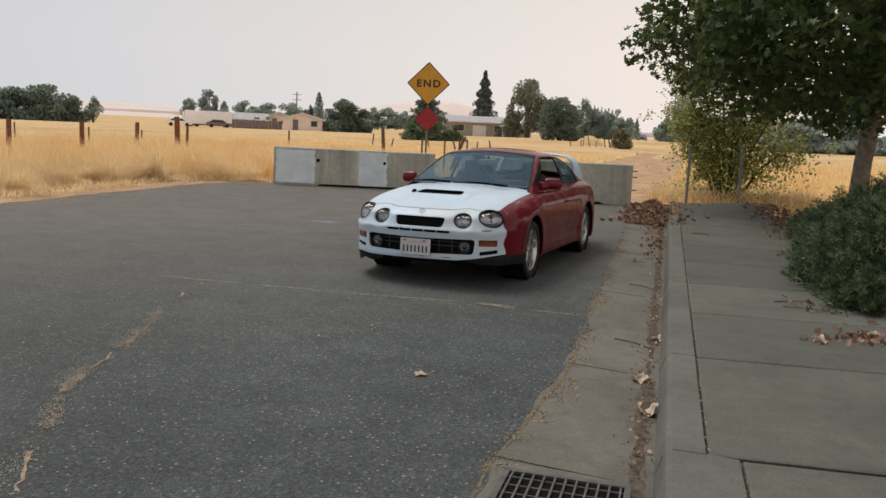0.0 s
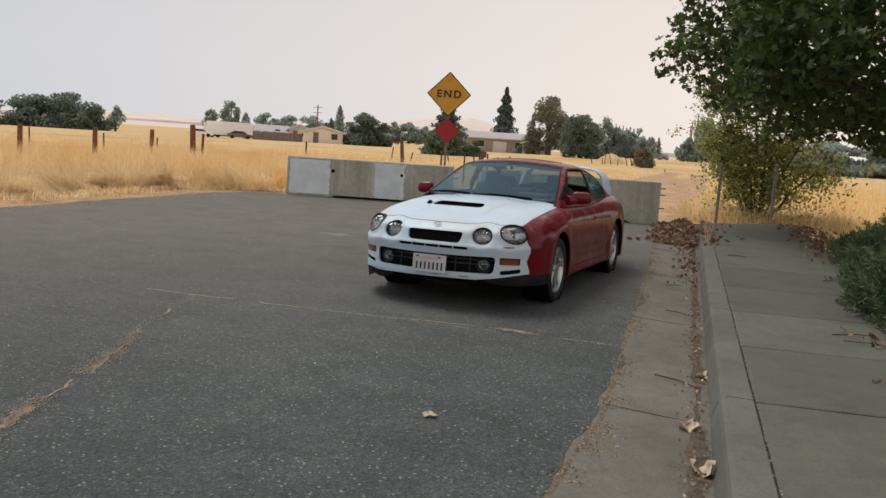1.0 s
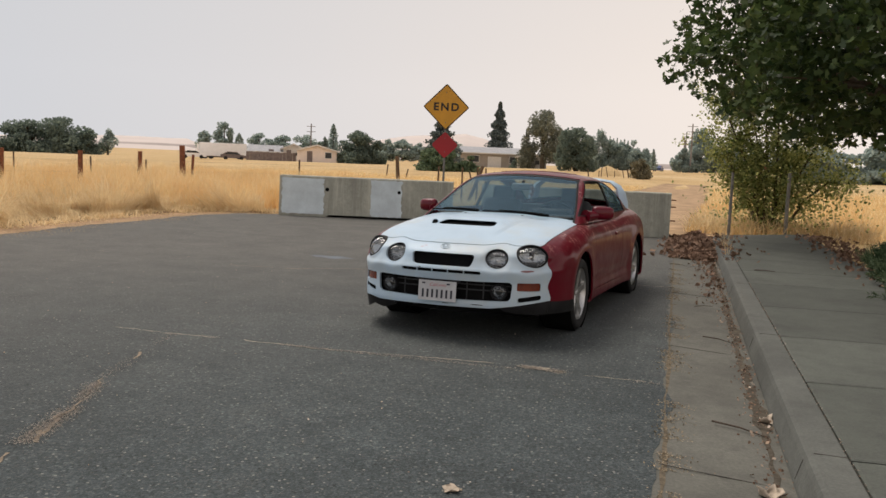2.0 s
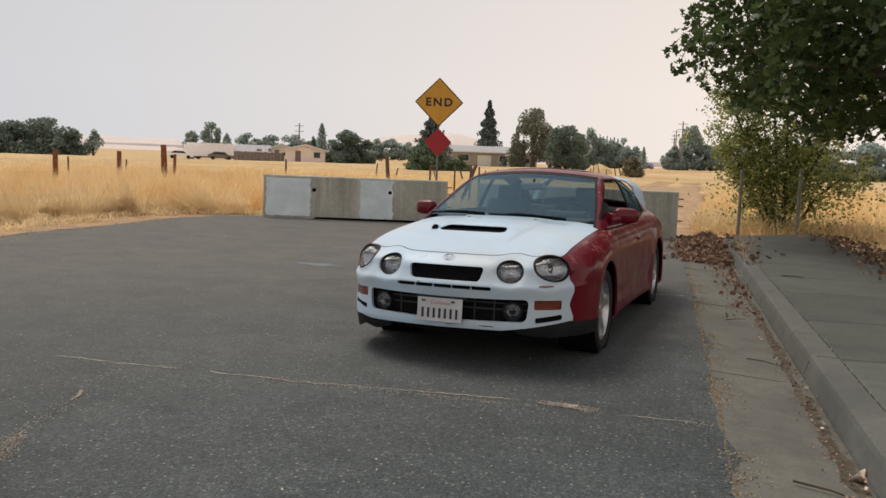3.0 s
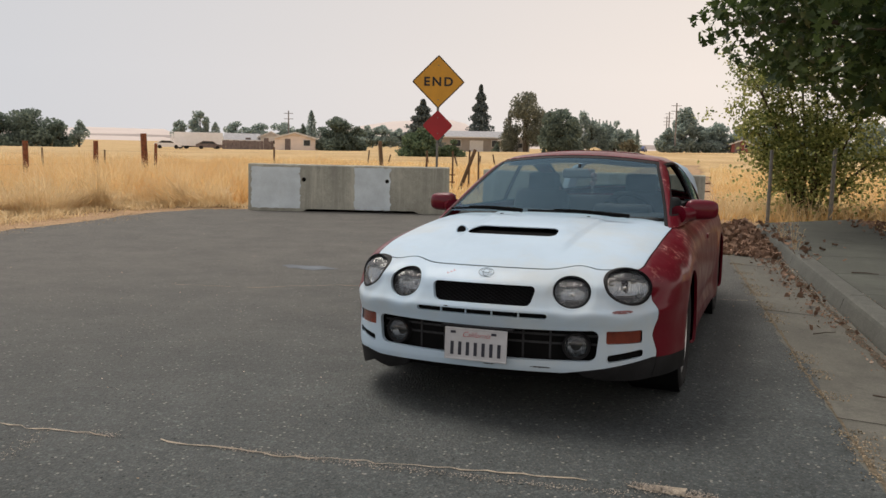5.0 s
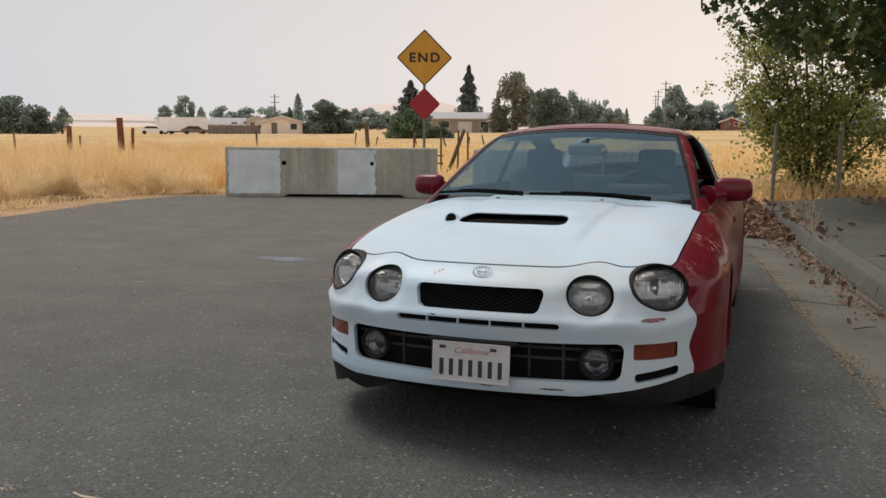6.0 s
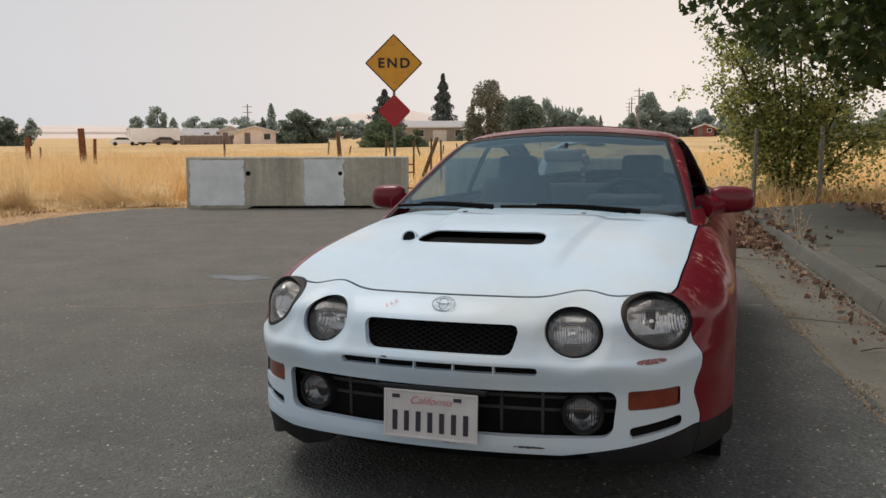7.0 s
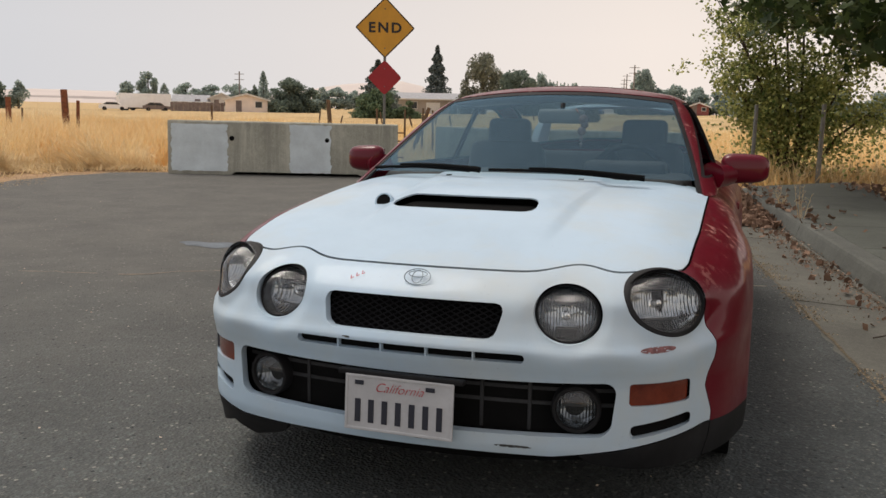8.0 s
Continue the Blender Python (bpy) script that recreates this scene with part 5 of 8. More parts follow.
def build_interior():
    inside = part("dashboard", box((1.30, 0.50, 0.22), (0, 0.66, 0.81), 0.05, 3), TRIM, car, "dark grey dashboard", 40)
    part("instrument_hood", box((0.36, 0.2, 0.09), (0.36, 0.83, 0.925), 0.035, 3), TRIM, inside, smooth=40)
    ring = [Vector((0.185 * math.cos(a), 0.185 * math.sin(a), 0)) for a in np.linspace(0, 2 * math.pi, 33)]
    wheel = part("steering_wheel", tube(ring, 0.015, 8, cap=False), BLACK_PLASTIC, car, "black steering wheel", 60, at=pose(0.36, 1.02, 0.86, -68, 0, 0))
    hub = lathe([(0.0, 0.02), (0.06, 0.015), (0.075, -0.01)], 20)
    for a in (0, 120, 240):
        box((0.15, 0.04, 0.012), (0.10, 0, 0), 0.004, bm=hub, turn=None)
        bmesh.ops.rotate(hub, cent=(0, 0, 0), matrix=Matrix.Rotation(radians(120), 3, "Z"), verts=hub.verts)
    part("wheel_hub", hub, BLACK_PLASTIC, wheel, smooth=40)
    for s in (-1, 1):
        seat = part("front_seat", box((0.50, 0.52, 0.20), (s * 0.368, 1.22, 0.40), 0.06, 3), CLOTH, car, "grey cloth bucket seat", 50)
        bk = box((0.50, 0.15, 0.64), (0, 0, 0), 0.06, 3)
        for vert in bk.verts:
            vert.co.x *= 1.0 - 0.22 * max(0, vert.co.z / 0.32)
        part("backrest", bk, CLOTH, seat, smooth=50, at=pose(s * 0.368, 1.47, 0.72, -16, 0, 0))
        hr = box((0.235, 0.09, 0.175), (0, 0, 0), 0.04, 3)
        part("headrest", hr, CLOTH, seat, smooth=50, at=pose(s * 0.368, 1.575, 1.072, -12, 0, 0))
    rear = part("rear_seat", box((1.16, 0.45, 0.22), (0, 2.05, 0.45), 0.06, 3), CLOTH, car, "grey rear bench seat", 50)
    part("rear_backrest", box((1.14, 0.14, 0.50), (0, 0, 0), 0.05, 3), CLOTH, rear, smooth=50, at=pose(0, 2.36, 0.72, -22, 0, 0))
    part("parcel_shelf", box((1.15, 0.62, 0.03), (0, 2.74, 0.90), 0.01), TRIM, car, smooth=40)
    part("cabin_floor", box((1.36, 2.3, 0.03), (0, 1.45, 0.29), 0.01), TRIM, car)
    mir = part("rear_view_mirror", box((0.215, 0.035, 0.066), (0.06, 0.83, 1.165), 0.022, 3), simple("grey_mirror_back", (0.16, 0.175, 0.18), 0.5, var=0.1, scale=9), car, "grey interior mirror with a hanging charm", 50)
    part("mirror_stem", tube([(0.06, 0.84, 1.19), (0.06, 0.86, 1.222)], 0.012, 6), BLACK_PLASTIC, mir)
    charm = bmesh.new()
    for (x, z, r) in ((0.166, 1.152, 0.022), (0.172, 1.128, 0.018), (0.160, 1.10, 0.020), (0.158, 1.065, 0.010), (0.158, 1.04, 0.008)):
        bb = bmesh.new()
        bmesh.ops.create_icosphere(bb, subdivisions=2, radius=r, matrix=Matrix.Translation((x, 0.80, z)))
        merged(charm, bb)
    tube([(0.13, 0.80, 1.20), (0.165, 0.80, 1.15), (0.158, 0.80, 1.02)], 0.003, 5, charm)
    part("charm", charm, simple("pale_charm", (0.22, 0.15, 0.14), 0.7, var=0.4, scale=40), mir, "small hanging charm", 60)


build_interior()


# ---- barriers, sign, fence posts ----
PALE_PAINT = simple("pale_grey_paint", (0.66, 0.74, 0.77), 0.7, var=0.12, scale=3, bump=0.002)
SIGN_YELLOW = simple("faded_yellow_sheeting", (0.70, 0.34, 0.025), 0.45, var=0.08, scale=4)
SIGN_RED = simple("red_sheeting", (0.36, 0.008, 0.016), 0.4, var=0.08, scale=4)
SIGN_BLACK = simple("black_legend", (0.012, 0.012, 0.012), 0.5, var=0.2, scale=9)


def barrier(a, b, height=0.9, depth=0.42, patches=(), holes=()):
    a, b = Vector(a), Vector(b)
    length = (b - a).length
    turn = math.degrees(math.atan2(b.y - a.y, b.x - a.x))
    ob = empty("concrete_barrier", pose(a.x, a.y, 0, 0, 0, turn))
    bm = bmesh.new()
    nx, rng = 40, random.Random(5)
    prof = [(0.0, 0.0), (-0.005, 0.05), (0.012, 0.3), (0.03, height - 0.02), (0.045, height), (depth - 0.045, height), (depth - 0.03, height - 0.02), (depth, 0.05), (depth, 0.0)]
    rings = []
    for i in range(nx + 1):
        x = length * i / nx
        x += 0.012 if i == 0 else -0.012 if i == nx else 0
        ring = []
        for y, z in prof:
            lift = 0.055 if z < 0.01 and y < 0.1 and 0.28 < i / nx < 0.85 else 0.0
            ring.append(bm.verts.new((x, y + 0.006 * noise.noise((x * 2, z * 3, 1)), z + lift + (0.006 * noise.noise((x * 3, y, 5)) if z > 0.5 else 0))))
        rings.append(ring)
    for r, s in zip(rings, rings[1:]):
        for k in range(len(prof) - 1):
            bm.faces.new((r[k], s[k], s[k + 1], r[k + 1]))
        bm.faces.new((r[-1], s[-1], s[0], r[0]))
    bm.faces.new(rings[0])
    bm.faces.new(rings[-1][::-1])
    body = part("body", bm, BARRIER, ob, smooth=35)
    for x0, x1, z0, z1 in patches:
        v, f, m = [], [], 26
        for j in range(m + 1):
            z = z0 + (z1 - z0) * j / m
            for e, x in ((0, x0), (1, x1)):
                v.append((x + 0.035 * noise.noise((z * 9, x, 3)) + 0.02 * noise.noise((z * 31, x, 7)), -0.006 + 0.03 * step(z, 0.25, height), z + (0.02 * noise.noise((x * 5, e, 2)) if j in (0, m) else 0)))
        nz = 14
        vv = []
        for j in range(m + 1):
            l, r = v[2 * j], v[2 * j + 1]
            for k in range(nz + 1):
                t = k / nz
                edge = 0.022 * noise.noise((t * 11, j, x0)) if j in (0, m) else 0
                vv.append((l[0] * (1 - t) + r[0] * t, float(np.interp(l[2], [0, 0.05, 0.3, height - 0.02], [0, -0.005, 0.012, 0.03])) - 0.010, l[2] + edge))
        for j in range(m):
            for k in range(nz):
                q = j * (nz + 1) + k
                f.append((q, q + 1, q + nz + 2, q + nz + 1))
        made("paint_patch", vv, f, PALE_PAINT, body, "patch of pale grey paint-over")
    for x, z in holes:
        # flat black disc on the face stands in for the hole's shaded inside
        bm = lathe([(0.0, 0.0), (0.034, 0.0), (0.042, 0.004), (0.042, 0.012)], 18)
        part("lifting_hole", bm, BLACK_DEEP, body, at=pose(x, float(np.interp(z, [0.3, 0.88], [0.012, 0.03])) - 0.012, z, -90, 0, 0))
    for z in (0.34, 0.62, 0.76):
        bm = tube([(length - 0.03, depth * 0.5, z), (length + 0.09, depth * 0.45, z), (length + 0.09, depth * 0.6, z), (length - 0.03, depth * 0.6, z)], 0.011, 6)
        part("rebar_loop", bm, RUST, ob)
    return ob


A1, B1 = (-10.03, 18.57, 0), (-6.27, 19.62, 0)
tagged(barrier(A1, B1, patches=((0.07, 1.02, 0.06, 0.85), (2.07, 2.76, 0.05, 0.86)), holes=((1.09, 0.615), (2.70, 0.61))), "concrete road barrier with two pale grey painted patches", "barrier", "barriers across the road")
tagged(barrier((-5.45, 18.95, 0), (-1.57, 19.3, 0)), "plain weathered concrete road barrier", "barrier", "barriers across the road")


def diamond(half, thick, bm=None, r=0.05):
    """A square plate on its corner, corners rounded."""
    out = []
    for k in range(4):
        a = math.pi / 2 * k
        for d in (-0.5, -0.25, 0, 0.25, 0.5):
            c = (half - r * 1.414)
            out.append((c * math.cos(a) + r * math.cos(a + d * math.pi / 2), c * math.sin(a) + r * math.sin(a + d * math.pi / 2)))
    return prism(out, thick, bm)


def build_sign():
    s = empty("road_sign", pose(-6.88, 20.7, -0.05, 0, 0, 18))
    bm = box((0.05, 0.045, 3.1), (0, 0.03, 1.55), 0.006)
    part("post", bm, STEEL, s)
    plate = part("yellow_plate", diamond(0.539, 0.004), SIGN_YELLOW, s, "yellow diamond warning plate", at=pose(0, -0.004, 2.655))
    rim = bmesh.new()
    for k in range(4):
        a0, a1 = math.pi / 2 * k, math.pi / 2 * (k + 1)
        p, q = Vector((math.cos(a0), 0, math.sin(a0))) * 0.522, Vector((math.cos(a1), 0, math.sin(a1))) * 0.522
        d = (q - p).normalized()
        n = Vector((d.z, 0, -d.x)) * 0.010
        vs = [rim.verts.new(w + Vector((0, -0.003, 0))) for w in (p - n, q - n, q + n, p + n)]
        rim.faces.new(vs)
    part("border", rim, SIGN_BLACK, plate)
    lettering("END", 0.245, SIGN_BLACK, plate, pose(0, -0.004, -0.005, 90, 0, 0), 0.001, 1.05)
    red = part("red_plate", diamond(0.315, 0.004), SIGN_RED, s, "red diamond end-of-road marker", at=pose(0, -0.004, 1.775))
    for z in (0.16, -0.16):
        b = lathe([(0.0, 0.006), (0.010, 0.005), (0.012, 0.0)], 10)
        part("bolt", b, STEEL, red, at=pose(0, -0.001, z, 90, 0, 0))
    for z in (0.33, -0.36):
        b = lathe([(0.0, 0.006), (0.010, 0.005), (0.012, 0.0)], 10)
        part("bolt", b, STEEL, plate, at=pose(0, -0.001, z, 90, 0, 0))
    return tagged(s, "yellow END diamond above a red diamond on a steel post", "road sign")


build_sign()


# ---- dry grass ----
def blades(name, rng, pts, heights, width, mat, lean=0.35, label="", flow=0.0, swirl=0.6):
    """Bent tapering grass blades on the ground at pts; flow: how far whole clumps lean the same way."""
    n = len(pts)
    a = rng.uniform(0, 2 * math.pi, n)
    side = np.stack([np.cos(a), np.sin(a), 0 * a], 1) * (width * rng.uniform(0.6, 1.4, n))[:, None]
    way = rng.normal(0, lean, (n, 2))
    if flow:
        fx = np.array([noise.noise((x * swirl, y * swirl, 31.0)) for x, y, z in pts])
        fy = np.array([noise.noise((x * swirl, y * swirl, 57.0)) for x, y, z in pts])
        way += np.stack([fx, fy], 1) * flow * 2.2
    reach = np.hypot(*way.T)
    way *= (np.minimum(reach, 1.5) / np.maximum(reach, 1e-6))[:, None]
    reach = np.minimum(reach, 1.5)
    h = heights[:, None]
    mid = pts + np.concatenate([way * h * 0.40, h * (0.62 - 0.12 * reach)[:, None]], 1)
    tip = pts + np.concatenate([way * h * 1.0, h * (1 - 0.48 * reach)[:, None]], 1)
    v = np.stack([pts - side, pts + side, mid - side * 0.8, mid + side * 0.8, tip], 1).reshape(-1, 3)
    base_i = np.arange(n)[:, None] * 5
    f = np.concatenate([base_i + np.array([[0, 1, 3]]), base_i + np.array([[0, 3, 2]]), base_i + np.array([[2, 3, 4]])])
    return flake_mesh(name, v, 1, len(v), f, mat, None, label)


def ground_pts(rng, n, x0, x1, y0, y1, keep=None, lift=0.0):
    p = np.stack([rng.uniform(x0, x1, n), rng.uniform(y0, y1, n)], 1)
    if keep is not None:
        p = p[keep(p[:, 0], p[:, 1])]
    return np.concatenate([p, np.full((len(p), 1), -0.06 + lift)], 1)


LEFT_EDGE = curve([-14, 10, 11, 14, 17, 18.4, 19.2, 20.2], [-10.6, -10.7, -10.76, -10.98, -11.25, -10.9, -9.6, -6.0])


def clumpy(x, y, scale, seed):
    return np.array([noise.noise((a * scale, b * scale, seed)) for a, b in zip(x, y)])


def build_grass():
    rng = np.random.default_rng(3)
    # tall stand along the road's far side
    p = ground_pts(rng, 150000, -27, -11.4, 3, 33, lambda x, y: (x < LEFT_EDGE(y) - 2.3) & (rng.random(len(x)) < np.clip(1.5 - (-11 - x) / 14, 0.25, 1)))
    c = clumpy(p[:, 0], p[:, 1], 0.55, 2.0) + 0.5 * clumpy(p[:, 0], p[:, 1], 1.7, 4.0)
    d = np.clip((LEFT_EDGE(p[:, 1]) - 2.2 - 0.6 * c - p[:, 0]) / 2.0, 0, 1)
    keep = c > -0.5
    h = (0.20 + 0.72 * d ** 0.8) * rng.uniform(0.55, 1.15, len(p)) * (1 + 0.4 * c)
    g = blades("dry_grass", rng, p[keep], h[keep], 0.0050, STRAW, 0.46, flow=0.42, swirl=1.5)
    tagged(g, "tall stand of dry golden grass beside the road", "grass", kind="stuff")
    # seed heads, finer and paler, over the stand
    pick = rng.integers(len(p), size=26000)
    g = blades("seed_heads", rng, p[pick], h[pick] * 1.12, 0.0034, STRAW_PALE, 0.4, flow=0.4, swirl=1.5)
    tagged(g, "thin pale seed stalks over the dry grass", "grass", kind="stuff")
    # matted, lodged clumps in front of it
    p = ground_pts(rng, 96000, -16.5, -11.2, 3, 22, lambda x, y: (x < LEFT_EDGE(y) - 1.3) & (x > LEFT_EDGE(y) - 4.8))
    c = clumpy(p[:, 0], p[:, 1], 0.9, 12.0) + 0.55 * clumpy(p[:, 0], p[:, 1], 2.3, 14.0)
    keep = c > -0.04
    g = blades("matted_grass", rng, p[keep], (0.34 + 1.35 * np.clip(c[keep], 0, 1)) * rng.uniform(0.4, 1.2, keep.sum()), 0.0052, STRAW_PALE, 0.38, flow=1.7, swirl=1.1)
    tagged(g, "matted lodged clumps of pale dry grass", "grass", kind="stuff")
    # trampled straw at the edge
    p = ground_pts(rng, 40000, -13.6, -10.4, 3, 20.6, lambda x, y: (x < LEFT_EDGE(y) - 0.55 - 1.1 * rng.random(len(x)) ** 2) & (x > LEFT_EDGE(y) - 2.3), 0.03)
    c = clumpy(p[:, 0], p[:, 1], 0.9, 22.0)
    keep = (c > -0.05) | (p[:, 0] < LEFT_EDGE(p[:, 1]) - 1.5)
    g = blades("trampled_straw", rng, p[keep], rng.uniform(0.05, 0.26, keep.sum()), 0.007, STRAW_PALE, 0.9, flow=1.0, swirl=1.2)
    tagged(g, "trampled pale straw along the asphalt edge", "straw", kind="stuff")
    # open field behind the barriers
    p = ground_pts(rng, 70000, -32, -4.2, 20.4, 60, lambda x, y: (rng.random(len(x)) < np.clip(1.4 - (y - 20) / 40, 0.2, 1)) & (x < -5.5 - 0.6 * rng.random(len(x))))
    c = clumpy(p[:, 0], p[:, 1], 0.35, 6.0)
    p[:, 2] = [field_z(x, y) for x, y in p[:, :2]]
    g = blades("field_grass", rng, p, (0.20 + 0.22 * np.clip(c + 0.3, 0, 1)) * rng.uniform(0.6, 1.3, len(p)), 0.011, STRAW, 0.5)
    tagged(g, "short dry grass of the open field", "grass", kind="stuff")
    p = ground_pts(rng, 52000, -1.4, 22, 20.6, 62, lambda x, y: (y > 20.9 + 0.6 * np.clip(x, 0, 2)) & (rng.random(len(x)) < np.clip(1.4 - (y - 20) / 40, 0.2, 1)))
    p[:, 2] = [field_z(x, y) for x, y in p[:, :2]]
    c = clumpy(p[:, 0], p[:, 1], 0.5, 8.0)
    g = blades("meadow_grass", rng, p, (0.32 + 0.35 * np.clip(c + 0.3, 0, 1)) * rng.uniform(0.6, 1.3, len(p)), 0.010, STRAW, 0.45)
    tagged(g, "dry golden grass behind the pavement's end", "grass", kind="stuff")
    p = ground_pts(rng, 5000, 1.2, 6, 12, 21, lambda x, y: x > 0.375 - 0.0495 * y + 2.1)
    g = blades("verge_grass", rng, p, rng.uniform(0.05, 0.3, len(p)), 0.006, STRAW_PALE, 0.7)
    tagged(g, "thin dry grass under the street tree", "grass", kind="stuff")


build_grass()

# ---- near tree, bush and juniper ----
LOBED = [(0, -0.5, 0), (0.33, -0.42, 0.06), (0.22, -0.12, 0), (0.56, 0.05, 0.08), (0.22, 0.16, 0), (0.0, 0.62, 0.04), (-0.22, 0.16, 0), (-0.56, 0.05, 0.08), (-0.22, -0.12, 0), (-0.33, -0.42, 0.06)]
LOBED_F = [(0, 1, 2), (2, 3, 4), (4, 5, 6), (6, 7, 8), (8, 9, 0), (0, 2, 8), (2, 4, 8), (4, 6, 8)]
OVAL = [(0, -0.5, 0), (0.36, -0.1, 0.06), (0.2, 0.3, 0.03), (0, 0.55, 0), (-0.2, 0.3, 0.03), (-0.36, -0.1, 0.06)]
OVAL_F = [(0, 1, 2), (0, 2, 3), (0, 3, 4), (0, 4, 5)]
RAG = [(-0.5, -0.3, 0), (0.35, -0.5, 0.1), (0.5, 0.35, 0), (-0.3, 0.5, 0.1)]
RAG_F = [(0, 1, 2, 3)]
CURL = [(0, -0.5, 0.12), (0.4, -0.2, 0.22), (0.3, 0.25, -0.02), (0, 0.6, 0.15), (-0.3, 0.25, 0.0), (-0.4, -0.2, 0.25)]


def build_street_tree():
    rng = np.random.default_rng(11)
    t = empty("street_tree", pose(2.58, 17.0, -0.05))
    trunk = tube([(0, 0, 0), (0.02, 0, 0.6), (0.05, 0, 1.3), (0.12, 0, 2.0), (0.2, 0.02, 2.7), (0.25, 0.05, 3.6), (0.2, 0.1, 4.8), (0.1, 0.1, 6.0)], [0.22, 0.165, 0.15, 0.145, 0.125, 0.10, 0.07, 0.03], 14)
    part("trunk", trunk, BARK, t, "smooth pale grey trunk", 60)
    centre, rad = np.array((0.15, 0.4, 4.15)), np.array((4.3, 4.3, 3.2))
    cl = []
    while len(cl) < 680:
        q = rng.normal(size=3)
        q /= np.linalg.norm(q)
        q *= rng.uniform(0.35, 1.0) ** 0.5
        p = centre + q * rad * (1 + 0.16 * noise.noise((q[0] * 2.6, q[1] * 2.6, q[2] * 2.6)))
        floor = float(np.interp(p[0], [-4.4, -3.7, -2.6, -1.7, -1.1, -0.55, -0.1, 0.6], [3.1, 2.55, 2.4, 2.2, 1.95, 1.8, 2.1, 2.35])) + 0.25 * noise.noise((p[0] * 1.1, p[1] * 1.1, 0))
        # thinner towards the tips over the pavement
        if p[2] > floor and rng.random() < np.interp(p[0], [-4.4, -2.2, -0.6], [0.5, 0.6, 1.0]):
            cl.append(p)
    cl = np.array(cl)
    pts = []
    for c in cl:
        r = rng.uniform(0.40, 0.72)
        q = rng.normal(size=(int(100 * r), 3))
        q *= (rng.random(len(q)) ** 0.4 / np.linalg.norm(q, axis=1))[:, None]
        pts.append(c + q * (r, r, r * 0.62))
    pts = np.concatenate(pts)
    # the boughs over the pavement lean away behind it
    far = np.clip(-pts[:, 0] / 4.4, 0, 1.2)
    pts[:, 1] += 1.0 * far
    v, n, k = flakes(rng, pts, 0.15, LOBED, aim=0.9)
    flake_mesh("crown", v, n, k, LOBED_F, LEAF, t, "dense dark green crown of broad lobed leaves")
    fork = [(0.16, 0.0, 2.35), (0.2, 0.02, 2.8), (0.24, 0.05, 3.4), (0.22, 0.1, 4.2)]
    for i in range(12):
        a = np.array(fork[i % 4])
        b = cl[int(rng.integers(len(cl)))]
        m = (a + b) / 2 + (0, 0, 0.25)
        part("limb", tube([a, a * 0.7 + m * 0.3 + (0, 0, 0.1), m, b], [0.06, 0.045, 0.03, 0.010], 7), BARK_DARK, t)
    a = np.array(fork[0])
    for b in ((-3.7, 2.4, 3.5), (-2.7, 1.2, 2.9), (-1.6, 1.6, 2.7), (-3.3, 1.9, 4.6)):
        b = np.array(b)
        part("limb", tube([a, a * 0.6 + b * 0.4 + (0, 0, 0.35), a * 0.25 + b * 0.75 + (0, 0, 0.25), b], [0.07, 0.05, 0.03, 0.012], 7), BARK_DARK, t)
    tagged(t, "broad-leaved street tree overhanging the pavement", "tree")


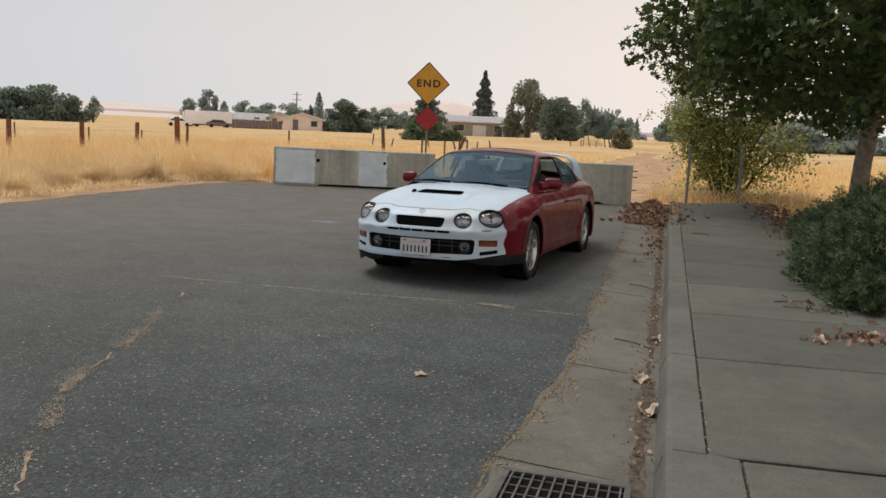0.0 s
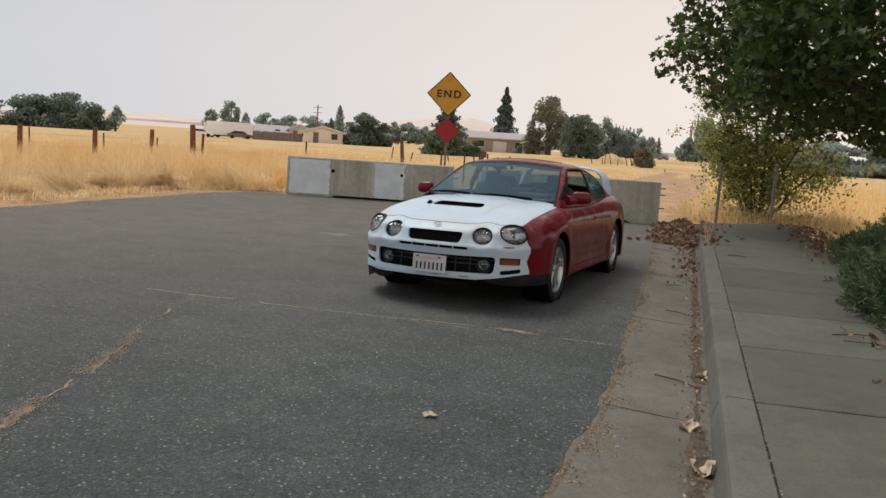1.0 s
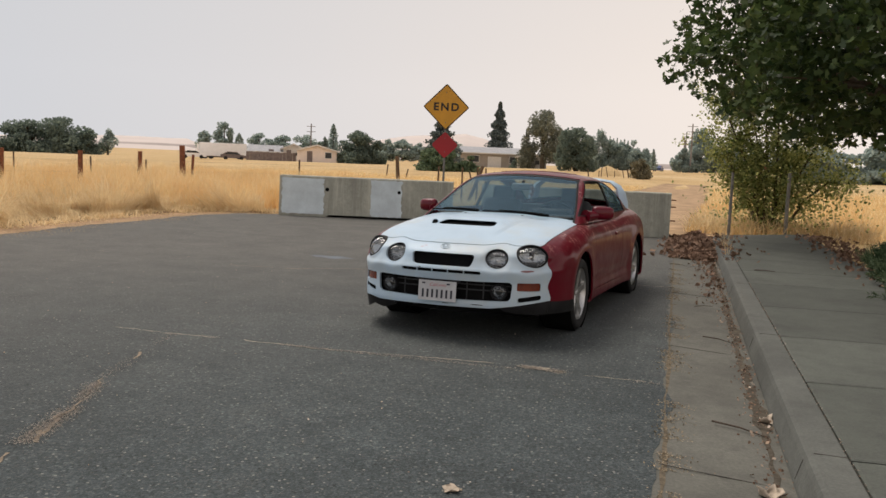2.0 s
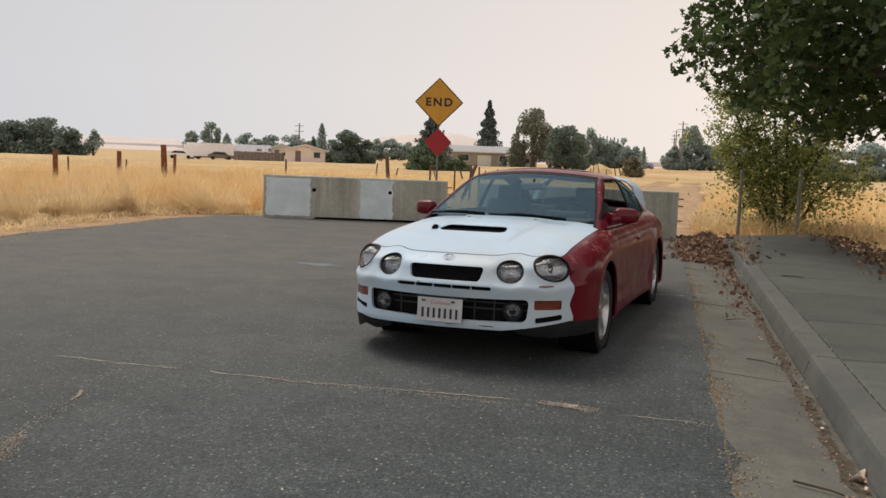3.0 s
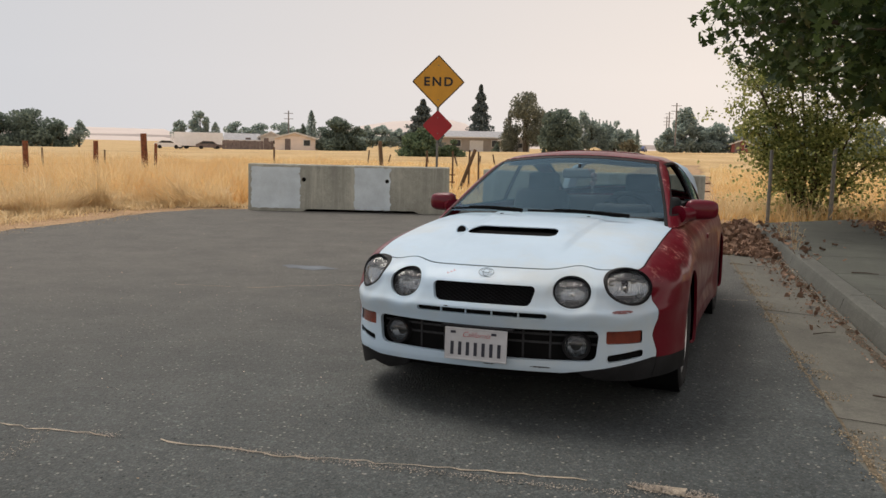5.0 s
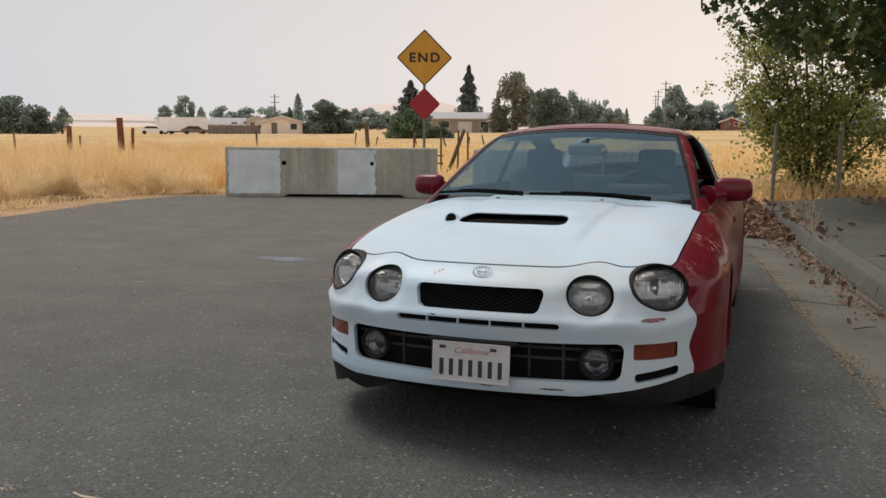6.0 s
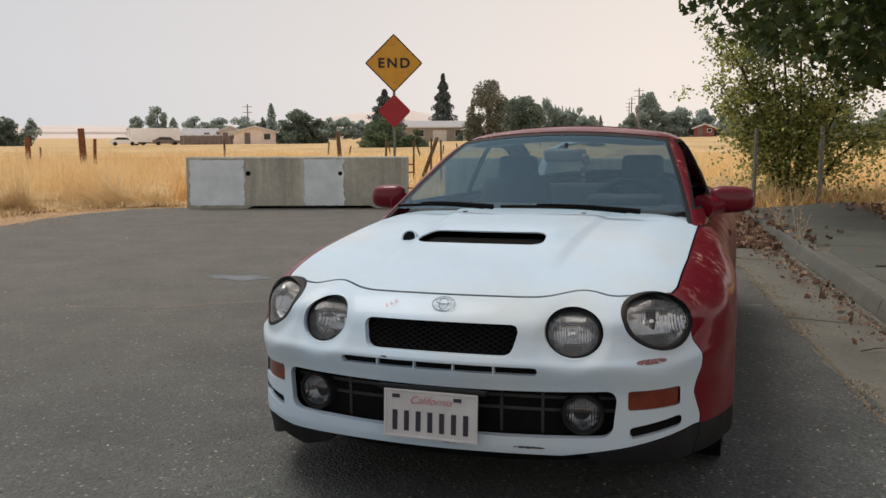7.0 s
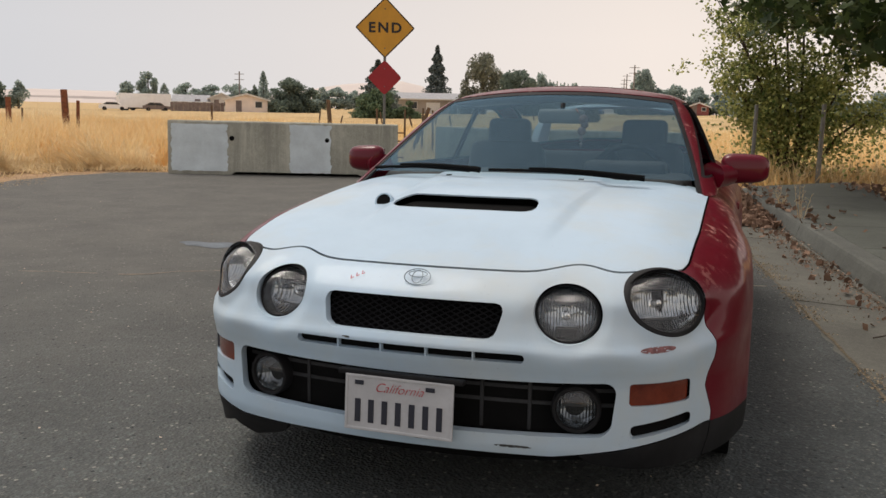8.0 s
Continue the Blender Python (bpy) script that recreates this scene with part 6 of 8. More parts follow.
def build_poplar():
    rng = np.random.default_rng(21)
    t = empty("sapling_clump", pose(0.35, 22.6, -0.06))
    stems = [((0, 0, 0), (-0.15, 0.1, 1.2), (-0.35, 0.1, 2.3), (-0.55, 0.1, 3.1)), ((0.1, 0, 0), (0.15, 0, 1.4), (0.1, 0.1, 2.8), (0.2, 0.1, 4.2)), ((0.2, 0.1, 0), (0.45, 0.1, 1.0), (0.85, 0.2, 1.9), (1.1, 0.2, 2.5)), ((-0.1, 0, 0), (-0.4, 0, 0.7), (-0.75, 0, 1.3), (-0.95, 0, 1.9)), ((0.3, 0, 0), (0.8, 0, 0.9), (1.25, 0, 1.3), (1.6, 0, 1.25)), ((0, 0, 0), (0.4, 0.2, 1.6), (0.7, 0.3, 2.9), (0.95, 0.3, 3.9)), ((0, 0, 0), (-0.05, 0.2, 1.6), (-0.2, 0.2, 3.0), (-0.25, 0.2, 4.4)), ((-0.05, 0, 0), (-0.45, 0, 1.5), (-0.95, 0, 2.6), (-1.5, 0, 3.4)), ((0.1, 0.1, 0), (0.2, 0.1, 0.8), (0.25, 0.1, 1.5), (0.3, 0.1, 2.1)), ((-0.08, 0.05, 0), (-0.5, 0.05, 1.0), (-0.95, 0.1, 1.75), (-1.3, 0.1, 2.3)), ((-0.02, 0.1, 0), (-0.3, 0.15, 1.3), (-0.75, 0.2, 2.2), (-1.15, 0.2, 2.95)), ((0.05, 0.1, 0), (-0.2, 0.2, 1.4), (-0.6, 0.3, 2.6), (-0.95, 0.3, 3.6)), ((0.1, 0.2, 0), (0.45, 0.3, 1.4), (0.95, 0.4, 2.5), (1.5, 0.4, 3.2))]
    pts = []
    for s in stems:
        s = [np.array(q, float) for q in s]
        part("stem", tube(s, [0.035, 0.028, 0.018, 0.006], 7), BARK_DARK, t, smooth=60)
        for i in range(44):
            w = rng.uniform(0.25, 1.0) * 3
            j = min(int(w), 2)
            a = s[j] + (s[j + 1] - s[j]) * (w - j)
            b = a + rng.normal(size=3) * (0.24, 0.28, 0.20)
            m = rng.integers(20, 46)
            pts.append(b + rng.normal(size=(m, 3)) * (0.105, 0.12, 0.09))
            if i % 5 == 0:
                part("twig", tube([a, (a + b) / 2 + (0, 0, 0.05), b], [0.009, 0.006, 0.003], 5), BARK_DARK, t)
    low = rng.normal(size=(2400, 3)) * (0.72, 0.5, 0.42) + (0.25, 0, 0.75)
    v, n, k = flakes(rng, np.concatenate(pts + [low[low[:, 2] > 0.03]]), 0.068, OVAL, aim=0.4)
    flake_mesh("crown", v, n, k, OVAL_F, LEAF_POPLAR, t, "thin yellow-green foliage of small leaves")
    tagged(t, "clump of yellowing poplar saplings behind two posts", "sapling")
    p = ground_pts(rng, 2600, -1.3, 2.6, 21.6, 23.6)
    g = blades("undergrowth", rng, p, rng.uniform(0.15, 0.75, len(p)), 0.008, STRAW_PALE, 0.6)
    tagged(g, "pale dry weeds round the saplings", "weeds", kind="stuff")


def juniper_top(x, y):
    """Height of the shrub's surface above the soil, 0 outside it."""
    e = 1.19 + 0.06 * max(0.0, y - 9.0) + 0.10 * noise.noise((y * 1.7, 0.3, 0)) + 0.06 * noise.noise((y * 5, 1.3, 0))
    a = (x - e) / 1.2
    b = min((y - 7.75 - 0.2 * (x - 1.2)) / 0.8, (15.0 - y) / 1.5)
    if a <= 0 or b <= 0:
        return 0.0
    s = min(1.0, a) ** 0.5 * min(1.0, b) ** 0.55
    return s * (0.98 + 0.22 * noise.noise((x * 1.1, y * 1.1, 3)) + 0.10 * noise.noise((x * 3.1, y * 3.1, 5))) * (1.0 if y > 9.2 else 0.72 + 0.28 * max(0.0, (y - 8) / 1.2))


def build_juniper():
    rng = np.random.default_rng(31)
    t = empty("juniper_shrub", pose(2.4, 11, 0.05))
    xs, ys = np.arange(0.7, 4.6, 0.05), np.arange(7.6, 15.2, 0.05)
    # dark mound stands in for the shade deep inside the shrub
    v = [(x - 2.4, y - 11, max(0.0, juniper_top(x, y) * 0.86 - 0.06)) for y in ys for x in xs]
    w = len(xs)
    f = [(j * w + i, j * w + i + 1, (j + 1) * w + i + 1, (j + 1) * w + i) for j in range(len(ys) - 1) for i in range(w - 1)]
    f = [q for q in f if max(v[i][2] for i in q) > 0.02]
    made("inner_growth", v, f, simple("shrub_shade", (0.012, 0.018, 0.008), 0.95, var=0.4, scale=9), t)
    # feathery plumes that arch up and outwards from the mound
    base, way = [], []
    while len(base) < 2600:
        x, y = rng.uniform(0.75, 4.4), rng.uniform(7.7, 15.0)
        if x > 2.4 and rng.random() < 0.6:
            continue
        h = juniper_top(x, y)
        if h < 0.05:
            continue
        gx, gy = (juniper_top(x + 0.12, y) - juniper_top(x - 0.12, y)) / 0.24, (juniper_top(x, y + 0.12) - juniper_top(x, y - 0.12)) / 0.24
        out = np.array((-gx, -gy, 0.0)) / (1.0 + math.hypot(gx, gy)) + rng.normal(0, 0.42, 3) * (1, 1, 0.3)
        d = out + (-0.18, -0.12, 0.62)
        base.append((x - 2.4, y - 11, h * rng.uniform(0.45, 0.92) - 0.02))
        way.append(d / np.linalg.norm(d))
    base, way = np.array(base), np.array(way)
    n, m = len(base), 84
    size = rng.uniform(0.22, 0.46, n)
    t_at = rng.random((n, m)) ** 0.8
    spine = base[:, None] + way[:, None] * (size[:, None] * t_at)[..., None]
    spine[..., 2] -= 0.10 * size[:, None] * t_at ** 2
    fan = rng.normal(size=(n, m, 3))
    fan /= np.linalg.norm(fan, axis=2)[..., None]
    wide = (0.062 * (1 - 0.8 * t_at) * size[:, None] / 0.32)[..., None]
    root = spine + fan * wide * 0.35
    lean = way[:, None] * 0.75 + fan * 0.75
    lean /= np.linalg.norm(lean, axis=2)[..., None]
    long = (0.050 * rng.uniform(0.7, 1.4, (n, m)))[..., None]
    side = np.cross(lean, rng.normal(size=(n, m, 3)))
    side /= np.linalg.norm(side, axis=2)[..., None] + 1e-9
    v = np.stack([root, root + lean * long * 0.45 + side * 0.0055, root + lean * long, root + lean * long * 0.45 - side * 0.0055], 2)
    tip = (t_at > 0.62) & (rng.random((n, 1)) < 0.75)
    YOUNG = leafy("juniper_tip", (0.055, 0.092, 0.042), (0.15, 0.195, 0.095), 0.6, 0.15)
    for name, pick, mat, text in (("foliage", ~tip, NEEDLE, "dark green needle sprays"), ("young_growth", tip, YOUNG, "lighter green feathery shoot tips")):
        q = v[pick].reshape(-1, 3)
        flake_mesh(name, q, len(q) // 4, 4, [(0, 1, 2, 3)], mat, t, text)
    dead = base[rng.integers(n, size=900)] + rng.normal(0, 0.05, (900, 3))
    w, k, c = flakes(rng, dead, 0.05, CURL, aim=0.2)
    flake_mesh("dead_sprays", w, k, c, OVAL_F, DEAD_LEAF, t, "brown dead sprays caught in the shrub")
    tagged(t, "low spreading juniper shrub beside the pavement", "shrub")


build_street_tree()
build_poplar()
build_juniper()


# ---- leaf litter and small debris ----
def litter(name, rng, pts, size, mat, label, aim=1.6, category="leaf litter"):
    v, n, k = flakes(rng, pts, size, CURL, aim=aim)
    return tagged(flake_mesh(name, v, n, k, OVAL_F, mat), label, category, kind="stuff")


def build_litter():
    rng = np.random.default_rng(41)

    def along(n, y0, y1, off, spread, z, power=1.0):
        y = y0 + (y1 - y0) * rng.random(n) ** power
        return np.stack([0.18 - 0.048 * y + off + rng.normal(0, 1, n) * spread, y, z + 0.02 * rng.random(n)], 1)

    pile = along(2200, 15.4, 19.9, -0.40, 0.21, 0.0)
    pile[:, 2] = 0.0 + rng.random(len(pile)) * 0.27 * np.exp(-((pile[:, 1] - 17.7) / 1.3) ** 2 - ((pile[:, 0] + 1.02) / 0.3) ** 2) + 0.01
    litter("leaf_pile", rng, pile, 0.088, DEAD_LEAF, "heap of brown dead leaves in the gutter", 0.8)
    y = rng.uniform(14.2, 19.3, 90)
    on_walk = np.stack([0.18 - 0.048 * y + rng.exponential(0.16, 90), y, np.full(90, 0.145)], 1)
    litter("pavement_leaves", rng, on_walk, 0.075, DEAD_LEAF, "brown leaves spilled onto the pavement edge")
    y = np.concatenate([rng.uniform(9, 20.5, 820), rng.uniform(6.6, 8.6, 60)])
    edge = np.stack([0.375 - 0.0495 * y + 1.72 + rng.normal(0.16, 0.22, len(y)), y, np.where(rng.random(len(y)) < 0.5, 0.145, 0.16)], 1)
    litter("verge_leaves", rng, edge, 0.068, DEAD_LEAF, "brown leaves along the pavement's planted side", 0.9)
    spot = np.concatenate([rng.normal((1.27, 6.85, 0.15), (0.13, 0.14, 0.012), (90, 3)), rng.normal((0.90, 6.62, 0.145), (0.05, 0.05, 0.008), (12, 3)), rng.normal((1.0, 8.0, 0.145), (0.12, 0.2, 0.008), (30, 3))])
    litter("shrub_leaves", rng, spot, 0.042, DEAD_LEAF, "brown leaves gathered on the pavement under the shrub", 0.9)
    curls = np.concatenate([along(120, 9.5, 16.2, -0.24, 0.12, -0.008, 0.45)])
    litter("gutter_leaves", rng, curls, 0.055, DEAD_LEAF, "curled brown leaves strewn along the gutter", 0.9)
    bits = np.concatenate([along(900, 3.9, 15.5, -0.11, 0.05, -0.018), along(500, 11, 16.5, -0.2, 0.12, -0.012)])
    litter("gutter_litter", rng, bits, 0.015, DEAD_LEAF, "brown leaf crumbs along the kerb's foot")
    litter("gutter_chips", rng, along(70, 3.9, 15.0, -0.12, 0.06, -0.014), 0.022, PALE_LEAF, "pale leaf scraps in the gutter")
    y = rng.uniform(2.5, 19, 9000)
    y = y[clumpy(0 * y, y, 1.3, 3.0) + 0.6 * clumpy(0 * y, y, 4.1, 5.0) > 0.02]
    seam = np.stack([np.array([edge_x(q) for q in y]) + np.abs(rng.normal(0, 0.07, len(y))) * np.where(rng.random(len(y)) < 0.7, 1, -0.5) + 0.01, y, np.full(len(y), 0.004)], 1)
    seam[:, 2] = [0.003 if x < edge_x(q) else pan_z(x, q) + 0.004 for x, q, _ in seam]
    litter("edge_straw", rng, seam, 0.0095, leafy("tan_chaff", (0.19, 0.15, 0.10), (0.43, 0.345, 0.225), 0.9, 0.0), "tan chaff gathered along the asphalt edge", 2.0, "chaff")
    y = rng.uniform(4, 19, 6000)
    rim = np.stack([LEFT_EDGE(y) + rng.normal(-0.05, 0.28, len(y)) + 0.15 * np.sin(y * 1.7), y, np.full(len(y), 0.006)], 1)
    litter("roadside_chaff", rng, rim, 0.013, leafy("road_edge_chaff", (0.34, 0.24, 0.14), (0.66, 0.50, 0.31), 0.9, 0.0), "tan chaff and dirt spilling over the road's edge", 2.2, "chaff")
    grit = []
    for (x0, y0), (x1, y1), n, wide in (((-3.95, 5.75), (-3.67, 5.19), 420, 0.03), ((-3.67, 5.19), (-3.24, 3.94), 900, 0.035), ((-3.24, 3.94), (-2.80, 3.27), 520, 0.03), ((-2.80, 3.27), (-2.2, 2.0), 220, 0.03), ((-4.36, 7.0), (-3.95, 5.75), 120, 0.03), ((-1.75, 7.26), (-1.45, 7.23), 260, 0.025), ((-4.9, 6.98), (-0.82, 7.22), 500, 0.02)):
        n = n * 4
        q = rng.random(n)
        keep = np.sin(q * 9 + x0 * 7) + 0.6 * np.sin(q * 23 + y0 * 5) > -0.35
        grit.append(np.stack([x0 + (x1 - x0) * q + rng.normal(0, wide, n), y0 + (y1 - y0) * q + rng.normal(0, wide, n), np.full(n, 0.005)], 1)[keep])
    litter("crack_grit", rng, np.concatenate(grit), 0.0065, leafy("tan_grit", (0.19, 0.168, 0.14), (0.42, 0.37, 0.31), 0.9, 0.0), "tan grit gathered along the cracks", 3.0, "grit")
    spots = np.stack([rng.uniform(-10, -0.9, 420), rng.uniform(1.5, 18.5, 420), np.full(420, 0.006)], 1)
    litter("road_chaff", rng, spots, 0.010, PALE_LEAF, "tiny pale scraps scattered on the asphalt", 2.5, "chaff")
    seam = np.stack([np.array([joint_x(q) for q in np.linspace(0, 12, 700)]) + rng.normal(0.004, 0.006, 700), np.linspace(0, 12, 700) + rng.normal(0, 0.02, 700), np.full(700, 0.128)], 1)
    litter("joint_grit", rng, seam[::2], 0.008, PALE_LEAF, "pale grit in the joint behind the kerb", 2.0, "grit")


build_litter()


def crumpled(size, seed, mat, label, at, stretch=1.0, curl=0.45):
    """One dried, curled leaf."""
    rng = random.Random(seed)
    n, rings = 18, 5
    v, f = [(0, 0, 0.02 * size)], []
    for r in range(1, rings + 1):
        for k in range(n):
            a = 2 * math.pi * k / n
            lobe = 1 + 0.32 * math.cos(5 * a + 0.5) + 0.12 * rng.uniform(-1, 1)
            d = size * 0.5 * r / rings * (lobe if r == rings else 1)
            z = size * (curl * (r / rings) ** 2 * (0.5 + 0.5 * math.sin(2.3 * a + seed)) + 0.10 * rng.random())
            v.append((d * math.cos(a) * (1 - 0.35 * (r / rings) ** 2) * stretch, d * math.sin(a) * (1 - 0.2 * (r / rings) ** 2), z))
    for k in range(n):
        f.append((0, 1 + k, 1 + (k + 1) % n))
        for r in range(rings - 1):
            a, b = 1 + r * n + k, 1 + r * n + (k + 1) % n
            f.append((a, a + n, b + n, b))
    ob = made("dry_leaf", v, f, mat, smooth=True)
    sol = ob.modifiers.new("thick", "SOLIDIFY")
    sol.thickness = 0.002
    ob.matrix_basis = at
    return tagged(ob, label, "dead leaf", "large dry leaves")


BLEACHED = simple("bleached_dry_leaf", (0.52, 0.43, 0.33), 0.8, var=0.3, scale=14)
crumpled(0.15, 1, BLEACHED, "large curled pale dry leaf in the gutter", pose(-0.14, 4.90, -0.03, 0, 0, 20), 1.0)
crumpled(0.12, 2, BLEACHED, "curled pale dry leaf in the gutter", pose(-0.24, 5.53, -0.027, 0, 0, 70), 1.2)
crumpled(0.11, 3, BLEACHED, "curled tan dry leaf by the kerb", pose(-0.21, 6.72, -0.03, 0, 0, 140))
crumpled(0.11, 5, BLEACHED, "curled pale dry leaf on the pavement", pose(0.92, 6.56, 0.13, 0, 0, 10), 1.2)
crumpled(0.085, 4, BLEACHED, "small curled pale leaf on the asphalt", pose(-1.51, 4.98, 0.002, 0, 0, 40), 1.3, 0.15)
crumpled(0.10, 7, BLEACHED, "curled pale dry leaf under the shrub", pose(1.32, 6.95, 0.13, 0, 0, 80), 1.2)


def twig(a, b, bend, r, label):
    a, b = Vector(a), Vector(b)
    m = (a + b) / 2 + Vector((bend, bend * 0.6, 0.006))
    bm = tube([a, a * 0.6 + m * 0.4, m, m * 0.5 + b * 0.5, b], [r, r, r * 0.9, r * 0.7, r * 0.4], 6)
    ob = part("twig", bm, TWIG)
    return tagged(ob, label, "twig", "fallen twigs")


twig((-0.50, 6.52, 0.006), (-0.22, 6.42, -0.016), 0.01, 0.006, "dark fallen twig lying across the gutter")
twig((-0.62, 9.0, 0.008), (-0.40, 8.9, -0.002), 0.01, 0.005, "dark fallen twig lying in the gutter")
twig((-0.12, 13.26, 0.139), (0.13, 13.24, 0.139), 0.008, 0.007, "short dark stick lying on the pavement")
twig((0.70, 8.05, 0.138), (1.02, 8.2, 0.140), 0.02, 0.005, "dark twig lying on the pavement")
twig((0.76, 7.85, 0.138), (1.10, 7.80, 0.140), 0.015, 0.004, "thin twig lying on the pavement")
twig((-0.75, 10.6, 0.008), (-0.58, 10.75, 0.002), 0.01, 0.004, "short twig lying in the gutter")


def dry_weed(x, y, z, height, seed, label):
    """A dead weed: a few thin forked stalks with small pods."""
    rng = random.Random(seed)
    bm, pods = bmesh.new(), bmesh.new()
    for _ in range(5):
        a = rng.uniform(0, 2 * math.pi)
        h = height * rng.uniform(0.45, 1.0)
        top = Vector((0.22 * h * math.cos(a), 0.22 * h * math.sin(a), h))
        mid = top * 0.5 + Vector((rng.uniform(-0.03, 0.03), rng.uniform(-0.03, 0.03), 0.02))
        tube([(0, 0, 0), mid * 0.5, mid, top], [0.003, 0.0028, 0.0024, 0.0012], 5, bm)
        for k in range(7):
            t = 0.35 + 0.65 * k / 6
            p = mid.lerp(top, (t - 0.35) / 0.65)
            q = p + Vector((rng.uniform(-0.05, 0.05), rng.uniform(-0.05, 0.05), rng.uniform(0.01, 0.05)))
            tube([p, q], [0.0018, 0.0012], 4, bm)
            b = bmesh.new()
            bmesh.ops.create_icosphere(b, subdivisions=1, radius=rng.uniform(0.004, 0.009), matrix=Matrix.Translation(q))
            merged(pods, b)
    weed = empty("dry_weed", pose(x, y, z))
    part("stalks", bm, STRAW_PALE, weed)
    pod = part("pods", pods, BLEACHED, weed, "small pale seed pods")
    tagged(pod, kind="stuff")
    return tagged(weed, label, "weed", "dead weeds")


dry_weed(-0.46, 15.2, -0.02, 0.62, 3, "tall bleached dead weed growing at the kerb's foot")
dry_weed(-0.52, 16.4, -0.02, 0.40, 8, "bleached dead weed among the heaped leaves")

# ---- fence, posts, drain, cracks ----
def post(x, y, h, r, mat, label, lean=(0, 0), square=False, group="fence posts", z0=-0.1):
    b = tube([(0, 0, 0), (lean[0] * 0.5, lean[1] * 0.5, h * 0.5), (lean[0], lean[1], h)], [r * 1.05, r, r * 0.92], 4 if square else 10)
    return tagged(part("fence_post", b, mat, at=pose(x, y, z0)), label, "post", group)


for x, y, h, r, lean in ((-18.43, 26.84, 1.6, 0.10, (-0.06, 0)), (-18.52, 22.0, 1.32, 0.075, (0.0, 0)), (-18.84, 25.05, 1.35, 0.075, (0.02, 0)), (-18.6, 19.2, 1.32, 0.075, (0.02, 0)), (-18.14, 26.9, 1.3, 0.05, (0.06, 0)), (-18.9, 16.2, 1.3, 0.07, (-0.03, 0))):
    post(x, y, h, r, RUST, "rust-brown fence post standing in tall grass", lean)
post(-14.12, 36.22, 1.55, 0.085, POST_WOOD, "leaning weathered wooden post in the field", (-0.12, 0))
post(-16.04, 30.75, 1.25, 0.035, POST_WOOD, "thin wooden stake in the field")
post(-20.5, 27.5, 1.05, 0.03, POST_WOOD, "thin wooden stake in the field", (0.02, 0))
post(-21.6, 26.0, 1.1, 0.03, POST_WOOD, "thin wooden stake in the field", (-0.03, 0))
post(-24.0, 25.0, 1.15, 0.03, POST_WOOD, "thin wooden stake in the field", (-0.02, 0))
post(-0.45, 20.75, 1.42, 0.032, STEEL, "grey steel post at the pavement's end", group="steel posts", z0=-0.05)
post(0.715, 21.55, 1.46, 0.040, STEEL, "grey steel post at the pavement's end", group="steel posts", z0=-0.05)
rp = random.Random(9)
for i in range(14):
    near = i < 6
    x = rp.uniform(-24, -9) if near else -13.4 + 0.62 * (i - 6) + rp.uniform(-0.2, 0.2)
    y = 58 + rp.uniform(-3, 3) if near else 85 + rp.uniform(-0.5, 0.5)
    h = rp.uniform(0.6, 1.0)
    post(x, y, h + 0.2, rp.uniform(0.035, 0.06), POST_WOOD, "weathered leaning post of an old field fence", (rp.uniform(-0.25, 0.25), 0), group="old field fence", z0=field_z(x, y) - 0.2)

post(-10.02, 29.45, 1.25, 0.035, POST_WOOD, "thin weathered post with a white tip", (0.03, 0), group="old field fence", z0=-0.1)
post(-9.22, 29.7, 1.25, 0.03, POST_WOOD, "thin weathered post beside the road sign", group="old field fence", z0=-0.1)
post(-9.02, 29.8, 1.32, 0.06, POST_WOOD, "weathered brace post leaning over in the grass", (0.50, 0), group="old field fence", z0=-0.1)
post(-8.72, 29.8, 1.30, 0.03, POST_WOOD, "thin weathered post behind the leaning brace", (0.02, 0), group="old field fence", z0=-0.1)
post(-8.42, 29.9, 1.25, 0.03, POST_WOOD, "thin weathered post behind the leaning brace", (-0.02, 0), group="old field fence", z0=-0.1)

# fence wire
wires = bmesh.new()
line = [(-18.9, 16.2), (-18.6, 19.2), (-18.52, 22.0), (-18.84, 25.05), (-18.43, 26.84), (-16.04, 30.75), (-14.12, 36.22)]
for z in (0.6, 0.95):
    tube([(x, y, z + 0.02 * math.sin(x * 9)) for x, y in line], 0.002, 4, wires)
tagged(part("fence_wire", wires, STEEL), "thin slack fence wires between the posts", "wire")


def build_grate():
    g = empty("drain_grate", pose(-0.385, 3.32, 0.008, 0, 0, 2))
    # black plate close under the bars paints the darkness of the pit
    part("pit", box((0.52, 0.80, 0.004), (0, 0, -0.001)), BLACK_DEEP, g)
    IRON = simple("cast_iron", (0.10, 0.10, 0.095), 0.6, 0.5, 0.35, 14)
    fr = bmesh.new()
    for x, y, sx, sy in ((0, 0.405, 0.56, 0.03), (0, -0.405, 0.56, 0.03), (-0.265, 0, 0.03, 0.80), (0.265, 0, 0.03, 0.80)):
        box((sx, sy, 0.02), (x, y, 0.006), 0.003, bm=fr)
    part("frame", fr, IRON, g)
    for k in range(11):
        part("bar", box((0.010, 0.78, 0.018), (-0.235 + 0.047 * k, 0, 0.006), 0.002), IRON, g)
    for k in range(9):
        part("cross_bar", box((0.50, 0.008, 0.012), (0, -0.34 + 0.085 * k, 0.004), 0.002), IRON, g)
    tagged(g, "cast-iron storm drain grate set in the gutter", "drain grate")


build_grate()


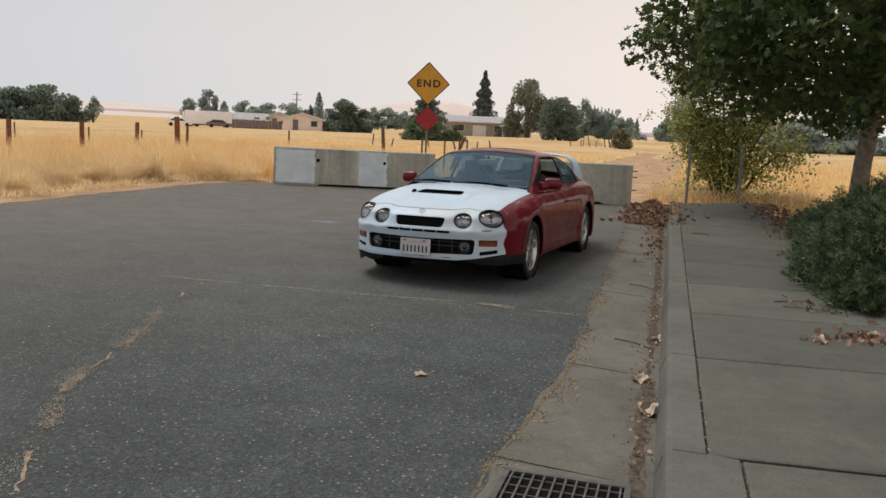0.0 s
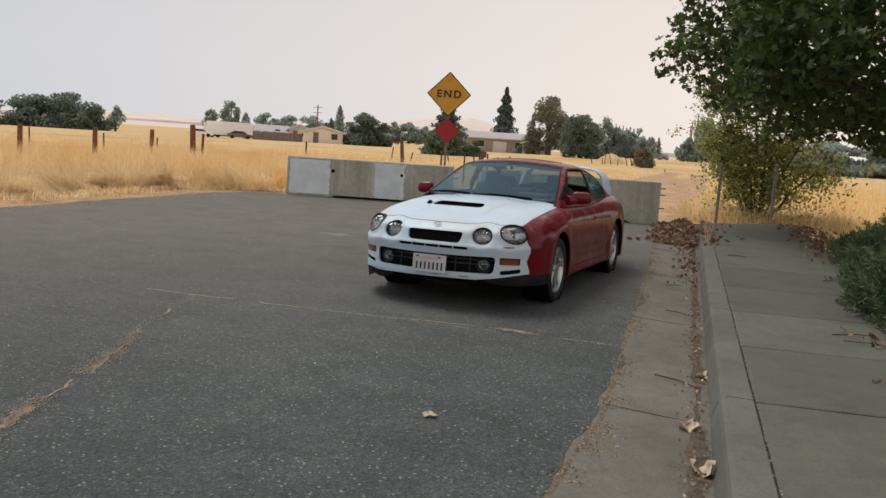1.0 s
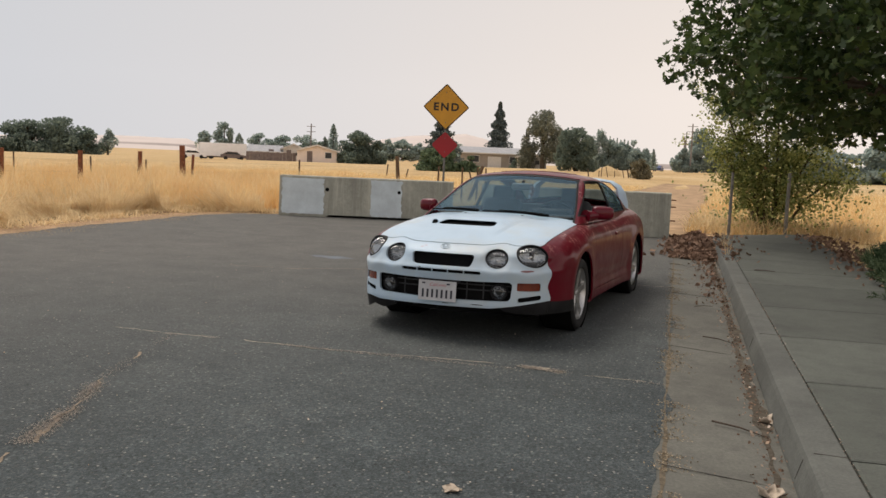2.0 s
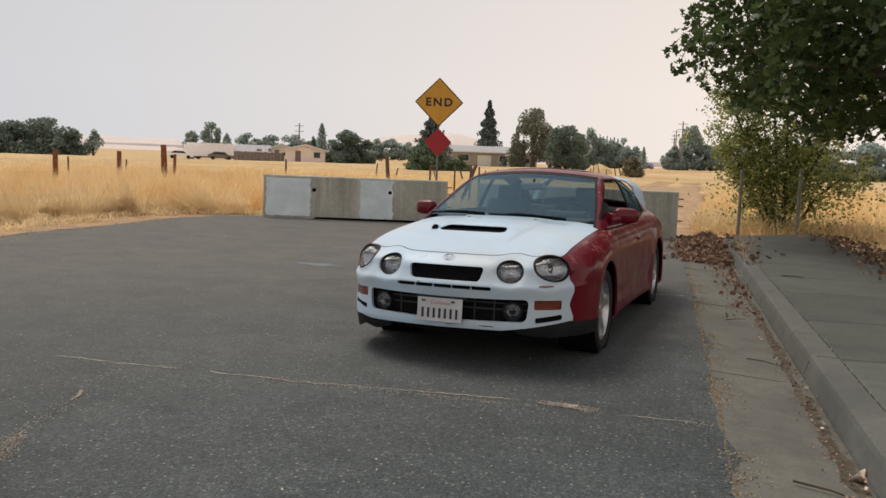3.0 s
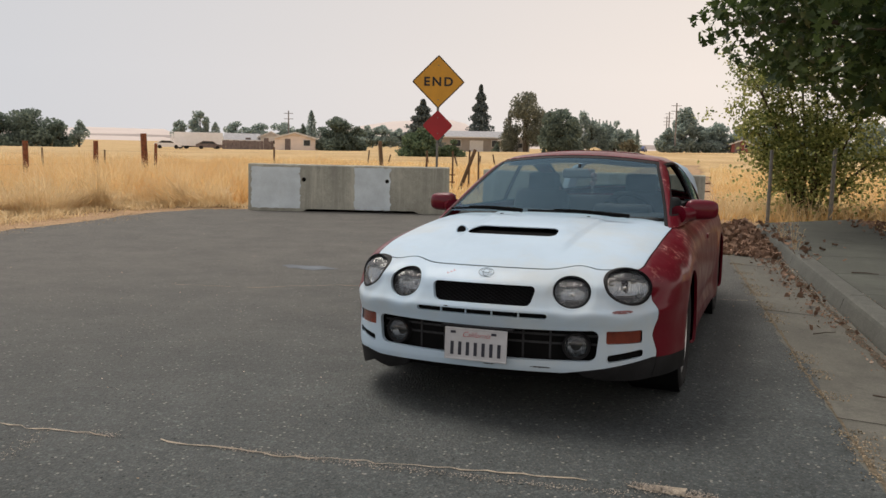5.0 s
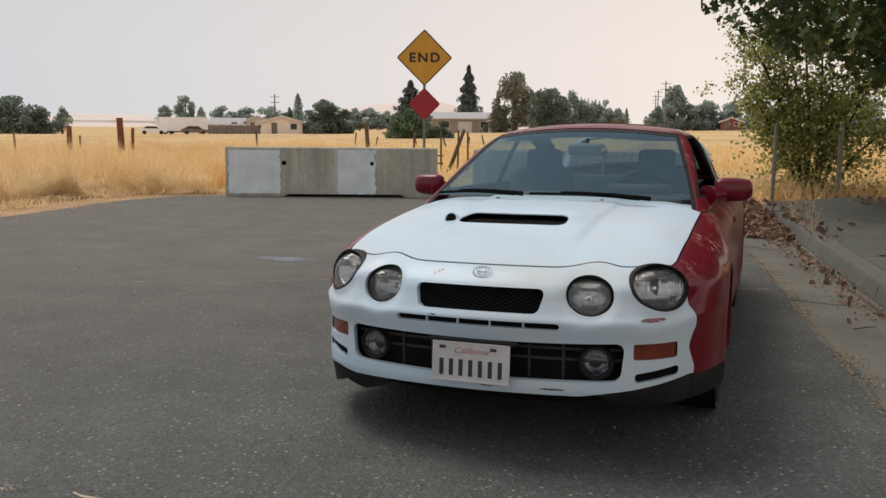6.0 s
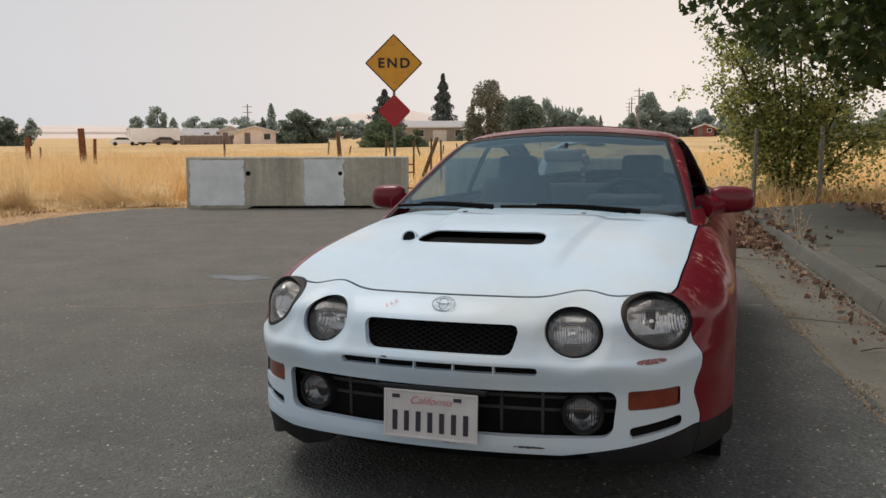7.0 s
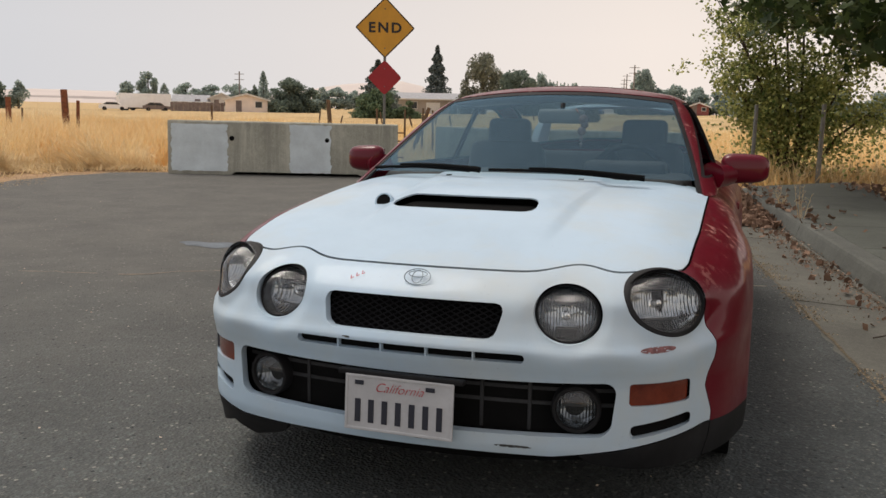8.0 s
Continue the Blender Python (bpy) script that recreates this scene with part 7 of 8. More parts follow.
def crack(name, pts, width, mat, seed, gaps=0.0, label=""):
    """A ragged filled crack lying just proud of the asphalt."""
    rng = random.Random(seed)
    pts = [Vector((x, y, 0)) for x, y in pts]
    dense = []
    for a, b in zip(pts, pts[1:]):
        n = max(2, int((b - a).length / 0.05))
        dense += [a + (b - a) * (i / n) for i in range(n)]
    v, f = [], []
    for i in range(len(dense) - 1):
        d = (dense[i + 1] - dense[i]).normalized()
        nrm = Vector((-d.y, d.x, 0))
        wob = 0.045 * noise.noise((i * 0.16, seed, 0)) + 0.03 * noise.noise((i * 0.7, seed, 4))
        w = width * (0.15 + 1.3 * abs(noise.noise((i * 0.23, seed, 8))) + 0.7 * rng.random() ** 2)
        p = dense[i] + nrm * wob
        v += [(*(p - nrm * w).xy, 0.0035), (*(p + nrm * w).xy, 0.0035)]
        if i and noise.noise((i * 0.12, seed, 12)) > gaps - 0.45:
            k = len(v)
            f.append((k - 4, k - 2, k - 1, k - 3))
    ob = made(name, v, f, mat, road, label)
    return ob


FILL = simple("pale_crack_fill", (0.40, 0.345, 0.265), 0.9, var=0.35, scale=25)
FILL_RUST = simple("tan_crack_fill", (0.30, 0.235, 0.165), 0.95, var=0.4, scale=25)
crack("crack", [(-4.9, 6.98), (-4.5, 7.0), (-3.35, 7.07), (-2.0, 7.25), (-1.52, 7.24), (-0.82, 7.22)], 0.008, FILL, 3, 0.30)
crack("crack", [(-1.74, 7.255), (-1.62, 7.25), (-1.47, 7.23)], 0.034, FILL, 5, -0.6)
crack("crack", [(-3.95, 5.75), (-3.67, 5.19), (-3.24, 3.94), (-2.80, 3.27), (-2.48, 2.78), (-2.2, 2.0)], 0.014, FILL_RUST, 7, 0.52)
crack("crack", [(-1.5, 11.87), (-1.25, 11.92), (-1.05, 11.93)], 0.012, FILL, 9, -0.5)
crack("crack", [(-6.2, 10.6), (-5.4, 10.77), (-4.83, 11.18), (-4.0, 11.4)], 0.010, FILL_RUST, 11, 0.15)
crack("crack", [(-3.30, 4.12), (-3.20, 3.88), (-3.10, 3.72)], 0.045, FILL_RUST, 17, -0.6)
crack("crack", [(-3.66, 5.12), (-3.55, 4.90), (-3.42, 4.62)], 0.034, FILL_RUST, 19, -0.5)
crack("crack", [(-4.9, 6.98), (-4.25, 6.6), (-3.95, 5.75)], 0.010, FILL_RUST, 13, 0.68)
smear = [(-5.55 + 0.30 * math.cos(a) * (1 + 0.2 * math.sin(3 * a)), 12.1 + 0.13 * math.sin(a) * (1 + 0.25 * math.cos(5 * a)), 0.003) for a in np.linspace(0, 2 * math.pi, 40, endpoint=False)]
made("paint_smear", smear, [tuple(range(40))], simple("faded_blue_paint", (0.125, 0.148, 0.168), 0.8, var=0.35, scale=5), road, "faint blue-grey paint smear")
gutter_joints = bmesh.new()
for y in (3.88, 5.68, 8.5, 11.5, 14.5, 17.5, 2.4):
    a, b = edge_x(y), kerb_x(y) - 0.03
    box((b - a, 0.006, 0.002), ((a + b) / 2, y, -0.0105), 0, bm=gutter_joints, turn=Matrix.Rotation(math.atan(0.034 / (b - a)), 4, "Y"))
part("joint", gutter_joints, JOINT, gutter)
kerb_joints = bmesh.new()
for y in (3.97, 5.76, 8.7, 11.8, 14.8, 17.8):
    box((joint_x(y) - kerb_x(y) - 0.05, 0.007, 0.003), ((joint_x(y) + kerb_x(y)) / 2 + 0.018, y, 0.1325), 0, bm=kerb_joints)
    box((0.004, 0.007, 0.10), (kerb_x(y) - 0.013, y, 0.05), 0, bm=kerb_joints, turn=Matrix.Rotation(radians(16), 4, "Y"))
part("joint", kerb_joints, JOINT, scene.objects["kerb"])


def ragged(name, line, z, wide, y0, y1, mat, parent, seed, label):
    """A thin ribbon of dirt with uneven edges and gaps along a line x(y)."""
    v, f = [], []
    for i, y in enumerate(np.arange(y0, y1, 0.05)):
        a = wide * (0.5 + 0.9 * noise.noise((y * 0.9, seed, 0)) + 0.7 * noise.noise((y * 5.3, seed, 3)))
        b = wide * (0.5 + 0.9 * noise.noise((y * 1.1, seed, 7)) + 0.7 * noise.noise((y * 6.1, seed, 9)))
        x = line(y)
        a, b = max(0.004, a), max(0.004, b)
        v += [(x - a, y, z(x - a, y)), (x + b, y, z(x + b, y))]
        if i:
            k = len(v)
            f.append((k - 4, k - 3, k - 1, k - 2))
    return made(name, v, f, mat, parent, label)


GUTTER_DIRT = simple("brown_gutter_dirt", (0.110, 0.094, 0.072), 0.95, var=0.5, scale=18, bump=0.003, spec=0.1)
SEAM_DIRT = simple("tan_seam_dirt", (0.165, 0.137, 0.097), 0.95, var=0.5, scale=22, bump=0.003, spec=0.1)
ragged("kerb_dirt", lambda y: kerb_x(y) - 0.10, lambda x, y: pan_z(x, y) + 0.0016, 0.062, 2.6, 19.0, GUTTER_DIRT, gutter, 3, "brown dirt gathered at the kerb's foot")
ragged("seam_dirt", lambda y: edge_x(y) + 0.01, lambda x, y: 0.0016 if x < edge_x(y) + 0.012 else pan_z(x, y) + 0.0016, 0.020, 2.2, 19.0, SEAM_DIRT, gutter, 8, "tan dirt along the asphalt edge")


# ---- far trees, houses, vehicles, poles, hills ----
def far_tree(name, x, y, w, top, base_z, kind, seed, label, mat, leaf=0.5, count=700, bare=0.18):
    rng = np.random.default_rng(seed)
    t = empty(name, pose(x, y, base_z - 0.3))
    h = top - base_z + 0.3
    leaf, count = leaf * 0.58, int(count * 2.5)
    tr = 0.035 * w + 0.05
    part("trunk", tube([(0, 0, 0), (0.05 * w * rng.normal() * 0.3, 0, h * 0.4), (0.1 * rng.normal(), 0, h * 0.85)], [tr * 1.3, tr, tr * 0.3], 8), BARK_DARK, t)
    if kind == "cone":
        z = rng.random(count) ** 0.95
        r = (0.97 - 0.95 * z) ** 0.9 * w * 0.60 * (0.82 + 0.26 * np.sin(z * 40 + rng.normal(0, 0.5, count)))
        a = rng.uniform(0, 2 * math.pi, count)
        q = rng.random(count) ** 0.42 * (1 + 0.14 * np.sin(a * 5 + z * 17))
        pts = np.stack([r * q * np.cos(a), r * q * np.sin(a), 0.05 * h + z * 0.96 * h - 0.045 * h * q * (1 - z)], 1)
        aim = 0.3
    elif kind == "spire":
        z = rng.random(count)
        r = w * 0.5 * np.sin(np.clip(z, 0.02, 1) ** 0.7 * math.pi) ** 0.6 * (0.8 + 0.25 * rng.random(count))
        a = rng.uniform(0, 2 * math.pi, count)
        q = rng.random(count) ** 0.4
        pts = np.stack([r * q * np.cos(a), r * q * np.sin(a), 0.06 * h + z * 0.95 * h], 1)
        aim = 0.0
    else:
        m = 17 if kind == "oak" else 11
        blobs = []
        for i in range(m):
            a, q = rng.uniform(0, 2 * math.pi), rng.random() ** 0.5
            zz = bare + 0.04 + (0.80 - bare) * rng.random()
            spread = math.sin(math.pi * min(1, 0.28 + 0.68 * (zz - bare) / (1 - bare))) ** 0.7
            blobs.append((w * 0.40 * q * spread * math.cos(a), w * 0.40 * q * spread * math.sin(a), h * zz, rng.uniform(0.5, 1.1)))
        blobs.append((0.05 * w, 0, h * 0.90, 0.6))
        if bare < 0.15:
            for i in range(7):
                a = 2 * math.pi * i / 7 + rng.random()
                blobs.append((w * 0.30 * math.cos(a), w * 0.30 * math.sin(a), h * rng.uniform(0.10, 0.3), rng.uniform(0.8, 1.2)))
        pts = []
        for bx, by, bz, s in blobs:
            k = int(1.5 * count / m * s)
            q = rng.normal(size=(k, 3))
            q /= np.linalg.norm(q, axis=1)[:, None]
            q *= rng.random((k, 1)) ** 0.33
            pts.append(np.array((bx, by, bz)) + q * (w * 0.25 * s, w * 0.25 * s, h * 0.20 * s))
            if rng.random() < 0.5:
                part("limb", tube([(0, 0, h * max(0.15, bare * 0.7)), (bx * 0.5, by * 0.5, bz * 0.75), (bx, by, bz)], [tr * 0.5, tr * 0.3, 0.03], 6), BARK_DARK, t)
        pts = np.concatenate(pts)
        aim = 0.5
    v, n, k = flakes(rng, pts, leaf, RAG, aim=aim)
    flake_mesh("crown", v, n, k, RAG_F, mat, t)
    return tagged(t, label, "tree")


GARDEN_LEAF = leafy("garden_foliage", (0.10, 0.145, 0.085), (0.20, 0.26, 0.15), 0.9, 0.4)
# pole wood paled to carry the distance haze
HAZY_POLE = simple("hazy_pole_wood", (0.26, 0.235, 0.22), 0.9, var=0.2, scale=6)
OAK = "broad dark green oak at the field's far side"
far_tree("oak_tree", -104.6, 107.5, 9.5, 4.9, -0.3, "oak", 1, OAK, FAR_LEAF, 0.5, 1500, 0.1)
far_tree("oak_tree", -101.0, 110.8, 9.0, 5.6, -0.2, "oak", 2, OAK, FAR_LEAF, 0.5, 1500, 0.1)
far_tree("oak_tree", -97.9, 113.2, 5.2, 3.9, -0.1, "oak", 3, OAK, FAR_LEAF, 0.45, 900, 0.08)
far_tree("oak_tree", -111.0, 101.0, 9.5, 5.2, -0.3, "oak", 4, OAK, FAR_LEAF, 0.5, 1400, 0.1)
far_tree("oak_tree", -117.5, 94.0, 7.5, 5.4, -0.3, "oak", 44, OAK, FAR_LEAF, 0.5, 1000, 0.1)
far_tree("conifer_tree", -118.5, 92.5, 3.4, 8.2, -0.3, "cone", 45, "dark pointed conifer at the field's far side", CONIFER, 0.5, 700)
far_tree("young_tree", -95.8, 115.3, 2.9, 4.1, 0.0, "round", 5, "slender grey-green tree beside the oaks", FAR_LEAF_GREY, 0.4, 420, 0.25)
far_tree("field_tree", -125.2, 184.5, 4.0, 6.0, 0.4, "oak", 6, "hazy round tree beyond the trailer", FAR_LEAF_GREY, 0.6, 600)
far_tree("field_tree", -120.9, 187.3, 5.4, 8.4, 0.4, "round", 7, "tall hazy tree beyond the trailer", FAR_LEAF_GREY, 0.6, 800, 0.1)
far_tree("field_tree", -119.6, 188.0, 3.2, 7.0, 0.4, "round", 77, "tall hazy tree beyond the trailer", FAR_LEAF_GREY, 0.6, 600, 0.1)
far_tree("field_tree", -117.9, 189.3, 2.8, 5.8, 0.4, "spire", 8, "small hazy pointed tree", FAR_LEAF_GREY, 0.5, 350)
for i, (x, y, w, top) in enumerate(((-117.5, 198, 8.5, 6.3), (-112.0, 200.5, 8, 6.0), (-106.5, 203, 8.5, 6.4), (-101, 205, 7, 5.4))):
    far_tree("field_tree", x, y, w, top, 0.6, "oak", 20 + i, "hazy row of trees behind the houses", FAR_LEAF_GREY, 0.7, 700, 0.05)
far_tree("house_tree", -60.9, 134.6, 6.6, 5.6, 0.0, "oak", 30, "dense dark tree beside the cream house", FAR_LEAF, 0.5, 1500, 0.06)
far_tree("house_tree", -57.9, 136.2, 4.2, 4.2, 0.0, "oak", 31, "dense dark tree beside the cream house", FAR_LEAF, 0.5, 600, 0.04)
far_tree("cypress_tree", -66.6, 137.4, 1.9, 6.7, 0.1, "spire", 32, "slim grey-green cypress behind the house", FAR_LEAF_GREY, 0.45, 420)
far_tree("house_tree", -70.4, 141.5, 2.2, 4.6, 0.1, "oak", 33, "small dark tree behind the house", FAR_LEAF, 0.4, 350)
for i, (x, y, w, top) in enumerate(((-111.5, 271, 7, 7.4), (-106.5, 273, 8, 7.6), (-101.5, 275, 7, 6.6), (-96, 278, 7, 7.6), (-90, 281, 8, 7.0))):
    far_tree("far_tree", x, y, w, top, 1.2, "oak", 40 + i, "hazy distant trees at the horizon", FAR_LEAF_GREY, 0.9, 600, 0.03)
far_tree("conifer_tree", -42.3, 124.8, 7.2, 7.9, 0.3, "cone", 50, "broad dark conifer behind the road sign", CONIFER, 0.55, 1900)
far_tree("garden_tree", -28.6, 83.6, 4.4, 3.0, 0.35, "oak", 51, "low round green tree in the field", GARDEN_LEAF, 0.36, 1400, 0.06)
far_tree("garden_tree", -25.6, 84.6, 2.4, 1.9, 0.35, "oak", 52, "low round green tree in the field", GARDEN_LEAF, 0.34, 600, 0.06)
far_tree("conifer_tree", -43.6, 163.0, 6.4, 12.8, 0.5, "cone", 53, "tall dark pointed conifer behind the low house", CONIFER, 0.6, 2000)
far_tree("garden_shrub", -33.6, 147.0, 3.0, 2.7, 0.5, "oak", 140, "dark rounded shrub in front of the low house", FAR_LEAF, 0.34, 500, 0.03)
far_tree("garden_shrub", -36.2, 147.6, 2.4, 2.3, 0.5, "oak", 141, "dark rounded shrub in front of the low house", FAR_LEAF, 0.34, 400, 0.03)
far_tree("gum_tree", -30.9, 145.0, 8.6, 10.4, 0.7, "round", 54, "tall airy grey-green tree beside the low house", GUM_LEAF, 0.42, 2300, 0.16)
far_tree("gum_tree", -33.9, 145.6, 3.4, 7.4, 0.7, "round", 55, "tall airy grey-green tree beside the low house", GUM_LEAF, 0.42, 700, 0.1)
far_tree("shade_tree", -20.0, 115.0, 5.8, 6.3, 0.75, "oak", 56, "rounded green shade tree in the field", FAR_LEAF, 0.40, 2000, 0.04)
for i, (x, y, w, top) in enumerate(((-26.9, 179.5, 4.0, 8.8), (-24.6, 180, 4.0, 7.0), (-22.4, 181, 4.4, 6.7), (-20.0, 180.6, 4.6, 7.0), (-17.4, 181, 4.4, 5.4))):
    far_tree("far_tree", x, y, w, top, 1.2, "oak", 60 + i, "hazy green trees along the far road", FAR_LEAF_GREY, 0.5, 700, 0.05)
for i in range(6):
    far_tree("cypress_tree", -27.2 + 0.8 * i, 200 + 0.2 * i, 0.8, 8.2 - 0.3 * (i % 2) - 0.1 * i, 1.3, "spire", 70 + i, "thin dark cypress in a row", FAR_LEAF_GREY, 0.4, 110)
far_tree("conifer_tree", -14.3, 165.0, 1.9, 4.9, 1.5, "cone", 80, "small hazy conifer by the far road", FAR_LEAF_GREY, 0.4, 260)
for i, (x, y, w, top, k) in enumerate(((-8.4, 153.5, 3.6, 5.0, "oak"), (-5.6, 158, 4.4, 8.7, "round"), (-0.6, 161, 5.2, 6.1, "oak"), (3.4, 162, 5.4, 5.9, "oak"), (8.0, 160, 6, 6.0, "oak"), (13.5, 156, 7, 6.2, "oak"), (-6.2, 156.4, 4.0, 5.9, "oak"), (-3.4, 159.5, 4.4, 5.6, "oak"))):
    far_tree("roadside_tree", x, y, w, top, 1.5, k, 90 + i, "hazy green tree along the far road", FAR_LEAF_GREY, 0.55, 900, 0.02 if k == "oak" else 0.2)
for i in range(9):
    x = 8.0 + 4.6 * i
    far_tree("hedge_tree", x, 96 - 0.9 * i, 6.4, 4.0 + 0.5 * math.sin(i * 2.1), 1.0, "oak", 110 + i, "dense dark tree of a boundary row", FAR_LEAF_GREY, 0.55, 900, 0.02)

# wall, roof and fence tones carry haze; the tan wall porch shade too
WALL_CREAM = simple("cream_stucco", (0.90, 0.78, 0.69), 0.9, var=0.08, scale=0.8)
WALL_TAN = simple("hazed_tan_stucco", (0.36, 0.32, 0.28), 0.9, var=0.12, scale=0.8)
ROOF_GREY = simple("grey_shingle", (0.42, 0.42, 0.43), 0.9, var=0.2, scale=2.5)
ROOF_BROWN = simple("brown_shingle", (0.30, 0.25, 0.22), 0.9, var=0.2, scale=2.5)
TRIM_WHITE = simple("white_trim", (0.70, 0.68, 0.65), 0.6, var=0.08, scale=4)
DARK_PANE = simple("dark_window", (0.03, 0.035, 0.04), 0.2, var=0.2, scale=4)
FENCE_WOOD = simple("brown_fence_boards", (0.22, 0.18, 0.17), 0.9, var=0.3, scale=2.0)
VAN_WHITE = simple("white_bodywork", (0.95, 0.94, 0.93), 0.4, var=0.05, scale=2)


def house(x, y, turn, wide, deep, eave, ridge, wall_mat, roof_mat, label, windows, gable_front=True, z0=0.0, door=None):
    """A gabled house: walls, an overhanging roof, fascia, windows and a door."""
    h = empty("house", pose(x, y, z0, 0, 0, turn))
    bm = prism([(-wide / 2, 0), (wide / 2, 0), (wide / 2, eave), (0, ridge), (-wide / 2, eave)], deep) if gable_front else box((wide, deep, eave), (0, deep / 2, eave / 2))
    part("wall", bm, wall_mat, h)
    o, th = 0.45, 0.16
    if gable_front:
        k = (ridge - eave) / (wide / 2)
        for s in (-1, 1):
            xe = s * (wide / 2 + o)
            bm = prism([(0, ridge + th), (xe, eave - k * o + th), (xe, eave - k * o), (0, ridge)], deep + 2 * o)
            roof = part("roof", bm, roof_mat, h, at=pose(0, -o, 0.02))
            bm = prism([(0, ridge + th), (xe, eave - k * o + th), (xe, eave - k * o - 0.08), (0, ridge - 0.08)], 0.05)
            part("fascia", bm, TRIM_WHITE, roof, at=pose(0, -0.06, 0))
    else:
        bm = bmesh.new()
        prof = [(-o, eave), (deep / 2, ridge), (deep + o, eave), (deep + o, eave - th), (-o, eave - th)]
        a = [bm.verts.new((-wide / 2 - o, p, q)) for p, q in prof]
        c = [bm.verts.new((wide / 2 + o, p, q)) for p, q in prof]
        bm.faces.new(a)
        bm.faces.new(c[::-1])
        for i in range(5):
            bm.faces.new((a[i], c[i], c[(i + 1) % 5], a[(i + 1) % 5]))
        roof = part("roof", bm, roof_mat, h)
        part("fascia", box((wide + 2 * o, 0.05, 0.2), (0, -o - 0.03, eave - 0.07)), TRIM_WHITE, roof)
    for wx, wz, ww, wh in windows:
        w = part("window", box((ww + 0.16, 0.08, wh + 0.16), (wx, -0.02, wz)), TRIM_WHITE, h)
        part("pane", box((ww, 0.05, wh), (wx, -0.05, wz)), DARK_PANE, w)
    if door:
        part("door", box((door[1], 0.08, 2.0), (door[0], -0.03, 1.0)), FENCE_WOOD if door[1] < 1.2 else TRIM_WHITE, h)
    return tagged(h, label, "house")


house(-66.5, 131.2, 27, 6.6, 8, 2.1, 3.0, WALL_CREAM, ROOF_BROWN, "cream gabled bungalow at the edge of the field", ((1.9, 1.4, 1.0, 0.9),), True, -0.1, (-1.2, 0.9))
house(-79.3, 136.3, 30, 5.4, 6, 1.55, 2.75, WALL_TAN, ROOF_GREY, "low grey-roofed house beside the cream bungalow", ((-1.3, 0.9, 1.0, 0.7),), False, 0.0, (1.0, 0.9))
house(-75.2, 139.0, 30, 3.8, 6, 2.2, 3.05, TRIM_WHITE, ROOF_GREY, "small pale house behind the board fence", ((0.8, 1.3, 0.7, 0.6),), True, 0.0, (-0.8, 0.8))
house(-40.5, 150.6, 14, 13.0, 7, 2.6, 3.7, WALL_TAN, ROOF_GREY, "long low house with a pale grey roof", ((-4.0, 1.5, 1.6, 1.1), (3.2, 1.5, 1.8, 1.1)), False, 0.35, (-0.4, 2.4))
house(-33.0, 146.0, 14, 5.0, 5, 1.9, 2.5, TRIM_WHITE, ROOF_GREY, "small white outbuilding beside the low house", ((0.9, 1.1, 0.8, 0.7),), True, 0.5, (-1.0, 0.9))


def fence_run(x, y, turn, n, z0):
    g = empty("board_fence", pose(x, y, z0, 0, 0, turn))
    for i in range(n):
        part("board", box((0.52, 0.05, 1.55 + 0.08 * math.sin(i * 2.3)), (i * 0.55, 0, 0.78)), FENCE_WOOD, g)
    part("rail", box((n * 0.55, 0.04, 0.1), (n * 0.275, 0.05, 1.2)), FENCE_WOOD, g)
    return tagged(g, "dark brown board fence in front of the houses", "fence")


fence_run(-77.4, 127.3, 29.5, 15, -0.1)


def trailer(x, y, turn, z0):
    t = empty("box_trailer", pose(x, y, z0, 0, 0, turn))
    part("box", box((8.0, 2.5, 2.3), (0, 0, 1.65), 0.06), VAN_WHITE, t, "white cargo box")
    part("chassis", box((7.6, 1.2, 0.2), (0, 0, 0.40), 0.03), FENCE_WOOD, t)
    for wx in (-3.0, -2.0, 2.8):
        for s in (-1, 1):
            part("wheel", lathe([(0.0, 0.1), (0.25, 0.1), (0.46, 0.12), (0.48, 0.0), (0.46, -0.12), (0.0, -0.12)], 20), RUBBER, t, at=pose(wx, s * 1.05, 0.48, 90, 0, 0))
    part("ladder_rail", box((0.35, 0.5, 2.0), (-4.25, -0.6, 1.5), 0.05), VAN_WHITE, t)
    return tagged(t, "white box trailer parked by the houses", "trailer")


trailer(-84.7, 131.2, 33, -0.1)


def small_car(x, y, turn, z0, mat, label):
    c = empty("parked_car", pose(x, y, z0, 0, 0, turn))
    out = [(-2.1, 0.3), (2.1, 0.3), (2.15, 0.75), (1.2, 0.88), (0.6, 1.35), (-1.0, 1.38), (-1.8, 0.95), (-2.15, 0.85)]
    part("body", prism(out, 1.65), mat, c, at=pose(0, -0.82, 0))
    part("window", prism([(-1.5, 0.95), (1.0, 0.92), (0.5, 1.28), (-0.95, 1.30)], 1.67), DARK_PANE, c, at=pose(0, -0.83, 0))
    for wx in (-1.3, 1.3):
        for s in (-1, 1):
            part("wheel", lathe([(0.0, 0.08), (0.2, 0.1), (0.31, 0.09), (0.31, -0.09), (0.0, -0.09)], 18), RUBBER, c, at=pose(wx, s * 0.78, 0.31, 90, 0, 0))
    return tagged(c, label, "car")


small_car(-86.7, 125.4, 33, -0.1, VAN_WHITE, "white car parked beside the trailer")
small_car(-80.3, 127.6, 31, -0.1, FENCE_WOOD, "dark brown pickup parked in front of the trailer")
small_car(-15.3, 191.0, 86, 0.75, simple("blue_bodywork", (0.05, 0.08, 0.20), 0.4, var=0.1, scale=2), "small blue car on the far road")


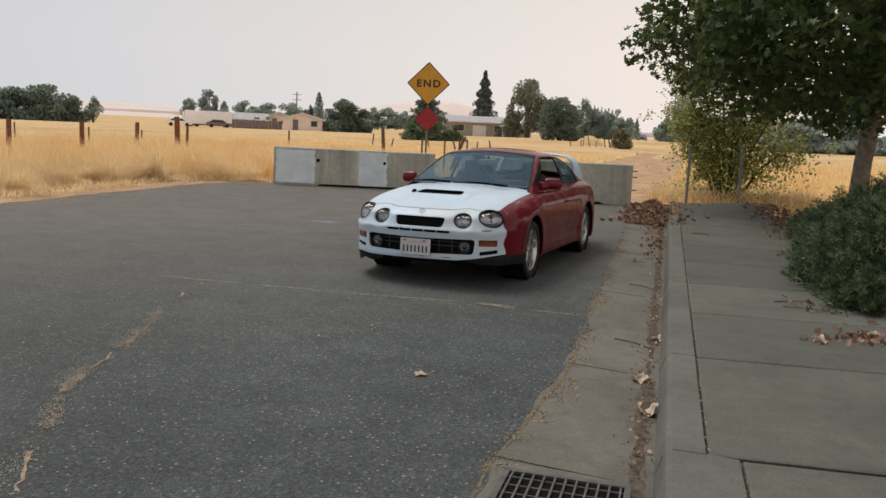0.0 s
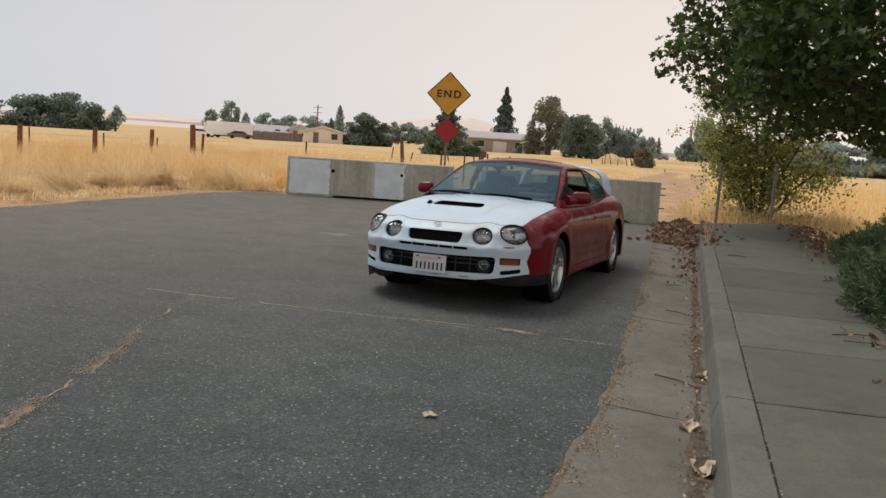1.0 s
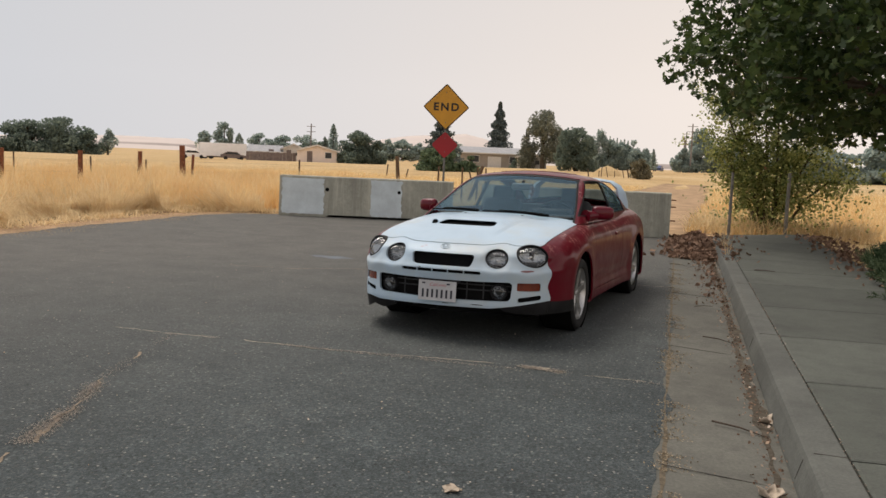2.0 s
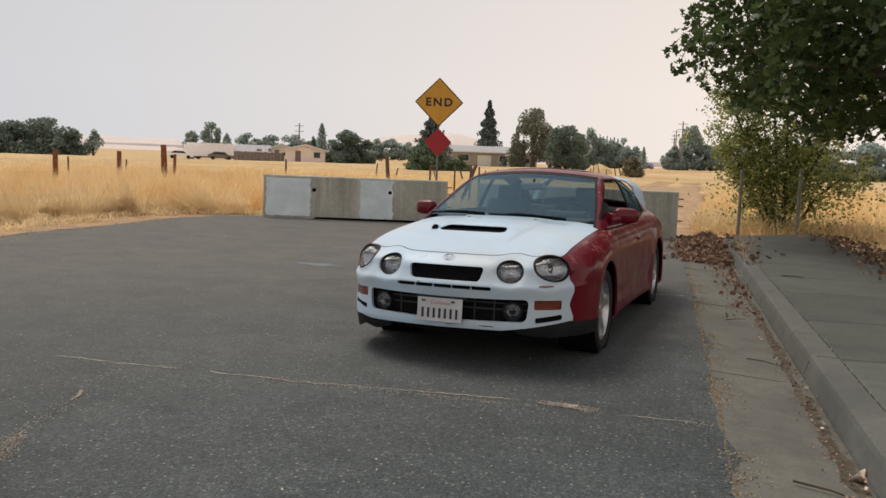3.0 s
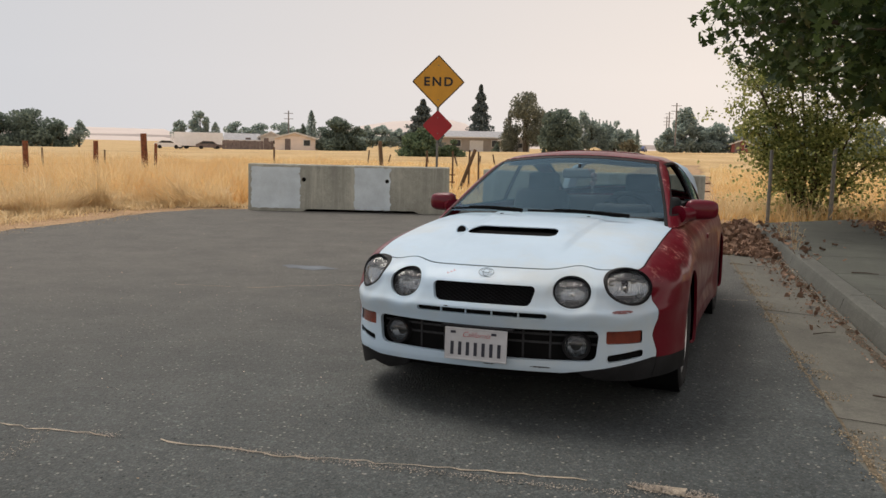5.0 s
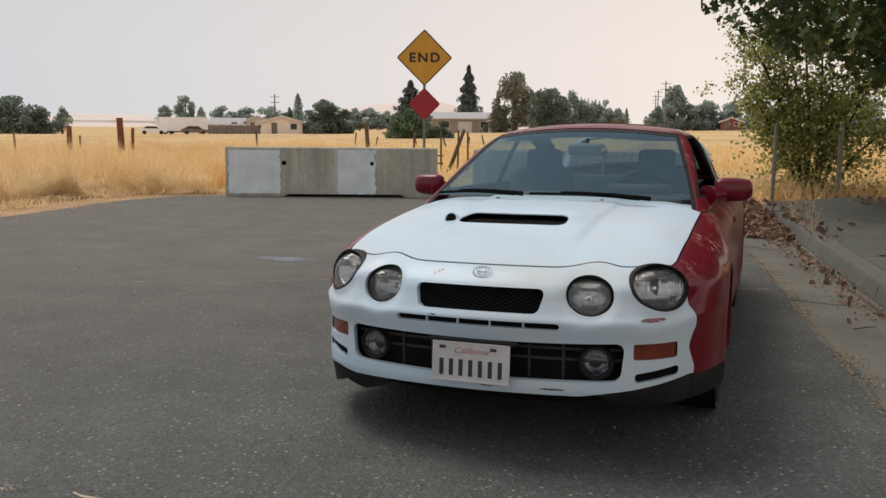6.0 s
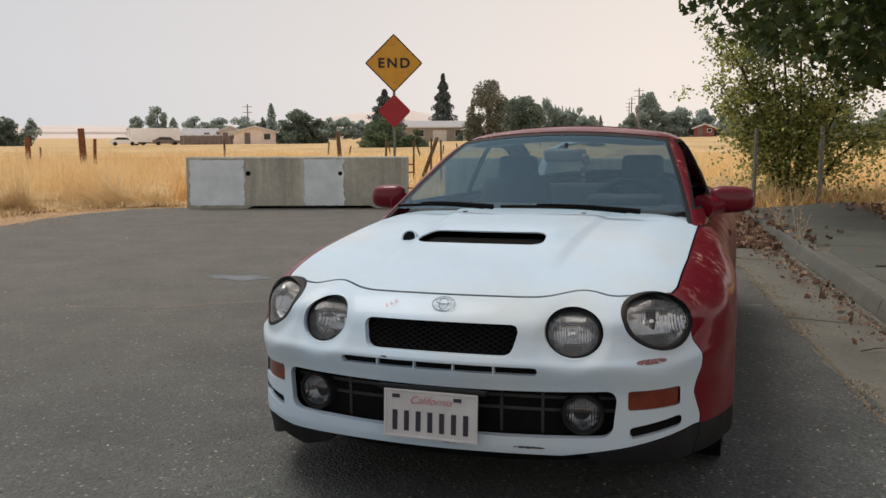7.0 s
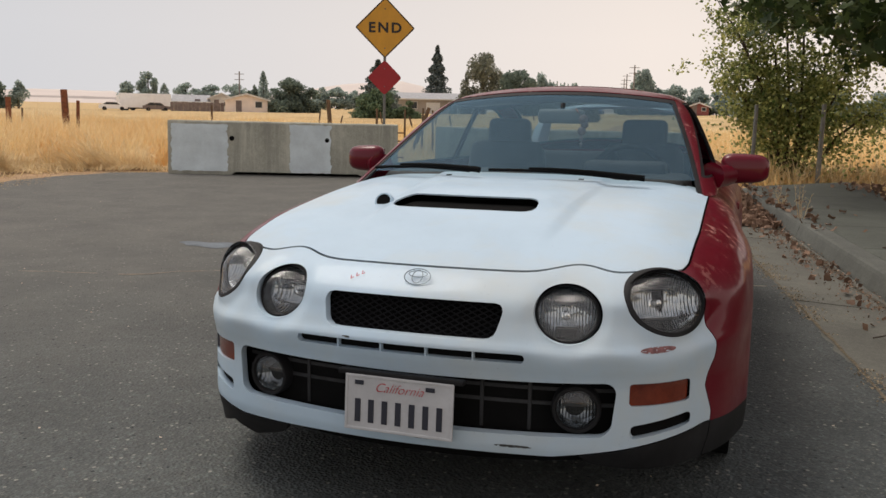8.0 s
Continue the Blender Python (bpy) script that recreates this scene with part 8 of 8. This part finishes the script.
def utility_pole(x, y, top, z0, arms, label):
    p = empty("utility_pole", pose(x, y, z0))
    h = top - z0
    part("pole", tube([(0, 0, -0.5), (0, 0, h)], [0.16, 0.10], 8), HAZY_POLE, p)
    for i in range(arms):
        part("crossarm", box((1.7, 0.08, 0.09), (0, 0, h - 0.45 - 0.9 * i)), HAZY_POLE, p)
    return tagged(p, label, "utility pole", "utility poles")


utility_pole(-69.1, 133.9, 6.6, 0.0, 2, "wooden utility pole behind the houses")
for x, y, top in ((-7.1, 152.8, 9.2), (-10.0, 192.7, 9.5), (-12.0, 225, 9.8), (-13.6, 260, 10.0)):
    utility_pole(x, y, top, 1.5, 2, "wooden utility pole along the far road")

house(3.6, 154.9, 0, 3.2, 5, 1.4, 2.0, simple("dark_red_boards", (0.30, 0.10, 0.09), 0.9, var=0.15, scale=2), ROOF_BROWN, "dark red shed behind the field", ((0.8, 1.0, 0.6, 0.5),), True, 1.2, (-0.7, 0.8))
mound = [(-12.6 + 1.7 * math.cos(a) * r + 0.25 * noise.noise((a, r, 3)), 90.8 + 1.6 * math.sin(a) * r, 0.35 + 1.05 * (1 - r ** 1.6) + 0.25 * noise.noise((a * 3, r * 5, 0)) * (1.2 - r)) for r in (1.0, 0.85, 0.7, 0.5, 0.25) for a in np.linspace(0, 2 * math.pi, 24, endpoint=False)] + [(-12.6, 90.8, 1.5)]
tagged(made("field_mound", mound, [(i * 24 + k, i * 24 + (k + 1) % 24, (i + 1) * 24 + (k + 1) % 24, (i + 1) * 24 + k) for i in range(4) for k in range(24)] + [(96 + k, 96 + (k + 1) % 24, 120) for k in range(24)], FIELD, smooth=True), "low mound of dry grass in the field", "mound", kind="structure")
far_tree("field_bush", -8.3, 81.3, 2.2, 2.2, 0.7, "oak", 130, "low grey-brown bush in the dry field", leafy("bush_foliage", (0.14, 0.13, 0.08), (0.28, 0.25, 0.16), 0.9, 0.3), 0.24, 500, 0.03)


def ridge(name, pts, depth, mat, label):
    v, f = [], []
    m = 24
    px, py, pz = (np.array(q, float) for q in zip(*pts))
    s = np.linspace(0, len(pts) - 1, (len(pts) - 1) * m + 1)
    idx = np.arange(len(pts))
    n = 0
    for q in s:
        x, y, z = np.interp(q, idx, px), np.interp(q, idx, py), np.interp(q, idx, pz)
        z += 0.9 * noise.noise((q * 3.1, 2, 0)) + 0.4 * noise.noise((q * 11, 5, 0))
        k = 1 - depth / math.hypot(x, y)
        v += [(x * k, y * k, -2), (x * (k + 1) / 2, y * (k + 1) / 2, z * 0.55), (x, y, z), (x * 1.05, y * 1.05, -2)]
        if n:
            a = 4 * n
            f += [(a - 4 + j, a + j, a + j + 1, a - 3 + j) for j in range(3)]
        n += 1
    return tagged(made(name, v, f, mat, smooth=True), label, "hill", kind="structure")


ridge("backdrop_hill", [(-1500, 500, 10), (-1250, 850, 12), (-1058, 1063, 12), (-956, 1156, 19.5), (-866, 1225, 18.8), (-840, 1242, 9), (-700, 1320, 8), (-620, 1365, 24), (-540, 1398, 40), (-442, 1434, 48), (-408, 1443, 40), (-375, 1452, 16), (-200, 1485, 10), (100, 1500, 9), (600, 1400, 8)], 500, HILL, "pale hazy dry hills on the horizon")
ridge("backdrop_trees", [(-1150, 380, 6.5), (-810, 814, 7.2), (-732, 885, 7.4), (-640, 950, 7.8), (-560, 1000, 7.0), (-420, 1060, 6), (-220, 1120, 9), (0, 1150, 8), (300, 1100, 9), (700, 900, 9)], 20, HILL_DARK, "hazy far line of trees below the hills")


# ---- pavement slabs ----
def slab(y0, y1, last=False):
    """One paving slab; its cross joints run a little askew to the kerb."""
    g, skew = 0.0085, 0.20
    a0, a1 = joint_x(y0 + 0.02) + 0.009, joint_x(y1 - 0.02) + 0.009
    b0, b1 = a0 + 1.71, a1 + 1.71
    e0, e1 = y0 + skew, y1 + (1.75 if last else skew)
    s = 0.016
    bm = bmesh.new()
    n = 10
    rim = [(a0 + (b0 - a0) * t, y0 + g + (e0 - y0) * t + 0.004 * noise.noise((t * 7, y0, 1))) for t in np.linspace(0, 1, n)]
    rim += [(b1 + (a1 - b1) * t, e1 - g + (y1 - e1) * t + 0.004 * noise.noise((t * 7, y1, 2))) for t in np.linspace(0, 1, n)]
    mx, my = (a0 + b1) / 2, (y0 + e1) / 2
    low = [bm.verts.new((x, y, 0.08)) for x, y in rim]
    mid = [bm.verts.new((x, y, 0.127)) for x, y in rim]
    top = [bm.verts.new((x + math.copysign(s, mx - x), y + (s if k < n else -s), 0.132)) for k, (x, y) in enumerate(rim)]
    bm.faces.new(top)
    for r, q in ((low, mid), (mid, top)):
        for k in range(2 * n):
            bm.faces.new((r[k], r[(k + 1) % (2 * n)], q[(k + 1) % (2 * n)], q[k]))
    return part("slab", bm, CONCRETE, base)


joints = [-12.0, -9.0, -6.0, -3.0, 0.0, 2.0, 3.97, 5.74, 7.2, 8.68, 10.2, 11.9, 13.2, 14.7, 16.3, 18.0, 19.4]
for j, (p, q) in enumerate(zip(joints, joints[1:])):
    slab(p, q, j == len(joints) - 2)
